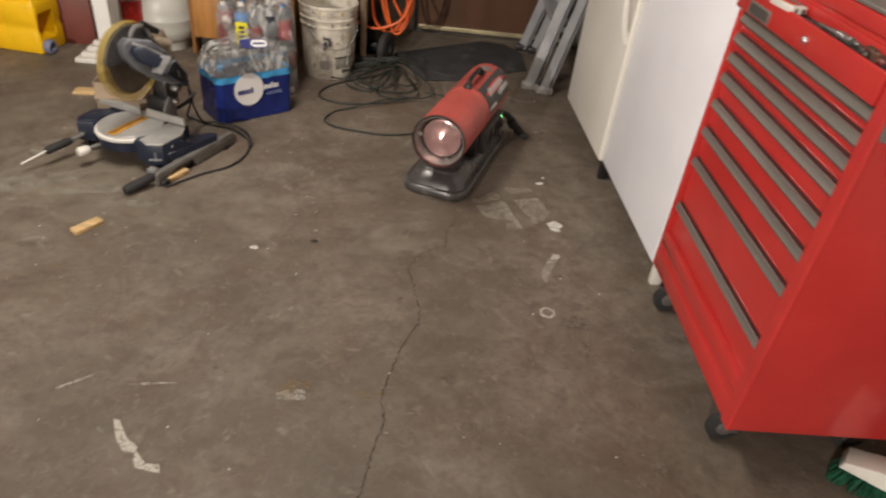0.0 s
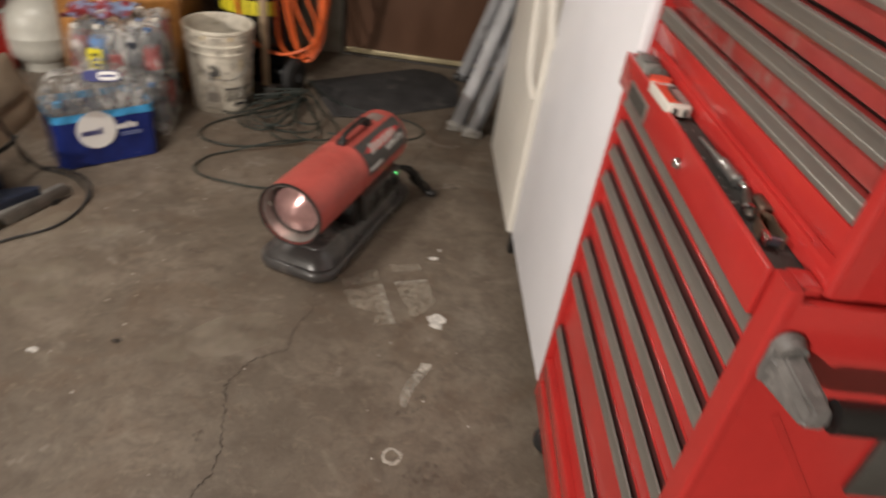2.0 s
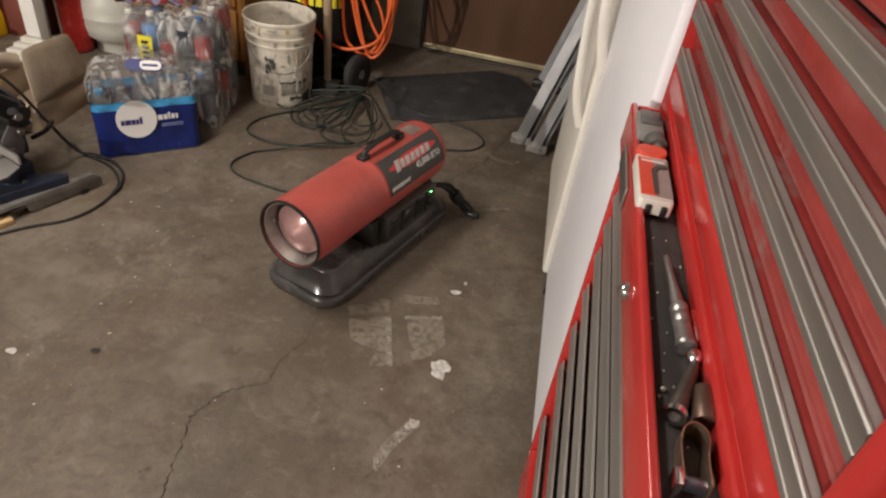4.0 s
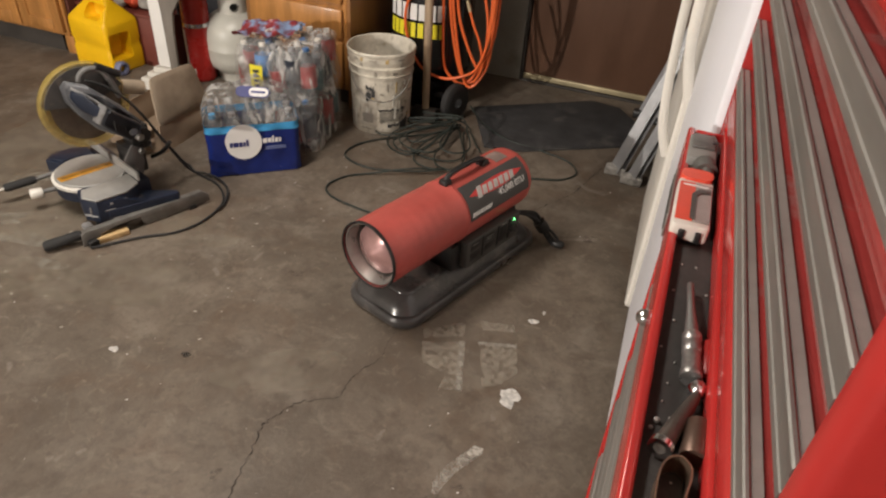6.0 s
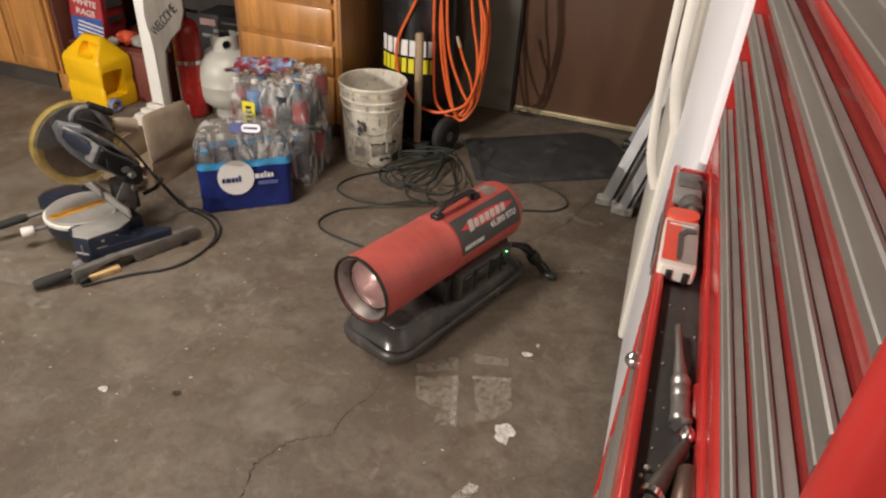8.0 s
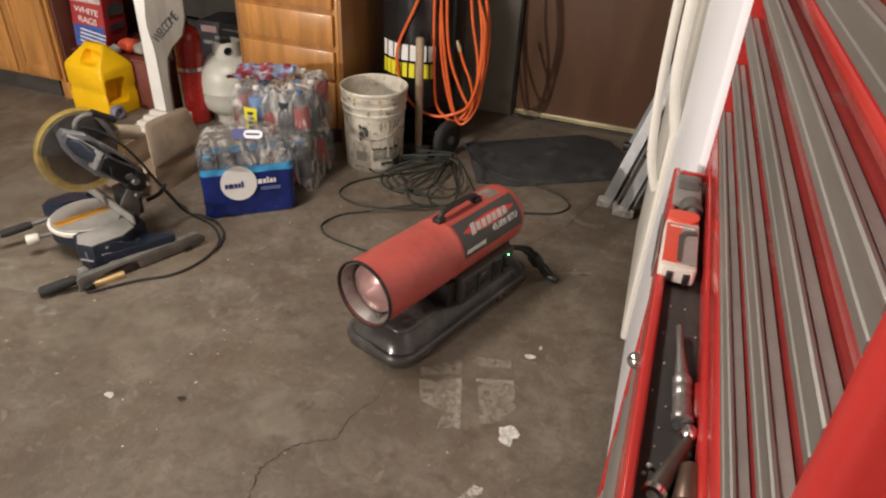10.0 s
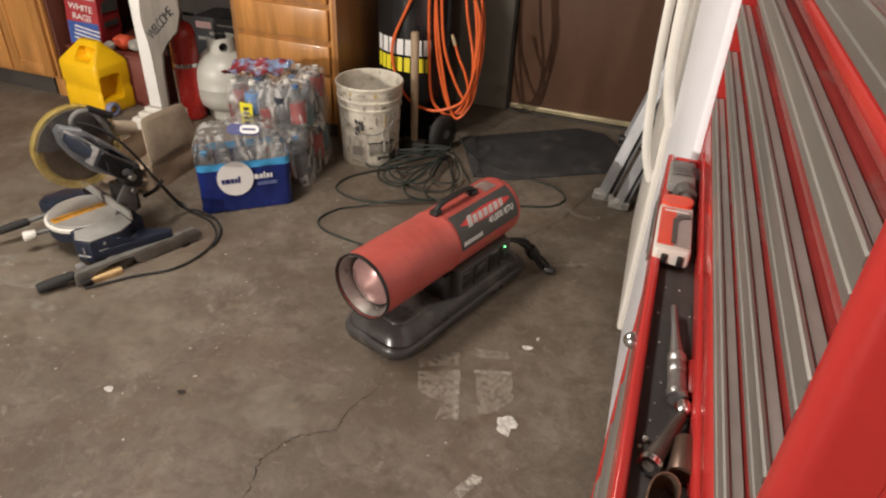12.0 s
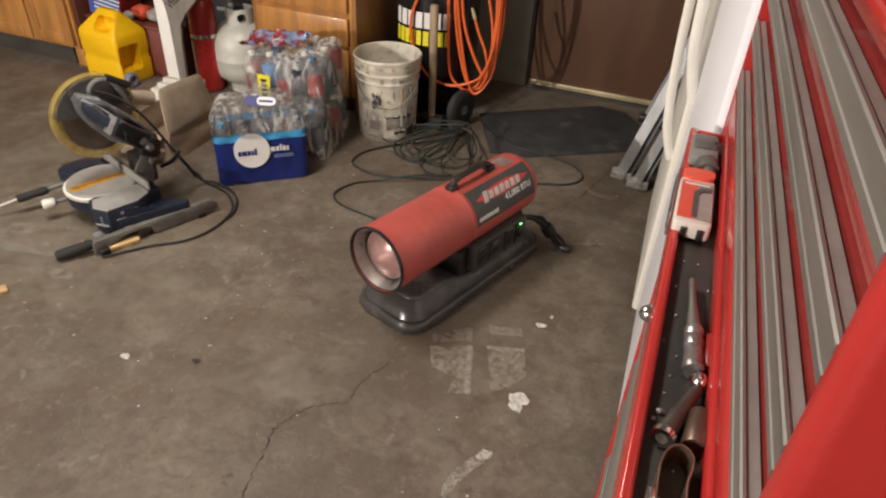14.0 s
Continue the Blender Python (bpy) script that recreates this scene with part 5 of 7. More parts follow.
# dark parts box behind the cylinder
bx = thing("packaging_box", pose(-1.17, 4.05, 0, 0, 0, 3), "black cardboard packaging box with pale print", "box")
part("carton", box(-0.14, 0.15, -0.10, 0.10, 0.0, 0.415, 0.003), mat("black_carton", (0.025, 0.025, 0.03), 0.5, var=0.1), bx)
for x0, x1, z0, z1, m_ in ((-0.125, -0.035, 0.360, 0.392, mat("faded_pink_print", (0.42, 0.26, 0.25), 0.6)), (0.0, 0.11, 0.378, 0.387, GREY_PLASTIC)):
    part("print", box(x0, x1, -0.1022, -0.1003, z0, z1), m_, bx)
for z, words in ((0.328, ((-0.05, -0.015), (-0.005, 0.03), (0.04, 0.065), (0.07, 0.13))), (0.300, ((-0.12, -0.07), (-0.06, -0.045), (-0.035, 0.02), (0.03, 0.08), (0.09, 0.12)))):
    for x0, x1 in words:
        part("print", box(x0, x1, -0.1022, -0.1003, z, z + 0.017), GREY_PLASTIC, bx)

# wooden crate with the rag box and odds and ends on it
cr = thing("storage_bin", pose(-1.62, 3.862, 0), "dark red-brown wooden storage bin", "storage bin")
RB = mat("red_brown_board", (0.16, 0.038, 0.026), 0.55, var=0.15, scale=6, bump=0.08)
for x0, x1, y0, y1, z0, z1 in ((-0.27, 0.27, -0.20, -0.182, 0.0, 0.241), (-0.27, 0.27, 0.182, 0.20, 0.0, 0.241), (-0.27, -0.252, -0.182, 0.182, 0.0, 0.241), (0.252, 0.27, -0.182, 0.182, 0.0, 0.241)):
    part("board", box(x0, x1, y0, y1, z0, z1, 0.002), RB, cr)
part("lid", box(-0.275, 0.275, -0.205, 0.205, 0.2415, 0.257, 0.003), RB, cr)
rb = thing("rag_box", pose(-1.800, 3.770, 0.2575, 0, 5, 12), "red, white and blue box of white rags", "box")
bm = box(-0.087, 0.087, -0.085, 0.105, 0.0, 0.33, 0.006)
bmesh.ops.subdivide_edges(bm, edges=bm.edges, cuts=4, use_grid_fill=True)
for v in bm.verts:
    v.co.x += 0.006 * noise.noise(v.co * 14) * (1 if abs(v.co.x) > 0.08 else 0)
part("carton", bm, mat("red_carton", (0.36, 0.022, 0.028), 0.5, var=0.15, scale=12, bump=0.1), rb)
part("blue_field", box(-0.080, 0.082, -0.0874, -0.0852, 0.010, 0.122), mat("blue_print", (0.03, 0.09, 0.36), 0.5, var=0.2, scale=20), rb)
part("pale_field", box(-0.080, 0.080, -0.0872, -0.0852, 0.235, 0.330), mat("pale_print", (0.55, 0.47, 0.46), 0.5, var=0.2, scale=24, bump=0.1), rb)
for k in range(4):
    part("stripe", box(-0.060, 0.074, -0.0886, -0.0875, 0.030 + 0.020 * k, 0.037 + 0.020 * k, m=pose(0, 0, 0, 0, 9, 0)), PRINT_WHITE, rb)
for text, z in (("WHITE", 0.192), ("RAGS", 0.145)):
    bm = letters(text, 0.043, 0.0008, 0.90)
    bmesh.ops.transform(bm, matrix=pose(0.0, -0.0872, z, 90, 6, 0), verts=bm.verts)
    part("print", bm, PRINT_WHITE, rb)
part("side_emblem", prism(bmesh.new(), [(-0.065, 0.175), (0.075, 0.165), (0.080, 0.205), (0.02, 0.235), (-0.055, 0.222)], 0.0935, 0.0948, "yz"), mat("grey_print", (0.10, 0.095, 0.09), 0.5, var=0.2), rb)
part("side_emblem", prism(bmesh.new(), [(-0.055, 0.100), (0.070, 0.096), (0.072, 0.122), (-0.052, 0.130)], 0.0935, 0.0948, "yz"), mat("dark_grey_print", (0.06, 0.055, 0.055), 0.5, var=0.2), rb)
rgl = random.Random(3)
ODDS = [((-1.575, 3.735), 0.048, (0.62, 0.08, 0.03), "orange plastic can lid", "cap"), ((-1.505, 3.740), 0.04, (0.30, 0.28, 0.25), "crumpled grey rag", "rag"), ((-1.43, 3.82), 0.06, (0.20, 0.20, 0.19), "dusty grey tool pouch", "pouch"), ((-1.50, 3.84), 0.05, (0.42, 0.40, 0.36), "crumpled pale paper wad", "paper"), ((-1.633, 3.70), 0.030, (0.45, 0.42, 0.38), "small pale cloth scrap", "rag")]
for k, ((x, y), r, c, lb, ct) in enumerate(ODDS):
    bm = bmesh.new()
    bmesh.ops.create_icosphere(bm, subdivisions=3, radius=r)
    for v in bm.verts:
        v.co *= 1 + 0.30 * noise.noise(v.co * 32 + Vector((k * 7, 0, 0)))
        v.co.z *= 0.75
    lo = min(v.co.z for v in bm.verts)
    bmesh.ops.transform(bm, matrix=pose(x, y, 0.2575 - lo), verts=bm.verts)
    tagged(new(("can_lid", "rag", "tool_pouch", "paper_wad", "cloth_scrap")[k], finish("odds", bm, mat("odds_and_ends", c, 0.7, var=0.2, scale=30, bump=0.2))), lb + " on the wooden bin", ct)

# yellow fuel can: local x along its long side, local y along its short side, from the corner nearest the room
CAN = Matrix.Translation((-1.524, 3.465, 0)) @ Matrix.Rotation(radians(172.9), 4, "Z")
fc = thing("fuel_can", CAN, "yellow plastic fuel can with moulded grip hollows", "fuel can")
CW, CDP = 0.270, 0.196                     # long and short side
bm = bmesh.new()
rings = []
for z, k, w, d in ((0.0, -0.010, CW, CDP), (0.004, -0.004, CW, CDP), (0.014, 0.0, CW, CDP), (0.098, 0.0, CW, CDP), (0.112, -0.005, CW, CDP), (0.134, -0.005, CW, CDP), (0.148, 0.0, CW, CDP), (0.226, 0.0, CW, CDP), (0.240, -0.004, CW, CDP), (0.252, -0.013, CW, CDP), (0.318, 0.0, 0.150, 0.066), (0.330, 0.0, 0.134, 0.050), (0.338, -0.002, 0.122, 0.038), (0.342, -0.006, 0.112, 0.030)):
    rings.append([bm.verts.new((x, y, z)) for x, y in rounded(w + 2 * k, d + 2 * k, max(0.010, 0.020 + k), 4, CW / 2 - 0.008 * (z > 0.3), -CDP / 2)])
for p, q in zip(rings[:-1], rings[1:]):
    for k in range(len(p)):
        bm.faces.new((p[k], p[(k + 1) % len(p)], q[(k + 1) % len(p)], q[k]))
bm.faces.new(rings[0][::-1])
bm.faces.new(rings[-1])
# grip hollow under the ridge, on the sloping front
hollow = prism(bmesh.new(), rounded(0.116, 0.064, 0.020, 4, 0.102, 0.284), -0.090, 0.05, "xz", bevel=0.004)
body = cut(bm, hollow)
# pocket with a grip bar on the short side
hollow = prism(bmesh.new(), rounded(0.118, 0.130, 0.014, 4, -0.072, 0.128), -0.05, 0.085, "yz", bevel=0.004)
body = cut(body, hollow)
part("body", body, YELLOW, fc, angle=32)
part("grip_bar", box(0.004, 0.020, -0.150, -0.131, 0.060, 0.198, 0.006, 2), YELLOW, fc)
part("cap", lathe(bmesh.new(), [(0.017, 0.0), (0.031, 0.0), (0.034, 0.006), (0.034, 0.028), (0.029, 0.034), (0.021, 0.034), (0.019, 0.012), (0.017, 0.010)], 28, closed=True, m=pose(-0.001, -0.036, 0.0345, 0, -90, 0)), mat("grey_blue_cap", (0.17, 0.18, 0.28), 0.5, var=0.1), fc, "grey-blue screw cap")
part("neck", lathe(bmesh.new(), [(0.0, -0.004), (0.0165, -0.004), (0.0165, 0.012), (0.0, 0.012)], 20, m=pose(-0.001, -0.036, 0.0345, 0, -90, 0)), YELLOW, fc)

# white welcome sign
ws = thing("welcome_sign", pose(-1.190, 3.50, 0), "white and grey wooden welcome sign standing on stepped feet", "sign")
part("post", box(-0.061, 0.018, -0.012, 0.004, 0.100, 1.05, 0.002), mat("white_gloss_paint", (0.86, 0.84, 0.81), 0.45, var=0.04, scale=5, bump=0.05), ws)
for k in range(4):
    part("foot_step", box(-0.160 + 0.026 * k, 0.035, -0.085 + 0.018 * k, 0.004, 0.0245 * k, 0.0245 * k + 0.0215, 0.002), WHITE_PLASTIC, ws, "white painted step")
part("foot_block", box(-0.060, 0.110, 0.0052, 0.040, 0.0, 0.0995, 0.002), WHITE_PLASTIC, ws)
o = [(0.018, 0.101), (0.062, 0.101), (0.068, 0.28), (0.080, 0.37), (0.120, 0.425), (0.185, 0.48), (0.215, 0.56), (0.22, 0.68), (0.17, 0.82), (0.10, 0.90), (0.03, 0.90), (0.016, 0.78), (0.014, 0.60), (0.002, 0.545), (-0.002, 0.505), (0.004, 0.462), (0.016, 0.415), (0.018, 0.36)]
part("face_board", prism(bmesh.new(), o, -0.0245, -0.0125, "xz", bevel=0.002), mat("grey_wash_board", (0.20, 0.175, 0.150), 0.65, var=0.12, scale=8, bump=0.08, wave=(3, 3, 0.5)), ws, "grey-washed board")
bm = letters("WELCOME", 0.046, 0.0008, 0.80)
for v in bm.verts:
    v.co.y *= 1.25
bmesh.ops.transform(bm, matrix=pose(0.104, -0.0254, 0.506, 90, -43, 0), verts=bm.verts)
part("lettering", bm, PRINT_BLACK, ws)

# cardboard box behind the saw
cb = thing("cardboard_box", pose(-0.90, 3.105, 0, 0, 0, 4.7), "battered brown cardboard box lying open by the saw", "cardboard box")
rgc = random.Random(12)


def board(pts, nu, nv, amp, seed, t=0.004):
    """A sheet of board between four corners, dented, with thickness."""
    a, b, c, d = [Vector(p) for p in pts]
    nrm = (b - a).cross(d - a).normalized()
    bm = bmesh.new()
    sheets = []
    for off in (0.0, t):
        rows = []
        for j in range(nv + 1):
            row = []
            for i in range(nu + 1):
                u, v = i / nu, j / nv
                p = a.lerp(b, u).lerp(d.lerp(c, u), v)
                row.append(bm.verts.new(p + nrm * (amp * noise.noise(p * 11 + Vector((seed, 0, 0))) * min(1, 4 * v, 4 * (1.001 - v)) + off)))
            rows.append(row)
        for p, q in zip(rows[:-1], rows[1:]):
            for i in range(nu):
                bm.faces.new((p[i], p[i + 1], q[i + 1], q[i]))
        sheets.append(rows)
    p, q = sheets
    rim = lambda g: g[0] + [row[-1] for row in g[1:]] + g[-1][-2::-1] + [row[0] for row in g[-2:0:-1]]
    e, f = rim(p), rim(q)
    for k in range(len(e)):
        bm.faces.new((e[k], e[(k + 1) % len(e)], f[(k + 1) % len(e)], f[k]))
    return bm


part("wall_panel", board([(0.112, -0.165, 0.0), (0.116, 0.170, 0.0), (0.106, 0.172, 0.105), (0.104, -0.165, 0.115)], 10, 6, 0.012, 1), CARD, cb)
part("wall_panel", board([(-0.14, -0.165, 0.0), (0.111, -0.168, 0.0), (0.100, -0.165, 0.112), (-0.14, -0.165, 0.12)], 10, 6, 0.012, 2), CARD, cb)
part("wall_panel", board([(-0.14, 0.172, 0.0), (0.110, 0.172, 0.0), (0.104, 0.176, 0.12), (-0.14, 0.176, 0.12)], 10, 6, 0.012, 3), CARD, cb)
part("wall_panel", board([(-0.142, -0.165, 0.0), (-0.142, 0.170, 0.0), (-0.146, 0.170, 0.12), (-0.146, -0.165, 0.12)], 10, 6, 0.012, 4), CARD, cb)
part("bottom", board([(-0.138, -0.16, 0.003), (0.108, -0.16, 0.003), (0.108, 0.168, 0.003), (-0.138, 0.168, 0.003)], 6, 6, 0.0, 4), CARD, cb)
part("flap", board([(-0.135, -0.169, 0.117), (0.092, -0.169, 0.116), (0.070, -0.245, 0.085), (-0.12, -0.235, 0.075)], 10, 6, 0.012, 6), CARD, cb)

# ---- mitre saw ----
MOTOR_NAVY = mat("black_navy_housing", (0.010, 0.012, 0.018), 0.40, var=0.2, scale=20, bump=0.08, stain=(0.10, 0.09, 0.075), stain_at=0.64, stain_scale=24)
TAN_CLOTH = mat("tan_dust_bag", (0.37, 0.295, 0.215), 0.85, var=0.14, scale=12, bump=0.25, fine=420, stain=(0.26, 0.20, 0.14), stain_at=0.60, stain_scale=9)
ms = thing("mitre_saw", pose(-0.80, 2.64, 0, 0, 0, -19.9), "navy and grey mitre saw standing on the floor", "mitre saw")
# the base stands on feet; the head is carried above it, its motor standing out to one side
BASE_AT = Matrix.Translation((0.0397, -0.0348, 0.0256)) @ Matrix.Scale(0.98, 4)
HEAD_AT = Matrix.Translation((0.126, -0.043, 0.0715)) @ Matrix.Scale(0.945, 4)


def base_part(name, bm, material, owner, label=""):
    bmesh.ops.transform(bm, matrix=BASE_AT, verts=bm.verts)
    return part(name, bm, material, owner, label)


def head_part(name, bm, material, owner, label=""):
    bmesh.ops.transform(bm, matrix=HEAD_AT, verts=bm.verts)
    return part(name, bm, material, owner, label)


def arm_part(name, bm, material, owner, label=""):
    """The arm leans outwards from its tip to the motor."""
    for v in bm.verts:
        u = min(1.0, max(0.0, (v.co.y + 0.045) / 0.15))
        if v.co.y > 0.14:
            u = max(0.4, 1.0 - (v.co.y - 0.14) / 0.08)
        v.co += Vector((0.131, -0.079, 0.066)) * u
    return head_part(name, bm, material, owner, label)


# base: two flanks, the long wing behind the right one, and the tables
bm = prism(bmesh.new(), [(0.150, -0.105), (0.219, -0.121), (0.268, -0.094), (0.276, 0.008), (0.252, 0.050), (0.20, 0.060), (0.12, 0.05)], 0.018, 0.0975, "xy", bevel=0.005)
base_part("base_flank", bm, SAW_BLUE, ms)
wing = bmesh.new()
prism(wing, [(0.262, -0.070), (0.274, -0.066), (0.313, 0.158), (0.306, 0.168), (0.294, 0.166), (0.226, 0.090), (0.20, 0.050)], 0.024, 0.056, "xy", bevel=0.003)
base_part("base_wing", wing, SAW_BLUE, ms)
base_part("wing_root", prism(bmesh.new(), [(-0.05, 0.024), (-0.05, 0.094), (0.02, 0.094), (0.085, 0.058), (0.155, 0.050), (0.155, 0.034)], 0.252, 0.274, "yz", bevel=0.003, m=pose(0.005, 0, 0, 0, 0, -9)), SAW_BLUE, ms)
base_part("base_slot", box(0.2715, 0.2745, -0.050, 0.004, 0.0565, 0.0610, 0.001, m=pose(0.004, 0, 0, 0, 0, -5)), SAW_PALE, ms, "worn pale rim of a slot")
base_part("base_flank", prism(bmesh.new(), [(-0.160, -0.056), (-0.128, -0.090), (-0.070, -0.070), (-0.05, 0.05), (-0.13, 0.06), (-0.162, 0.02)], 0.018, 0.0975, "xy", bevel=0.005), SAW_BLUE, ms)
base_part("rear_bridge", box(-0.13, 0.22, 0.062, 0.115, 0.012, 0.092, 0.006), SAW_BLUE, ms)
bm = prism(bmesh.new(), [(0.170, -0.098), (0.219, -0.119), (0.268, -0.092), (0.274, 0.008), (0.244, 0.062), (0.165, 0.066), (0.180, -0.02)], 0.098, 0.105, "xy", bevel=0.002)
base_part("side_table", bm, SAW_ALU, ms, "bare aluminium side table")
bm = prism(bmesh.new(), [(-0.140, -0.054), (-0.118, -0.080), (-0.070, -0.052), (-0.074, 0.0), (-0.070, 0.015), (-0.12, 0.008), (-0.140, -0.01)], 0.098, 0.102, "xy", bevel=0.002)
base_part("side_table", bm, SAW_BLUE, ms, "scuffed navy side table")
TT = pose(0.055, -0.010, 0)
tt = base_part("turntable", lathe(bmesh.new(), [(0.0, 0.030), (0.090, 0.030), (0.104, 0.050), (0.110, 0.070), (0.116, 0.092), (0.118, 0.100), (0.115, 0.1035), (0.0, 0.1035)], 56, m=TT), SAW_ALU, ms, "round bare aluminium turntable")
base_part("mitre_scale", lathe(bmesh.new(), [(0.1185, 0.084), (0.127, 0.082), (0.128, 0.092), (0.1185, 0.096)], 56, m=TT, closed=True), WHITE_PLASTIC, ms)
base_part("front_apron", lathe(bmesh.new(), [(0.092, 0.040), (0.121, 0.042), (0.124, 0.080), (0.118, 0.082)], 56, m=TT, closed=True), SAW_BLUE, ms)
base_part("kerf_insert", box(0.043, 0.079, -0.122, 0.058, 0.1038, 0.1055, 0.001), mat("orange_insert", (0.70, 0.33, 0.035), 0.5, var=0.25, scale=30, stain=(0.40, 0.30, 0.20), stain_at=0.55, stain_scale=30), tt, "worn orange plastic kerf insert")
base_part("kerf", box(0.0592, 0.0622, -0.116, 0.058, 0.1058, 0.1064), DARK_WOOD, tt)
bm = bmesh.new()
prism(bm, [(-0.160, 0.106), (-0.160, 0.122), (-0.07, 0.136), (0.035, 0.136), (0.042, 0.106)], 0.062, 0.071, "xz", bevel=0.002)
prism(bm, [(0.240, 0.106), (0.238, 0.134), (0.225, 0.138), (0.068, 0.138), (0.062, 0.106)], 0.064, 0.073, "xz", bevel=0.002)
base_part("fence", bm, SAW_ALU, ms, "bare aluminium fence")
# lock knob and front grips
base_part("lock_rod", cyl(bmesh.new(), (0.006, -0.095, 0.046), (-0.022, -0.165, 0.040), 0.008, seg=12), SAW_GREY, ms)
base_part("lock_knob", lathe(bmesh.new(), [(0.0, 0.0), (0.015, 0.0), (0.018, 0.005), (0.018, 0.034), (0.015, 0.040), (0.0, 0.040)], 12, m=pose(-0.018, -0.158, 0.038, 90, 0, -18)), WHITE_PLASTIC, ms, "pale lock knob")
base_part("grip_rod", cyl(bmesh.new(), (-0.112, -0.085, 0.046), (-0.120, -0.150, 0.040), 0.008, seg=12), SAW_GREY, ms)
base_part("grip", tube(bmesh.new(), [(-0.119, -0.140, 0.041), (-0.121, -0.150, 0.040), (-0.136, -0.235, 0.034), (-0.137, -0.242, 0.034)], [0.011, 0.015, 0.015, 0.011], 14), RUBBER, ms, "black rubber grip")
base_part("grip_rod", tube(bmesh.new(), [(-0.136, -0.236, 0.034), (-0.170, -0.325, 0.010)], 0.004, 8), WHITE_PLASTIC, ms, "pale thin rod")
for p, q in (((0.243, -0.108, 0.034), (0.243, -0.108, 0.074)), ((0.222, -0.121, 0.042), (0.262, -0.098, 0.042))):
    base_part("worn_edge", tube(bmesh.new(), [p, q], 0.0036, 6), SAW_PALE, ms)
for y, x, z in ((-0.050, 0.2715, 0.080), (-0.005, 0.2745, 0.080)):
    base_part("bolt", lathe(bmesh.new(), [(0.0, 0.0), (0.006, 0.0), (0.006, 0.003), (0.005, 0.005), (0.0, 0.005)], 6, m=pose(x, y, z, 0, 90, -4)), SAW_PALE, ms)
base_part("flank_end", box(0.226, 0.262, -0.146, -0.118, 0.0, 0.020, 0.005, m=pose(0, 0, 0, 0, 0, 0)), SAW_PALE, ms, "worn pale casting foot")
for x, y in ((0.296, 0.146), (-0.14, 0.04), (-0.12, -0.07), (0.20, -0.08)):
    base_part("foot", cyl(bmesh.new(), (x, y, -0.026), (x, y, 0.026), 0.011, seg=10), BLACK, ms)
# extension arm: an upright plate cut away underneath, with a grip at its end
arm = bmesh.new()
prism(arm, [(-0.206, 0.002), (-0.206, 0.046), (-0.196, 0.052), (0.205, 0.054), (0.228, 0.034), (0.228, 0.010), (0.0, 0.003), (-0.010, 0.012), (-0.016, 0.040), (-0.095, 0.040), (-0.150, 0.028), (-0.164, 0.002)], 0.334, 0.342, "yz", bevel=0.0015)
prism(arm, [(-0.196, 0.047), (-0.196, 0.052), (0.205, 0.054), (0.205, 0.049)], 0.322, 0.3345, "yz")
for v in arm.verts:
    v.co.x += 0.055 * v.co.y
part("extension_arm", arm, ARM_GREY, ms, "grey steel extension arm")
part("arm_clip", box(0.350, 0.357, 0.148, 0.176, 0.002, 0.014, 0.002), BLACK, ms)
part("arm_bracket", box(0.25, 0.331, -0.09, -0.06, 0.044, 0.052, 0.002), ARM_GREY, ms)
part("arm_bracket", box(0.29, 0.340, 0.07, 0.10, 0.044, 0.052, 0.002), ARM_GREY, ms)
part("arm_foot", box(0.318, 0.352, -0.196, -0.164, 0.0, 0.022, 0.004), BLACK, ms)
part("grip", tube(bmesh.new(), [(0.308, -0.196, 0.036), (0.306, -0.206, 0.035), (0.276, -0.296, 0.020), (0.274, -0.304, 0.019)], [0.012, 0.0165, 0.0175, 0.013], 14), RUBBER, ms, "black rubber grip")
# head: hinge, arm, motor, blade and guards
bm = bmesh.new()
B(bm, -0.045, 0.055, 0.105, 0.170, 0.03, 0.135, 0.01)
B(bm, -0.035, 0.045, 0.130, 0.205, 0.11, 0.205, 0.015)
cyl(bm, (-0.06, 0.172, 0.178), (0.07, 0.172, 0.178), 0.024, seg=20)
head_part("hinge", bm, BLACK, ms)
for x, y, z, r, l, m_ in ((0.062, 0.150, 0.178, 0.014, 0.024, STEEL), (0.058, 0.150, 0.120, 0.012, 0.016, STEEL), (0.050, 0.105, 0.060, 0.016, 0.030, SAW_PALE)):
    head_part("hinge_bolt", lathe(bmesh.new(), [(0.0, 0.0), (r, 0.0), (r, l * 0.8), (r * 0.8, l), (0.0, l)], 12, m=pose(x, y, z, 0, 90, 0)), m_, ms)
head_part("bevel_lock", tube(bmesh.new(), smooth_path([(0.02, 0.20, 0.06), (0.05, 0.235, 0.085), (0.075, 0.255, 0.125)], 4), 0.008, 10), BLACK, ms)
head_part("bevel_plate", prism(bmesh.new(), [(0.07, 0.012), (0.135, 0.012), (0.155, 0.075), (0.150, 0.130), (0.120, 0.150), (0.085, 0.105)], 0.0555, 0.064, "yz", bevel=0.002), SAW_GREY, ms, "grey bevel plate")
head_part("hinge_spring", tube(bmesh.new(), [(0.030 + 0.013 * math.cos(k * 0.9), 0.192 + 0.013 * math.sin(k * 0.9), 0.105 + 0.0022 * k) for k in range(34)], 0.0022, 6), STEEL, ms)
head_part("blade", lathe(bmesh.new(), [(0.0, -0.0015), (0.110, -0.0012), (0.127, -0.0008), (0.127, 0.0008), (0.110, 0.0012), (0.0, 0.0015)], 60, m=pose(-0.016, 0.030, 0.305, 0, 90, 0)), mat("worn_saw_blade", (0.20, 0.165, 0.13), 0.42, metal=0.45, var=0.2, scale=16, bump=0.05), ms, "worn steel saw blade")
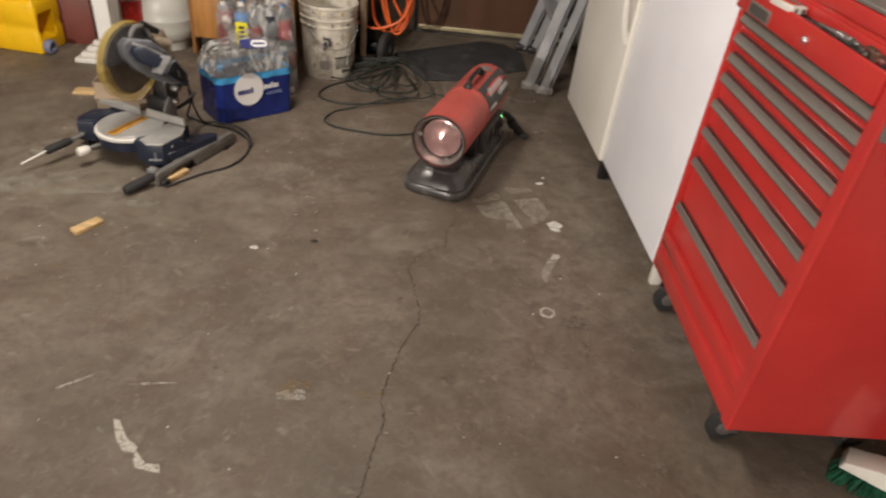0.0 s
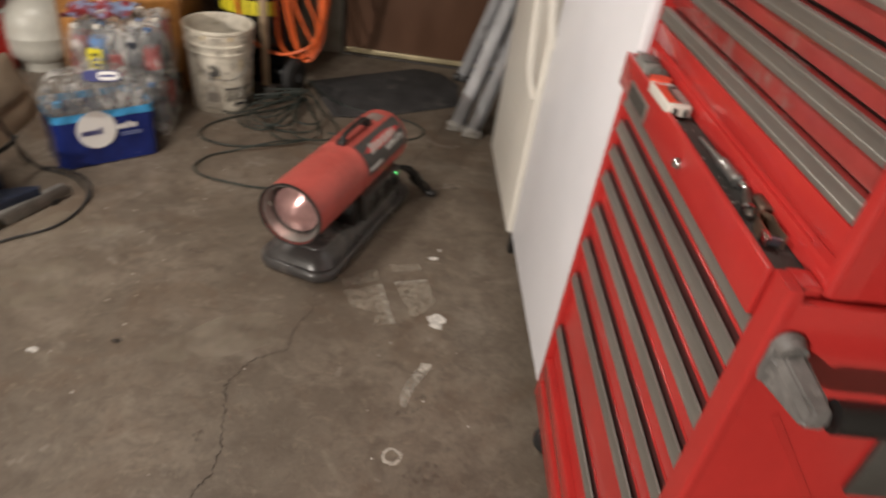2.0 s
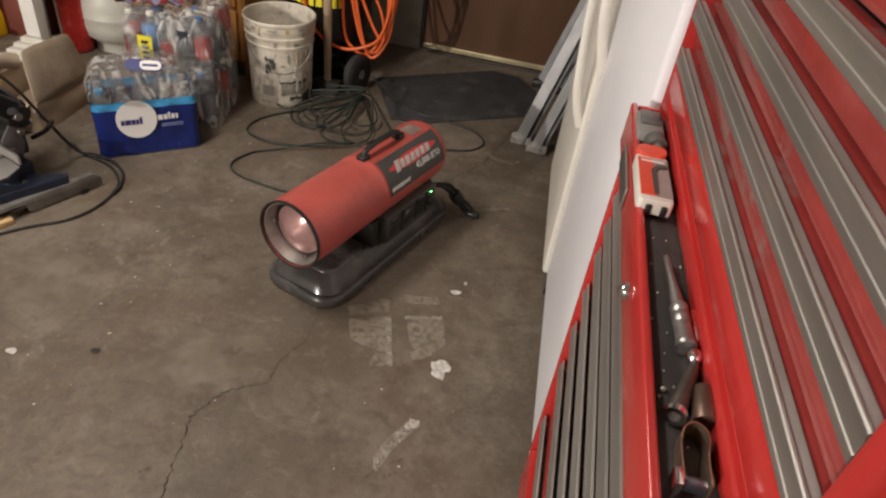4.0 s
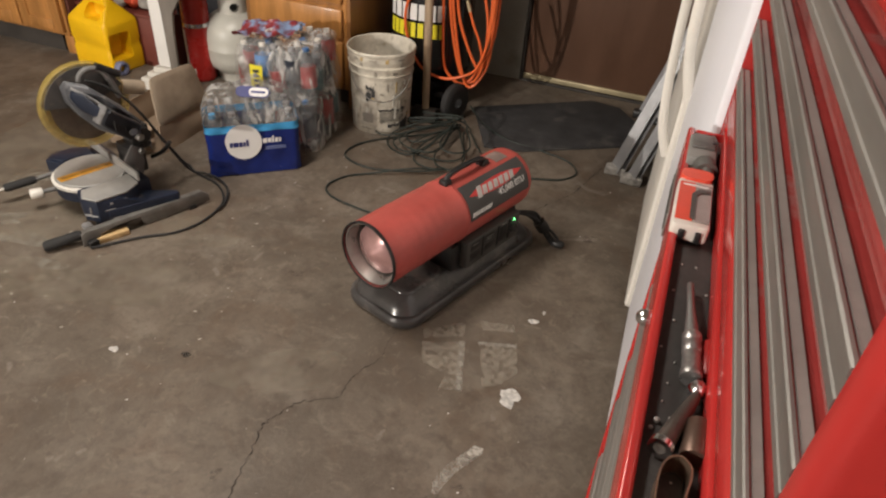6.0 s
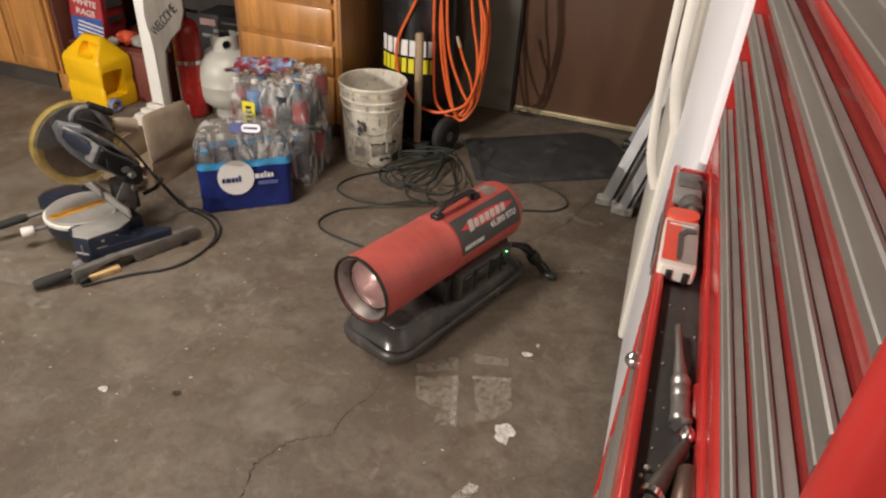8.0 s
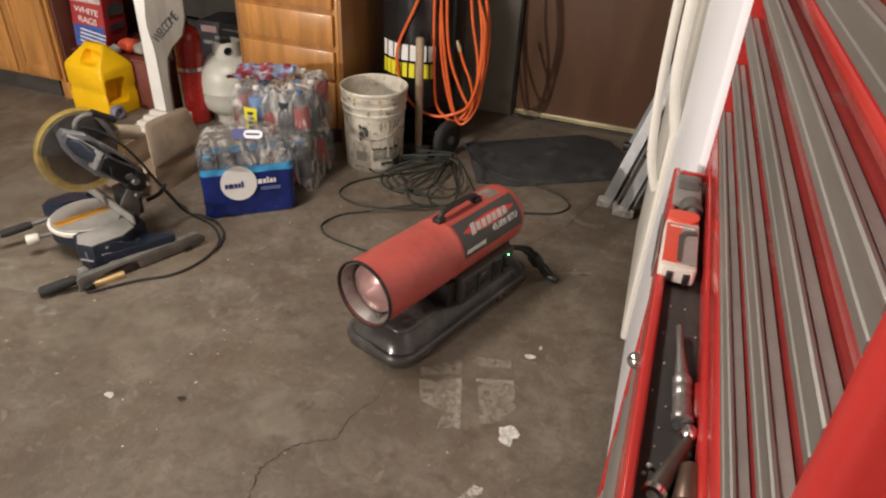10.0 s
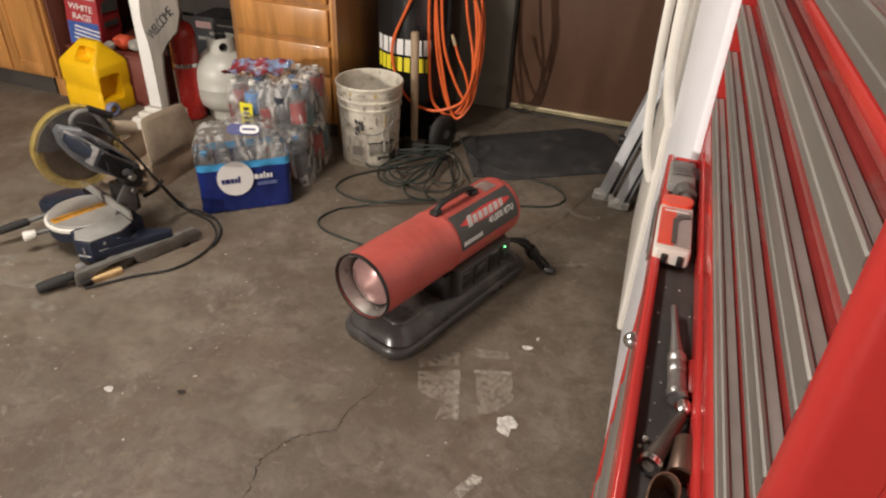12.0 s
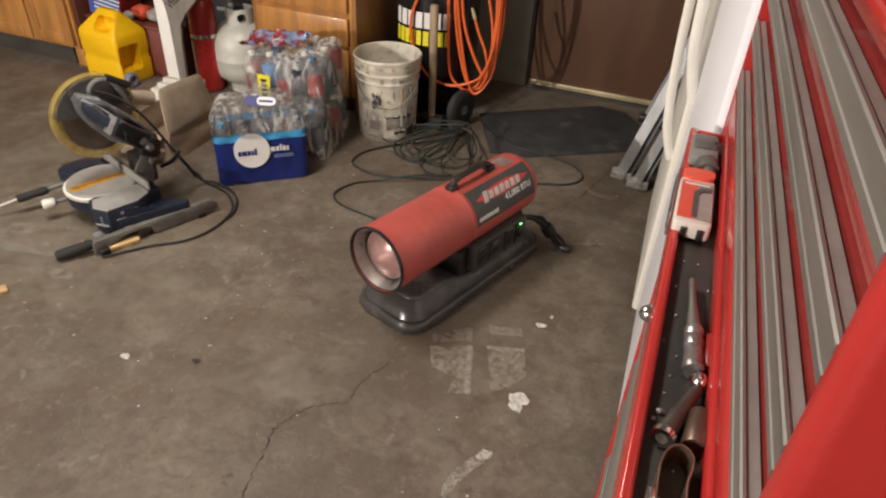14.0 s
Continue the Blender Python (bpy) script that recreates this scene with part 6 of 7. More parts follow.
bm = lathe(bmesh.new(), [(0.118, -0.016), (0.145, -0.016), (0.148, -0.012), (0.148, 0.012), (0.145, 0.016), (0.118, 0.016), (0.118, 0.0145), (0.144, 0.0135), (0.144, -0.0135), (0.118, -0.0145)], 60, closed=True, m=pose(-0.016, 0.030, 0.305, 0, 90, 0))
head_part("lower_guard", bm, CLEAR_AMBER, ms, "yellowed clear plastic blade guard")
bm = bmesh.new()
rows = []
for k in range(25):
    t = radians(20 + 150 * k / 24)
    rows.append([bm.verts.new((x, 0.030 + r * math.cos(t), 0.305 + r * math.sin(t))) for x, r in ((-0.034, 0.05), (-0.034, 0.136), (0.004, 0.136), (0.004, 0.05))])
for p, q in zip(rows[:-1], rows[1:]):
    for k in range(4):
        bm.faces.new((p[k], q[k], q[(k + 1) % 4], p[(k + 1) % 4]))
bm.faces.new(rows[0])
bm.faces.new(rows[-1][::-1])
head_part("upper_guard", bm, mat("smoky_guard", (0.095, 0.092, 0.09), 0.42, var=0.2, scale=14, bump=0.05, stain=(0.16, 0.14, 0.12), stain_at=0.56, stain_scale=18), ms, "grey upper blade guard")
# arm casing that slopes from the grip down to the hinge
o = [(-0.045, 0.395), (-0.020, 0.410), (0.060, 0.372), (0.150, 0.285), (0.195, 0.215), (0.185, 0.170), (0.130, 0.180), (0.060, 0.222), (0.0, 0.285), (-0.04, 0.345)]
arm_part("arm_casing", prism(bmesh.new(), o, 0.006, 0.040, "yz", bevel=0.008), mat("scuffed_dark_casing", (0.105, 0.108, 0.118), 0.42, var=0.2, scale=18, bump=0.08, stain=(0.30, 0.29, 0.28), stain_at=0.58, stain_scale=20), ms, "scuffed grey arm casing")
mo = arm_part("motor", prism(bmesh.new(), [(0.115 + 0.743 * a + 0.669 * b, 0.240 - 0.669 * a + 0.743 * b) for a, b in rounded(0.130, 0.062, 0.016, 4)], 0.040, 0.086, "yz", bevel=0.008), MOTOR_NAVY, ms, "nearly black motor housing")
for k in range(4):
    arm_part("vent_slot", box(0.0865, 0.0875, 0.096 + 0.011 * k, 0.100 + 0.011 * k, 0.228 - 0.009 * k, 0.262 - 0.009 * k), BLACK, mo)
arm_part("motor_cap", lathe(bmesh.new(), [(0.0, 0.0), (0.011, 0.0), (0.011, 0.003), (0.0, 0.004)], 14, m=pose(0.0862, 0.150, 0.208, 0, 90, 0)), STEEL, mo)
bm = prism(bmesh.new(), [(-0.030, 0.366), (-0.018, 0.384), (0.020, 0.366), (0.078, 0.298), (0.066, 0.276), (0.035, 0.286), (-0.005, 0.322)], 0.0405, 0.062, "yz", bevel=0.005)
arm_part("arm_cover", bm, SAW_BLUE, ms, "dark navy arm cover")
arm_part("arm_stripe", prism(bmesh.new(), [(-0.018, 0.390), (-0.010, 0.396), (0.070, 0.330), (0.128, 0.272), (0.120, 0.266), (0.066, 0.318)], 0.0405, 0.050, "yz", bevel=0.002), SAW_PALE, ms)
bm = tube(bmesh.new(), smooth_path([(0.022, 0.015, 0.372), (0.022, 0.022, 0.418), (0.022, 0.055, 0.435), (0.022, 0.095, 0.420), (0.022, 0.118, 0.372), (0.022, 0.135, 0.318)], 6), 0.0105, 10)
head_part("trigger_grip", bm, SAW_GREY, ms, "light grey D-shaped trigger grip")
head_part("grip_pad", tube(bmesh.new(), [(0.022, 0.078, 0.440), (0.022, 0.150, 0.395)], 0.013, 10), BLACK, ms)
head_part("dust_spout", tube(bmesh.new(), smooth_path([(-0.016, 0.16, 0.335), (-0.016, 0.20, 0.325), (-0.018, 0.235, 0.312)], 4), 0.026, 14), TAN_CLOTH, ms, "tan dust spout")


def dust_bag():
    """A slack cloth bag, puffed in the middle and pinched along its seam, leaning on the box."""
    bm = bmesh.new()
    a, b, c, d = Vector((0.108, -0.165, 0.108)), Vector((0.110, 0.160, 0.100)), Vector((0.080, 0.126, 0.274)), Vector((0.072, -0.130, 0.292))
    nrm = (b - a).cross(d - a).normalized()
    nu, nv = 26, 16
    sides = []
    for s in (1, -1):
        rows = []
        for j in range(nv + 1):
            row = []
            for i in range(nu + 1):
                u, v = -1 + 2 * i / nu, -1 + 2 * j / nv
                k = (1 - 0.06 * abs(v) ** 7), (1 - 0.07 * abs(u) ** 7)
                p = a.lerp(b, 0.5 + u * k[0] / 2).lerp(d.lerp(c, 0.5 + u * k[0] / 2), 0.5 + v * k[1] / 2)
                puff = max(0.0, (1 - u ** 4) * (1 - v ** 4)) ** 0.5
                w = 0.002 + puff * (0.010 + 0.003 * noise.noise(p * 14) + 0.001 * noise.noise(p * 45))
                row.append(bm.verts.new(p + nrm * (s * w)))
            rows.append(row)
        for p, q in zip(rows[:-1], rows[1:]):
            for i in range(nu):
                bm.faces.new((p[i], p[i + 1], q[i + 1], q[i]) if s > 0 else (p[i], q[i], q[i + 1], p[i + 1]))
        sides.append(rows)
    rim = lambda g: g[0] + [row[-1] for row in g[1:]] + g[-1][-2::-1] + [row[0] for row in g[-2:0:-1]]
    e, f = rim(sides[0]), rim(sides[1])
    for k in range(len(e)):
        bm.faces.new((e[k], f[k], f[(k + 1) % len(e)], e[(k + 1) % len(e)]))
    m = pose(-0.80, 2.64, 0, 0, 0, -19.9).inverted() @ pose(-0.90, 3.105, 0, 0, 0, 4.7)
    bmesh.ops.transform(bm, matrix=m, verts=bm.verts)
    return part("dust_bag", bm, TAN_CLOTH, ms, "dusty tan cloth dust bag")


dust_bag()
# its flex, looped on the floor
bm = tube(bmesh.new(), smooth_path([(0.200, 0.165, 0.22), (0.150, 0.225, 0.13), (0.060, 0.300, 0.020), (0.080, 0.312, 0.008), (0.143, 0.302, 0.006), (0.232, 0.312, 0.006), (0.304, 0.304, 0.006), (0.385, 0.262, 0.006), (0.432, 0.195, 0.006), (0.456, 0.11, 0.006), (0.448, 0.03, 0.006), (0.408, -0.045, 0.006), (0.385, -0.105, 0.006), (0.366, -0.165, 0.006), (0.355, -0.196, 0.006)], 8), 0.0042, 8)
part("flex", bm, RUBBER, ms, "black flex")
bm = tube(bmesh.new(), smooth_path([(0.042, 0.030, 0.408), (0.058, 0.075, 0.385), (0.078, 0.125, 0.335), (0.092, 0.165, 0.270), (0.092, 0.195, 0.210), (0.078, 0.225, 0.150)], 6), 0.0048, 8)
head_part("flex", bm, RUBBER, ms)
arm_part("motor_collar", prism(bmesh.new(), [(0.062 + 0.743 * a + 0.669 * b, 0.288 - 0.669 * a + 0.743 * b) for a, b in rounded(0.012, 0.066, 0.004, 2)], 0.0415, 0.082, "yz", bevel=0.002), SAW_PALE, ms, "pale collar before the motor")
bm = tube(bmesh.new(), smooth_path([(0.196, 0.175, 0.21), (0.158, 0.235, 0.10), (0.150, 0.285, 0.022), (0.185, 0.318, 0.014), (0.270, 0.330, 0.014), (0.350, 0.305, 0.014), (0.405, 0.255, 0.008), (0.428, 0.215, 0.014)], 8), 0.0042, 8)
part("flex", bm, RUBBER, ms)


def offcut(m, l, w, h, label):
    bm = box(-l / 2, l / 2, -w / 2, w / 2, 0, h, 0.0015)
    t = thing("wood_offcut", m, label, "wood offcut", "wood offcuts")
    part("block", bm, PINE, t)


offcut(pose(-0.682, 2.052, 0.0, 0, 0, 58), 0.095, 0.036, 0.014, "small pale pine offcut lying on the concrete")
offcut(pose(-1.128, 3.085, 0.0, 0, 0, 8), 0.135, 0.060, 0.012, "flat pale pine offcut beside the cardboard box")
offcut(pose(-0.526, 2.418, 0.0, 0, 0, 62), 0.100, 0.034, 0.018, "pale pine offcut under the saw's extension arm")

# ---- bottled water ----
def bottle(bm, x, y, z, r, h):
    lathe(bm, [(0.0, 0.0), (r * 0.8, 0.0), (r, 0.006), (r, h * 0.25), (r * 0.93, h * 0.28), (r, h * 0.31), (r, h * 0.62), (r * 0.85, h * 0.74), (r * 0.42, h * 0.88), (r * 0.38, h * 0.93), (0, h * 0.93)], 14, m=pose(x, y, z))
    return bm


WP = pose(-0.493, 2.873, 0, 0, 0, 40.9)
wp = thing("water_bottle_pack", WP, "shrink-wrapped blue pack of clear water bottles", "bottled water")
PW, PD = 0.345, 0.20


def lumpy(x0, x1, y0, y1, z0, z1, nx, nz, amp, seed):
    """A wrapped block: flat at the foot, bulging where bottles push from inside."""
    bm = bmesh.new()
    prismo = rounded(x1 - x0, y1 - y0, 0.028, 5, (x0 + x1) / 2, (y0 + y1) / 2)
    dense = []
    for k, (a, b) in enumerate(prismo):
        c, d = prismo[(k + 1) % len(prismo)]
        n = max(1, int(math.hypot(c - a, d - b) / 0.012))
        dense += [(a + (c - a) * i / n, b + (d - b) * i / n) for i in range(n)]
    rows = []
    cx, cy = (x0 + x1) / 2, (y0 + y1) / 2
    for j in range(nz + 1):
        t = j / nz
        row = []
        for x, y in dense:
            bulge = amp * (abs(math.sin(math.pi * (x - x0) / (x1 - x0) * nx)) - 0.5) * (0.35 + 0.65 * math.sin(math.pi * min(1, t * 1.1)))
            wob = amp * 0.9 * noise.noise(Vector((x * 22, y * 22 + seed, z0 * 3 + t * 6)))
            dx, dy = x - cx, y - cy
            ln = math.hypot(dx, dy)
            row.append(bm.verts.new((x + dx / ln * (bulge + wob), y + dy / ln * (bulge + wob), z0 + t * (z1 - z0))))
        rows.append(row)
    for p, q in zip(rows[:-1], rows[1:]):
        for k in range(len(p)):
            bm.faces.new((p[k], p[(k + 1) % len(p)], q[(k + 1) % len(p)], q[k]))
    return bm, rows


def drape(x0, x1, y0, y1, z0, z1, rise, amp, seed, pull=0.1, step=0.009, bumps=()):
    """Loose film round a block: pleated sides that lean in towards the top, and a creased, lumpy cover."""
    edge = rounded(x1 - x0, y1 - y0, 0.03, 6, (x0 + x1) / 2, (y0 + y1) / 2)
    ring = []
    for k, (a, b) in enumerate(edge):
        c, d = edge[(k + 1) % len(edge)]
        n = max(1, int(math.hypot(c - a, d - b) / step))
        ring += [(a + (c - a) * i / n, b + (d - b) * i / n) for i in range(n)]
    cx, cy = (x0 + x1) / 2, (y0 + y1) / 2
    bm = bmesh.new()
    rows = []
    nz = max(4, int((z1 - z0) / step))
    for j in range(nz + 1):
        t = j / nz
        row = []
        for x, y in ring:
            q = Vector((x * 9, y * 9 + seed, z0 + t * 1.2))
            fold = (1 - abs(noise.noise(Vector((x * 30 + t * 2.5, y * 30 - t * 2, seed)))) * 2.2) * amp * (0.25 + 0.75 * t)
            wob = amp * 1.6 * noise.noise(q * 1.7) * (0.2 + t)
            s_ = 1 - pull * t * t
            dx, dy = x - cx, y - cy
            ln = math.hypot(dx, dy)
            row.append(bm.verts.new((cx + dx * s_ + dx / ln * (fold + wob), cy + dy * s_ + dy / ln * (fold + wob), z0 + t * (z1 - z0) + amp * 1.2 * t * noise.noise(q * 2.3))))
        rows.append(row)
    top = [v.co.copy() for v in rows[-1]]
    for k in range(1, 9):
        u = k / 9
        row = []
        for c in top:
            p = Vector((cx + (c.x - cx) * (1 - u), cy + (c.y - cy) * (1 - u), 0))
            z = c.z * (1 - u) + (z1 + rise) * u + amp * 2.4 * noise.noise(Vector((p.x * 24, p.y * 24, seed + 3))) + amp * 1.5 * abs(noise.noise(Vector((p.x * 60, p.y * 60, seed))))
            for bx_, by_, bh in bumps:
                z += bh * math.exp(-((p.x - bx_) ** 2 + (p.y - by_) ** 2) / 0.0016)
            row.append(bm.verts.new((p.x, p.y, z)))
        rows.append(row)
    for p, q in zip(rows[:-1], rows[1:]):
        for k in range(len(p)):
            bm.faces.new((p[k], p[(k + 1) % len(p)], q[(k + 1) % len(p)], q[k]))
    bm.faces.new(rows[-1])
    return bm


bm, rows = lumpy(0, PW, 0, PD, 0.004, 0.176, 5, 12, 0.005, 1)
bm.faces.new(rows[0][::-1])
part("printed_sleeve", bm, WATER_BLUE, wp, "deep blue printed wrap")
bm, rows = lumpy(0, PW, 0, PD, 0.1765, 0.205, 5, 3, 0.005, 2)
part("sleeve_border", bm, WATER_CYAN, wp, "light blue border")
# clear upper film, drawn in and up towards one end
bm = drape(0.001, PW - 0.001, 0.001, PD - 0.001, 0.2055, 0.300, 0.026, 0.0075, 3, 0.26, 0.008, ((0.20, 0.12, 0.035), (0.10, 0.05, -0.015)))
part("clear_film", bm, CLEAR_WRAP, wp, "crinkled clear film")
for i in range(5):
    for j in range(3):
        x, y = 0.036 + i * 0.0685, 0.036 + j * 0.064
        h = 0.275 if 0 < i < 4 and j == 1 else 0.246
        b = part("bottle", bottle(bmesh.new(), x, y, 0.006, 0.0315, h), BOTTLE, wp)
        part("cap", cyl(bmesh.new(), (x, y, h - 0.019), (x, y, h - 0.003), 0.0135, seg=12), WATER_CYAN if (i, j) == (0, 0) else DULL_CAP, b)


def front_disc(x, z, rx, rz, y, mat_, n=28):
    bm = prism(bmesh.new(), [(x + rx * math.cos(2 * math.pi * k / n), z + rz * math.sin(2 * math.pi * k / n)) for k in range(n)], y - 0.0008, y + 0.0008, "xz")
    return part("print", bm, mat_, wp)


front_disc(0.134, 0.142, 0.066, 0.070, -0.0095, PRINT_WHITE)
# the maker's name as plain bars
for k, (w, up) in enumerate(((0.0105, 0), (0.0175, 0), (0.0115, 0), (0.0085, 0), (0.0075, 0.008))):
    x = 0.083 + (0, 0.0135, 0.034, 0.0485, 0.060)[k]
    part("print", box(x, x + w, -0.0122, -0.0108, 0.125, 0.143 + up), NAVY_PRINT, wp)
for k, (w, up) in enumerate(((0.016, 0), (0.0115, 0), (0.0065, 0.008), (0.0115, 0), (0.007, 0))):
    x = 0.203 + (0, 0.0195, 0.0345, 0.0445, 0.0595)[k]
    part("print", box(x, x + w, -0.0100, -0.0088, 0.132, 0.150 + up), PRINT_WHITE, wp)
for k in range(2):
    part("print", box(0.212, 0.285, -0.0100, -0.0088, 0.114 - 0.008 * k, 0.1165 - 0.008 * k), mat("pale_blue_print", (0.25, 0.30, 0.5), 0.5), wp)
OV = pose(0.188, 0.030, 0.318, 34, 4, -10)
bm = prism(bmesh.new(), rounded(0.118, 0.046, 0.021, 5), -0.0008, 0.0008, "xy", m=OV)
tg = part("oval_label", bm, NAVY_PRINT, wp, "navy and white oval label")
part("oval_field", prism(bmesh.new(), rounded(0.068, 0.037, 0.017, 5), 0.0009, 0.0018, "xy", m=OV @ pose(0.021, 0, 0)), PRINT_WHITE, tg)
part("oval_print", box(-0.005, 0.044, -0.005, 0.004, 0.0019, 0.0024, m=OV), NAVY_PRINT, tg)

# second, taller stack of bottles in clear film
SP = pose(-0.625, 3.155, 0, 0, 0, 12) @ pose(0.058, 0.010, 0)
sp = thing("soda_bottle_packs", SP, "two crumpled clear-wrapped packs of bottles stacked untidily", "bottled drinks")
rg = random.Random(9)
LABS = [mat("red_bottle_label", (0.34, 0.018, 0.020), 0.4, var=0.2), mat("blue_bottle_label", (0.05, 0.20, 0.50), 0.4, var=0.2), mat("dark_bottle_label", (0.025, 0.03, 0.045), 0.4, var=0.2), mat("teal_bottle_label", (0.03, 0.10, 0.12), 0.4, var=0.2), DULL_CAP]
for layer in range(2):
    for i in range(5):
        for j in range(5):
            lean = rg.uniform(-5, 5), rg.uniform(-5, 5)
            x, y = 0.036 + i * 0.0645 + rg.uniform(-0.006, 0.006), 0.036 + j * 0.065 + rg.uniform(-0.006, 0.006)
            z = 0.010 + layer * 0.205
            m = pose(x, y, z, lean[0], lean[1], 0)
            bm = bottle(bmesh.new(), 0, 0, 0, 0.0310, 0.200)
            bmesh.ops.transform(bm, matrix=m, verts=bm.verts)
            b = part("bottle", bm, BOTTLE, sp)
            bm = cyl(bmesh.new(), (0, 0, 0.186), (0, 0, 0.200), 0.0135, seg=12)
            bmesh.ops.transform(bm, matrix=m, verts=bm.verts)
            part("cap", bm, (WHITE_PLASTIC, DULL_CAP, WHITE_PLASTIC, LABS[1], DULL_CAP)[(2 * i + j) % 5], b)
            if i in (0, 4) or j == 0:
                lb = rg.choice((LABS[0], LABS[1], LABS[4], LABS[1], LABS[0])) if i < 3 else LABS[(0, 2, 3, 0, 2)[(i + 2 * j + layer) % 5]]
                lo = rg.choice((0.02, 0.05, 0.075))
                bm = lathe(bmesh.new(), [(0.0313, lo), (0.0322, lo + 0.001), (0.0322, lo + 0.082), (0.0313, lo + 0.083)], 14, closed=True)
                bmesh.ops.transform(bm, matrix=m, verts=bm.verts)
                part("bottle_label", bm, lb, b)
for layer in range(2):
    z0 = 0.004 + 0.205 * layer
    part("clear_film", drape(-0.006, 0.332, -0.006, 0.332, z0, z0 + 0.195, 0.006 + 0.012 * layer, 0.010, 5 + layer * 4, 0.07 + 0.07 * layer, 0.011, ((0.12, 0.10, 0.02), (0.25, 0.20, -0.02))), CLEAR_WRAP, sp, "crinkled clear film")
bm = bmesh.new()
bmesh.ops.create_grid(bm, x_segments=26, y_segments=14, size=0.5)
for v in bm.verts:
    a, b = v.co.x, v.co.y
    v.co = Vector((0.11 + a * 0.22 + 0.02 * b, 0.12 + b * 0.14 + 0.03 * a, 0.440 + 0.022 * noise.noise(Vector((a * 5, b * 5, 0))) + 0.010 * abs(noise.noise(Vector((a * 11, b * 9, 2)))) + 0.02 * math.exp(-(b - 0.3) ** 2 * 12)))
part("printed_patch", bm, PRINTED_FILM, sp, "red, white and blue printed film")
part("price_tag", prism(bmesh.new(), [(0.080, 0.255), (0.128, 0.252), (0.132, 0.350), (0.082, 0.355)], -0.030, -0.028, "xz"), PRINT_YELLOW, sp, "yellow price tag")
for k in range(4):
    part("tag_print", box(0.094, 0.118, -0.0312, -0.0302, 0.268 + 0.019 * k, 0.279 + 0.019 * k), PRINT_BLACK, sp)

# ---- floor brush by the cabinet ----
fb = thing("floor_brush", pose(1.510, 1.245, 0, 0, 0, -37), "white floor brush with green bristles and pale pole", "floor brush")
o = [(-0.105, 0.050), (0.105, 0.050), (0.100, 0.072), (0.030, 0.095), (-0.030, 0.095), (-0.100, 0.072)]
part("head", prism(bmesh.new(), o, -0.032, 0.032, "xz", bevel=0.004), WHITE_PLASTIC, fb)
rg = random.Random(2)
bm = bmesh.new()
for k in range(420):
    x, y = rg.uniform(-0.098, 0.098), rg.uniform(-0.026, 0.026)
    dx, dy = x * 0.18 + rg.uniform(-0.006, 0.006), y * 0.45 + rg.uniform(-0.006, 0.006)
    tube(bm, [(x, y, 0.051), (x + dx, y + dy, 0.001)], 0.0016, 4)
o1 = part("bristles", bm, BRISTLE, fb, "stiff green bristles")
o1["kind"] = "stuff"
part("pole", tube(bmesh.new(), [(0.012, 0.030, 0.088), (0.020, 0.062, 0.40), (0.024, 0.10, 0.85), (0.026, 0.12, 1.15)], 0.0125, 12), mat("chalky_pole", (0.40, 0.39, 0.36), 0.6, var=0.2, scale=14, bump=0.1), fb, "chalky grey pole")

# odds and ends on the floor behind the cabinet
for m_, l, w, h, c, nm, lb, ct in ((pose(1.80, 1.47, 0, 0, 0, 25), 0.16, 0.11, 0.10, (0.42, 0.24, 0.13), "small_carton", "small tan carton on the floor by the wall", "box"), (pose(1.745, 1.36, 0, 0, 0, -15), 0.12, 0.08, 0.055, (0.10, 0.03, 0.03), "parts_tin", "dark red parts tin on the floor", "tin"), (pose(1.86, 1.30, 0, 0, 0, 40), 0.14, 0.10, 0.04, (0.16, 0.15, 0.15), "grey_rag", "crumpled grey rag on the floor", "rag")):
    t = thing(nm, m_, lb, ct)
    bm = box(-l / 2, l / 2, -w / 2, w / 2, 0, h, 0.004)
    bmesh.ops.subdivide_edges(bm, edges=bm.edges, cuts=2, use_grid_fill=True)
    for v in bm.verts:
        if v.co.z > 0.01:
            v.co += Vector((noise.noise(v.co * 20), noise.noise(v.co * 23 + Vector((5, 0, 0))), 0)) * 0.012
    part("shell", bm, mat(nm + "_surface", c, 0.7, var=0.15, bump=0.1), t)

# ---- tools in the cabinet's tray ----
TZ = 0.9247
TRAY = Matrix.Translation((0.0673, 0.0705, 0.0808)) @ Matrix.Diagonal((0.938, 0.938, 0.938, 1))      # the tools, set down on the liner at their true size
WORN_STEEL = mat("worn_chrome", (0.42, 0.41, 0.40), 0.30, metal=0.8, var=0.3, scale=60, bump=0.25, fine=300)
DARK_STEEL = mat("browned_tool_steel", (0.13, 0.11, 0.095), 0.45, metal=0.6, var=0.25, scale=40, bump=0.1)


def turned(p0, profile, p1, bm=None, seg=18):
    """A turned shape along p0 to p1: profile of (share of the way, radius)."""
    p0, p1 = Vector(p0), Vector(p1)
    return tube(bm or bmesh.new(), [p0.lerp(p1, s) for s, _ in profile], [r for _, r in profile], seg)


ex = thing("socket_extension", TRAY, "chrome socket extension with a deep socket, lying in the tray", "socket wrench")
part("bar", turned((1.1310, 1.660, TZ + 0.0086), [(0, 0.0022), (0.02, 0.0030), (0.40, 0.0032), (0.60, 0.0038), (0.82, 0.0052), (1, 0.0058)], (1.1385, 1.588, TZ + 0.0086)), STEEL, ex)
part("collar", turned((1.1385, 1.590, TZ + 0.0086), [(0, 0.0066), (0.1, 0.0078), (0.4, 0.0078), (0.45, 0.0069), (0.55, 0.0069), (0.6, 0.0078), (0.95, 0.0078), (1, 0.0072)], (1.1405, 1.566, TZ + 0.0086)), WORN_STEEL, ex)
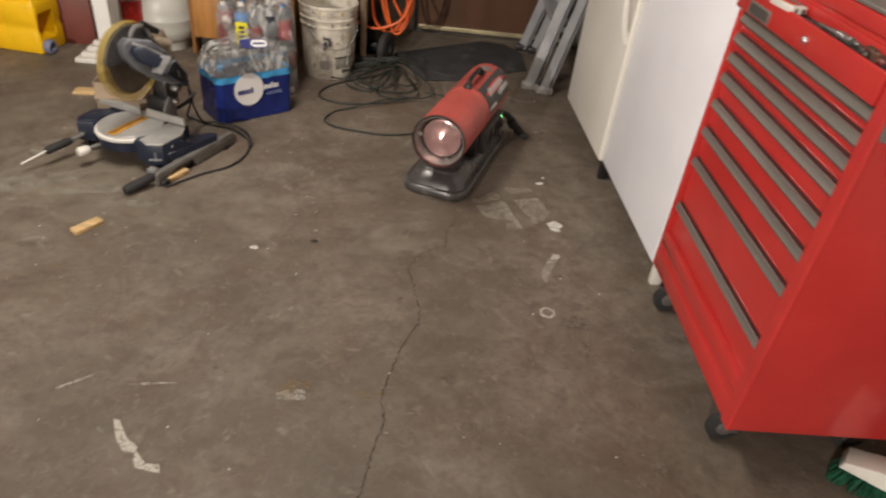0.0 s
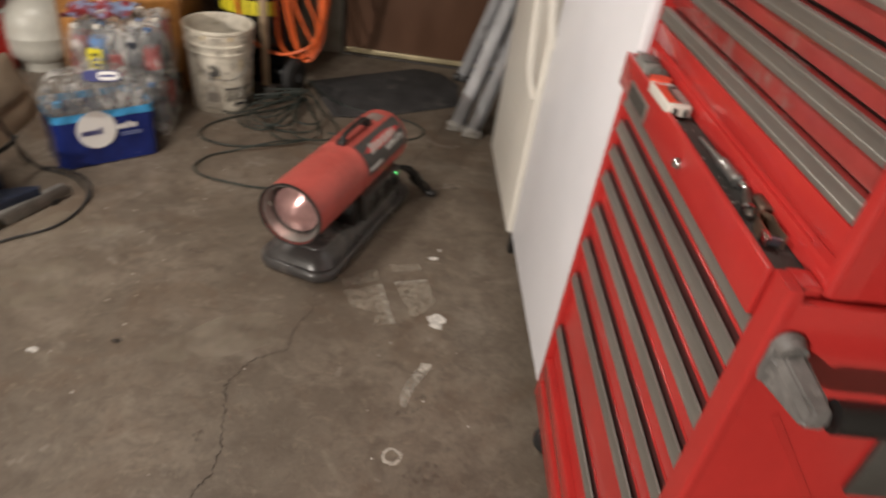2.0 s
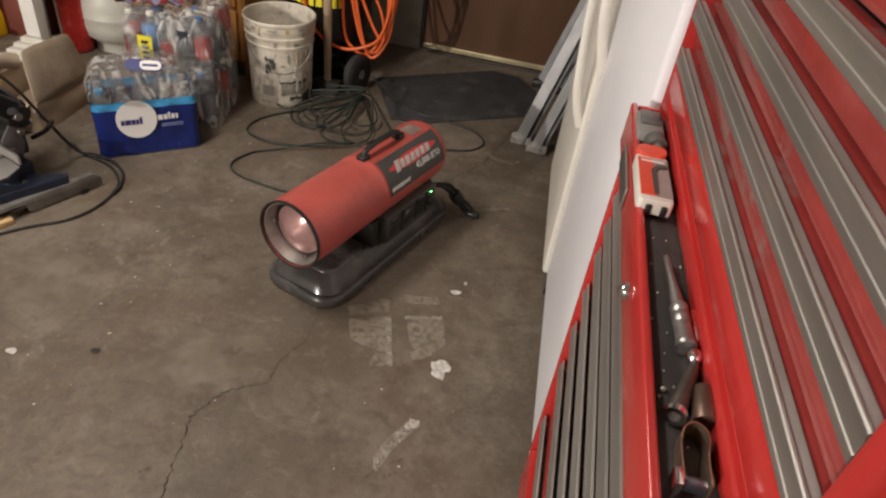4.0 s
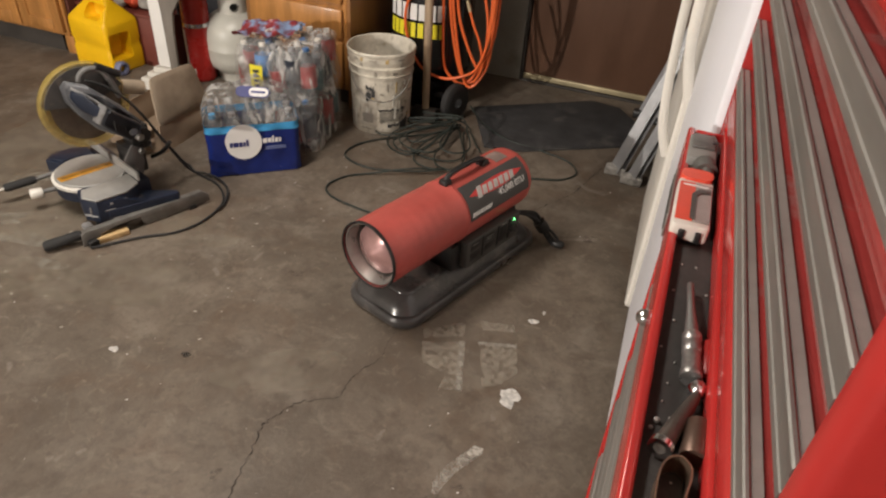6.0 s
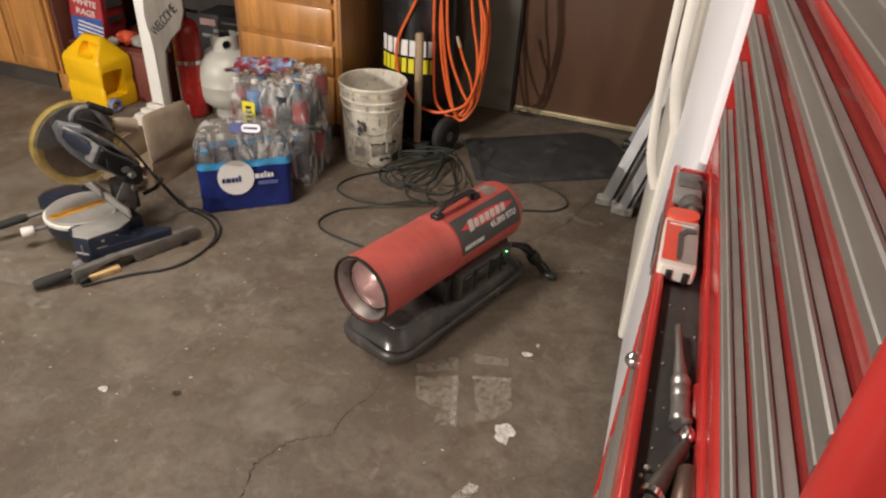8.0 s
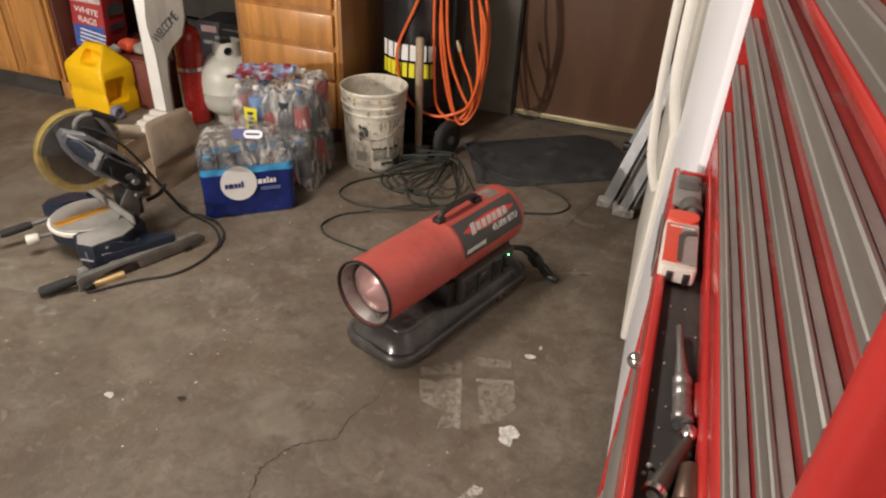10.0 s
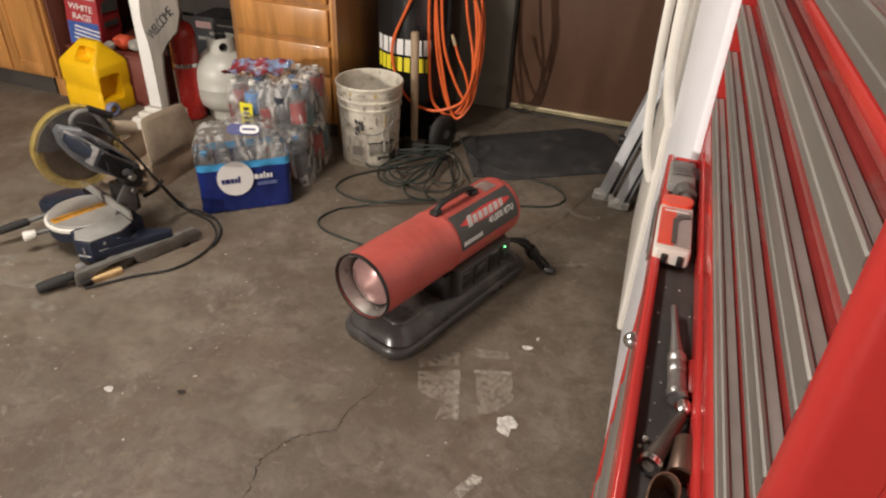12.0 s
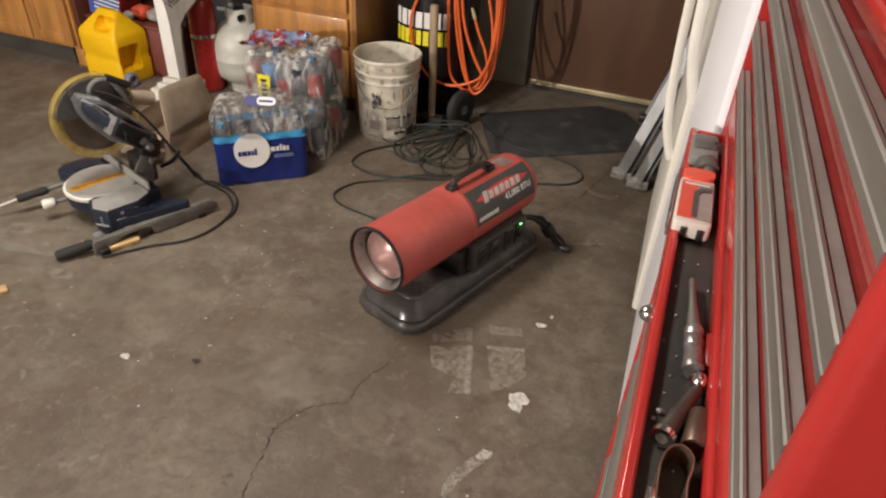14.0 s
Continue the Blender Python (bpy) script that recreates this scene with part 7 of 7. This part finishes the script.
part("socket", turned((1.1405, 1.566, TZ + 0.0086), [(0, 0.0069), (0.1, 0.0074), (0.7, 0.0076), (0.75, 0.0084), (0.98, 0.0084), (1.0, 0.0080), (1.0, 0.0062), (0.55, 0.0060), (0.55, 0.0)], (1.1425, 1.538, TZ + 0.0086)), WORN_STEEL, ex, "open-ended chrome socket")
bl = thing("ball_stud", TRAY, "polished chrome ball stud lying in the tray", "ball stud")
part("ball", lathe(bmesh.new(), [(0.0, 0.0), (0.004, 0.001), (0.0072, 0.005), (0.0072, 0.010), (0.004, 0.0142), (0.0, 0.015)], 18, m=pose(1.1475, 1.530, TZ)), CHROME, bl)
rd = thing("ratchet_handle", TRAY, "tapered steel ratchet handle lying in the tray", "ratchet")
part("shaft", turned((1.1480, 1.523, TZ + 0.009), [(0, 0.0030), (0.1, 0.0042), (0.6, 0.0062), (0.9, 0.0068), (1, 0.0062)], (1.1300, 1.466, TZ + 0.0095)), DARK_STEEL, rd)
part("end_ring", lathe(bmesh.new(), [(0.0045, -0.002), (0.0085, -0.002), (0.0085, 0.003), (0.0045, 0.003)], 18, closed=True, m=pose(1.1292, 1.4640, TZ + 0.0100, 90, 0, -17)), CHROME, rd)
s2 = thing("impact_socket", TRAY, "dull reddish-brown impact socket standing in the tray", "socket")
part("barrel", turned((1.1515, 1.495, TZ + 0.0094), [(0, 0.008), (0.04, 0.0088), (0.95, 0.0092), (1.0, 0.0086), (1.0, 0.0064), (0.5, 0.0064), (0.5, 0.0)], (1.1500, 1.462, TZ + 0.0094)), mat("browned_steel", (0.20, 0.13, 0.10), 0.4, metal=0.7, var=0.2, bump=0.05), s2)
s3 = thing("red_grip_driver", TRAY, "small driver with red grip beside the socket", "screwdriver")
part("grip", turned((1.1530, 1.588, TZ + 0.007), [(0, 0.004), (0.05, 0.0055), (0.9, 0.0055), (1, 0.003)], (1.1535, 1.548, TZ + 0.007)), RED_DULL, s3)
# spring hose clamp
hc = thing("hose_clamp", TRAY, "bronze-coloured band clamp with a steel screw", "hose clamp")
bm = bmesh.new()
pts = [(1.1300, 1.405), (1.1290, 1.425), (1.1300, 1.441), (1.1345, 1.452), (1.1420, 1.456), (1.1490, 1.450), (1.1500, 1.440), (1.1480, 1.425), (1.1490, 1.405)]
path = smooth_path([(x, y, 0) for x, y in pts], 5)
o = [(p.x, p.y) for p in path]
inner = []
for k, p in enumerate(path):
    d = (path[min(k + 1, len(path) - 1)] - path[max(k - 1, 0)]).normalized()
    inner.append((p.x + d.y * 0.0012, p.y - d.x * 0.0012))
prism(bm, o + inner[::-1], TZ + 0.0002, TZ + 0.0165, "xy")
part("band", bm, mat("bronze_band", (0.42, 0.30, 0.22), 0.3, metal=0.85, var=0.2, bump=0.05), hc)
part("screw_block", box(1.1240, 1.1300, 1.400, 1.414, TZ + 0.003, TZ + 0.017, 0.001), CHROME, hc)
part("cross_bar", box(1.1305, 1.1475, 1.406, 1.413, TZ + 0.002, TZ + 0.012, 0.002), mat("blued_steel", (0.22, 0.25, 0.32), 0.3, metal=0.9, var=0.1), hc)
# blister pack
bp = thing("blister_pack", TRAY @ pose(1.1200, 1.793, TZ, -2, 0, 1.2), "white blister pack with an orange-red printed card", "blister pack")
part("tray", prism(bmesh.new(), rounded(0.0365, 0.110, 0.005, 4), 0.0, 0.018, "xy", m=pose(0, 0, 0.0008), bevel=0.0025), WHITE_PLASTIC, bp)
part("card", box(-0.0165, 0.0000, -0.045, 0.042, 0.0192, 0.0202), mat("orange_red_card", (0.75, 0.075, 0.035), 0.4, var=0.08), bp)
part("clear_window", box(0.0004, 0.0168, -0.045, 0.042, 0.0192, 0.0200), mat("greyish_clear_window", (0.34, 0.30, 0.285), 0.25, var=0.1), bp)
part("dark_field", prism(bmesh.new(), [(-0.0025, -0.042), (0.0020, -0.042), (0.0022, 0.010), (0.0060, 0.018), (0.0155, 0.020), (0.0155, 0.028), (0.0040, 0.027), (-0.0030, 0.014)], 0.0203, 0.0212, "xy"), DARK_GREY, bp)
part("print", box(-0.013, 0.013, 0.0335, 0.0365, 0.0203, 0.0209), PRINT_WHITE, bp)
part("tab", prism(bmesh.new(), rounded(0.034, 0.026, 0.010, 4, 0, 0.062), 0.014, 0.0225, "xy"), mat("orange_red_tab", (0.75, 0.09, 0.05), 0.4, var=0.08), bp)
for x in (-0.010, 0.006):
    part("lug", box(x, x + 0.006, -0.0585, -0.0548, 0.002, 0.014, 0.001), BLACK, bp)
# grey bit case at the far end of the tray
bc = thing("bit_case", TRAY @ pose(1.119, 1.935, TZ, 0, 0, 1.5), "scratched grey plastic bit case", "tool case")
part("case", box(-0.016, 0.016, -0.035, 0.033, 0.0, 0.020, 0.003), GREY_PLASTIC, bc)
part("lid_ridge", box(-0.013, 0.013, -0.010, 0.028, 0.0202, 0.0235, 0.001), mat("scratched_grey_lid", (0.20, 0.19, 0.18), 0.5, metal=0.3, var=0.25, scale=50, bump=0.15), bc)
part("catch", box(0.010, 0.0145, 0.002, 0.008, 0.0236, 0.0250), BLACK, bc)
lc2 = thing("line_coupler", TRAY @ pose(1.1265, 1.885, TZ, 0, 0, 12), "dull steel air line coupler in the tray", "coupler")
part("coupler_body", turned((0, -0.022, 0.011), [(0, 0.005), (0.1, 0.008), (0.4, 0.009), (0.42, 0.0130), (0.90, 0.0130), (1, 0.011)], (0, 0.016, 0.0135)), mat("dull_grey_casting", (0.13, 0.125, 0.115), 0.55, metal=0.3, var=0.3, scale=60, bump=0.2), lc2)
bm = bmesh.new()
rg = random.Random(21)
for x, y, r in ((1.1245, 1.494, 0.0026), (1.1215, 1.486, 0.0018), (1.1190, 1.655, 0.0012), (1.1220, 1.70, 0.001), (1.118, 1.575, 0.0009), (1.133, 1.50, 0.0012), (1.126, 1.515, 0.0009), (1.124, 1.612, 0.0014), (1.130, 1.56, 0.001), (1.135, 1.70, 0.001), (1.147, 1.66, 0.0012), (1.140, 1.445, 0.001), (1.1275, 1.535, 0.001)):
    bmesh.ops.create_icosphere(bm, subdivisions=1, radius=r, matrix=TRAY @ pose(x, y, TZ + r * 0.6))
tagged(new("tray_crumbs", finish("tray_crumbs", bm, CHIP)), "white crumbs scattered on the tray liner", "crumbs", kind="stuff")

# ---- marks on the floor ----
def residue(name, colour, low, high, scale=45.0, strength=0.7):
    """A thin worn deposit: it covers in patches, as its own noise has it."""
    m = bpy.data.materials.new(name)
    m.use_nodes = True
    N, Lk = m.node_tree.nodes, m.node_tree.links
    p = N["Principled BSDF"]
    p.inputs["Base Color"].default_value, p.inputs["Roughness"].default_value = (*colour, 1), 0.8
    geo, n, r = N.new("ShaderNodeNewGeometry"), N.new("ShaderNodeTexNoise"), N.new("ShaderNodeMapRange")
    n.inputs["Scale"].default_value, n.inputs["Detail"].default_value, n.inputs["Roughness"].default_value = scale, 6, 0.7
    Lk.new(geo.outputs["Position"], n.inputs["Vector"])
    Lk.new(n.outputs["Fac"], r.inputs[0])
    for i, v in enumerate((low, high, 0.0, strength)):
        r.inputs[i + 1].default_value = v
    Lk.new(r.outputs[0], p.inputs["Alpha"])
    return m


GLUE = residue("tape_glue", (0.38, 0.325, 0.26), 0.40, 0.58, 46, 0.45)
CHALK = residue("chalky_smear", (0.44, 0.40, 0.345), 0.38, 0.60, 55, 0.60)
RING = residue("ring_mark", (0.52, 0.48, 0.42), 0.36, 0.50, 90, 0.85)
DUST = residue("sawdust_film", (0.40, 0.35, 0.26), 0.42, 0.80, 14, 0.22)
STREAK = residue("pale_dust_streak", (0.46, 0.43, 0.36), 0.42, 0.72, 22, 0.42)
OIL = residue("oil_stain", (0.07, 0.058, 0.047), 0.46, 0.80, 40, 0.28)
RUST = residue("rust_stain", (0.36, 0.22, 0.08), 0.45, 0.8, 30, 0.5)
rg = random.Random(31)


def patch(name, outline, material, h=0.0012, label=""):
    return part(name, prism(bmesh.new(), outline, 0.0002, h, "xy"), material, floor, label)


patch("tape_mark", [(0.583, 2.407), (0.694, 2.456), (0.748, 2.287), (0.691, 2.259), (0.690, 2.321), (0.615, 2.335)], GLUE)
patch("tape_mark", [(0.734, 2.468), (0.829, 2.511), (0.862, 2.406), (0.833, 2.346), (0.792, 2.315)], GLUE)
patch("tape_mark", [(0.699, 2.565), (0.721, 2.527), (0.811, 2.554), (0.798, 2.585), (0.738, 2.566)], GLUE)
patch("tape_mark", [(0.565, 2.456), (0.666, 2.534), (0.683, 2.476), (0.582, 2.425)], GLUE)
patch("tape_edge", [(0.676, 2.452), (0.691, 2.456), (0.750, 2.281), (0.735, 2.277)], CHALK, 0.0016)
patch("tape_edge", [(0.727, 2.474), (0.829, 2.508), (0.832, 2.497), (0.731, 2.463)], CHALK, 0.0016)
for cx, cy, rx, ry, tn in ((0.869, 2.313, 0.026, 0.032, 0.4), (0.845, 2.625, 0.014, 0.010, 0.5), (0.864, 2.676, 0.004, 0.009, 0.2), (-0.143, 2.023, 0.013, 0.009, 0.3)):
    part("paint_chip", prism(bmesh.new(), blob(rg, cx, cy, rx, ry, 16, 0.30, tn), 0.0002, 0.0022, "xy"), CHIP, floor, "white paint blotch")
smear = [(0.849, 2.136), (0.862, 2.118), (0.846, 2.085), (0.826, 2.048), (0.812, 2.000), (0.806, 1.972), (0.794, 1.976), (0.786, 2.006), (0.800, 2.056), (0.818, 2.094), (0.834, 2.126)]
patch("chalk_smear", smear, CHALK, 0.0014)
patch("chalk_smear", blob(rg, 0.846, 2.118, 0.013, 0.020, 14, 0.3, -0.5), RING, 0.0018)
patch("chalk_smear", [(-0.289, 1.305), (-0.272, 1.300), (-0.236, 1.252), (-0.205, 1.232), (-0.204, 1.216), (-0.230, 1.216), (-0.258, 1.246)], RING, 0.0018)
patch("chalk_smear", [(-0.205, 1.222), (-0.196, 1.214), (-0.172, 1.190), (-0.142, 1.190), (-0.134, 1.168), (-0.158, 1.172), (-0.190, 1.178), (-0.204, 1.200)], RING, 0.0018)
for cx, cy, rx, ry, tn in ((0.098, 1.418, 0.045, 0.016, 0.1), (-0.24, 1.42, 0.05, 0.004, 0.15), (-0.425, 1.405, 0.040, 0.005, 0.7)):
    patch("chalk_smear", blob(rg, cx, cy, rx, ry, 18, 0.35, tn), CHALK, 0.0016)
bm = lathe(bmesh.new(), [(0.016, 0.0002), (0.024, 0.0002), (0.024, 0.0016), (0.016, 0.0016)], 26, closed=True, m=pose(0.785, 1.820, 0))
for v in bm.verts:
    v.co.x += 0.004 * noise.noise(v.co * 60)
    v.co.y += 0.004 * noise.noise(v.co * 70 + Vector((4, 0, 0)))
part("cup_ring", bm, RING, floor, "broken white ring mark")
patch("rust_mark", blob(rg, 0.285, 1.440, 0.032, 0.020, 16, 0.3, 0.2), RUST)
patch("rust_mark", blob(rg, 0.10, 1.440, 0.040, 0.030, 16, 0.3, 0.2), RUST)
for k in range(18):
    x, y = rg.uniform(-1.0, 1.0), rg.uniform(1.1, 3.2)
    patch("oil_mark", blob(rg, x, y, rg.uniform(0.010, 0.045), rg.uniform(0.008, 0.03), 18, 0.4, rg.uniform(0, 3)), OIL, 0.0006 + 0.00002 * k)
for x, y, rx, ry, tn in ((0.038, 2.087, 0.014, 0.008, 0.3), (0.86, 1.78, 0.05, 0.03, 0.2)):
    part("oil_spot", prism(bmesh.new(), blob(rg, x, y, rx, ry, 14, 0.3, tn), 0.0002, 0.0013, "xy"), residue("dark_spot", (0.045, 0.037, 0.030), 0.34, 0.60, 90, 0.55) if rx < 0.03 else OIL, floor)
for x, y, rx, ry, tn in ((-0.98, 2.30, 0.16, 0.05, 0.5), (-0.78, 2.28, 0.10, 0.035, 0.3), (-1.05, 2.55, 0.10, 0.05, 0.8), (-0.60, 2.22, 0.08, 0.02, 0.2)):
    patch("dust_streak", blob(rg, x, y, rx, ry, 24, 0.35, tn), STREAK, 0.0007 + 0.001 * ry)
for x, y, rx, ry, tn in ((-0.95, 2.35, 0.30, 0.16, 0.4), (-0.45, 2.22, 0.32, 0.13, 0.35), (-1.25, 2.75, 0.22, 0.30, 0.2), (-0.35, 2.55, 0.16, 0.10, 0.2), (0.30, 2.15, 0.16, 0.08, 0.7)):
    patch("dust_film", blob(rg, x, y, rx, ry, 24, 0.25, tn), DUST, 0.0009 + 0.0001 * rx)


def crack(pts, width, seed):
    """A jagged open joint, filled with dirt."""
    r = random.Random(seed)
    path = smooth_path([(x, y, 0) for x, y in pts], 14)
    bm = bmesh.new()
    left, right = [], []
    for k, p in enumerate(path):
        d = (path[min(k + 1, len(path) - 1)] - path[max(k - 1, 0)]).normalized()
        n = Vector((-d.y, d.x, 0))
        c = p + n * r.uniform(-0.0045, 0.0045)
        w = width * r.uniform(0.15, 0.7) * (1.0 + 0.9 * noise.noise(Vector((k * 0.35, seed, 0))))
        left.append(bm.verts.new((c + n * w).to_tuple()[:2] + (0.0011,)))
        right.append(bm.verts.new((c - n * w).to_tuple()[:2] + (0.0011,)))
    for k in range(len(path) - 1):
        bm.faces.new((left[k], right[k], right[k + 1], left[k + 1]))
    part("crack", bm, CRACK, floor, "dark jagged crack")


crack([(0.27, 0.90), (0.285, 1.05), (0.300, 1.16), (0.316, 1.27), (0.333, 1.36), (0.318, 1.43), (0.340, 1.54), (0.372, 1.66), (0.402, 1.739), (0.384, 1.859), (0.354, 1.973)], 0.0024, 1)
crack([(0.354, 1.973), (0.385, 2.059), (0.43, 2.10)], 0.0022, 5)
crack([(0.43, 2.10), (0.475, 2.132), (0.474, 2.20), (0.508, 2.293)], 0.0016, 2)
crack([(0.508, 2.293), (0.500, 2.39), (0.497, 2.45)], 0.0007, 6)
crack([(0.86, 3.76), (0.82, 3.60), (0.78, 3.43), (0.73, 3.32), (0.67, 3.22)], 0.0016, 3)
# scattered grit and chips
bm = bmesh.new()
for k in range(130):
    x, y = rg.uniform(-1.2, 1.02), rg.uniform(0.9, 3.5)
    r = rg.choice((0.0008, 0.001, 0.0012, 0.0016, 0.0024))
    bmesh.ops.create_icosphere(bm, subdivisions=1, radius=r, matrix=pose(x, y, r * 0.4, 0, 0, rg.uniform(0, 90)) @ Matrix.Diagonal((1.6, 1, 0.6, 1)))
tagged(new("floor_grit", finish("floor_grit", bm, CHIP)), "pale grit and sawdust crumbs on the concrete", "grit", kind="stuff")
bm = bmesh.new()
for k in range(60):
    x, y = rg.uniform(-1.2, 0.1), rg.uniform(2.0, 2.9)
    bmesh.ops.create_icosphere(bm, subdivisions=1, radius=rg.uniform(0.001, 0.003), matrix=pose(x, y, 0.001, 0, 0, rg.uniform(0, 90)) @ Matrix.Diagonal((2.2, 1, 0.5, 1)))
tagged(new("sawdust", finish("sawdust", bm, SAWDUST)), "pale wood shavings around the saw", "sawdust", kind="stuff")
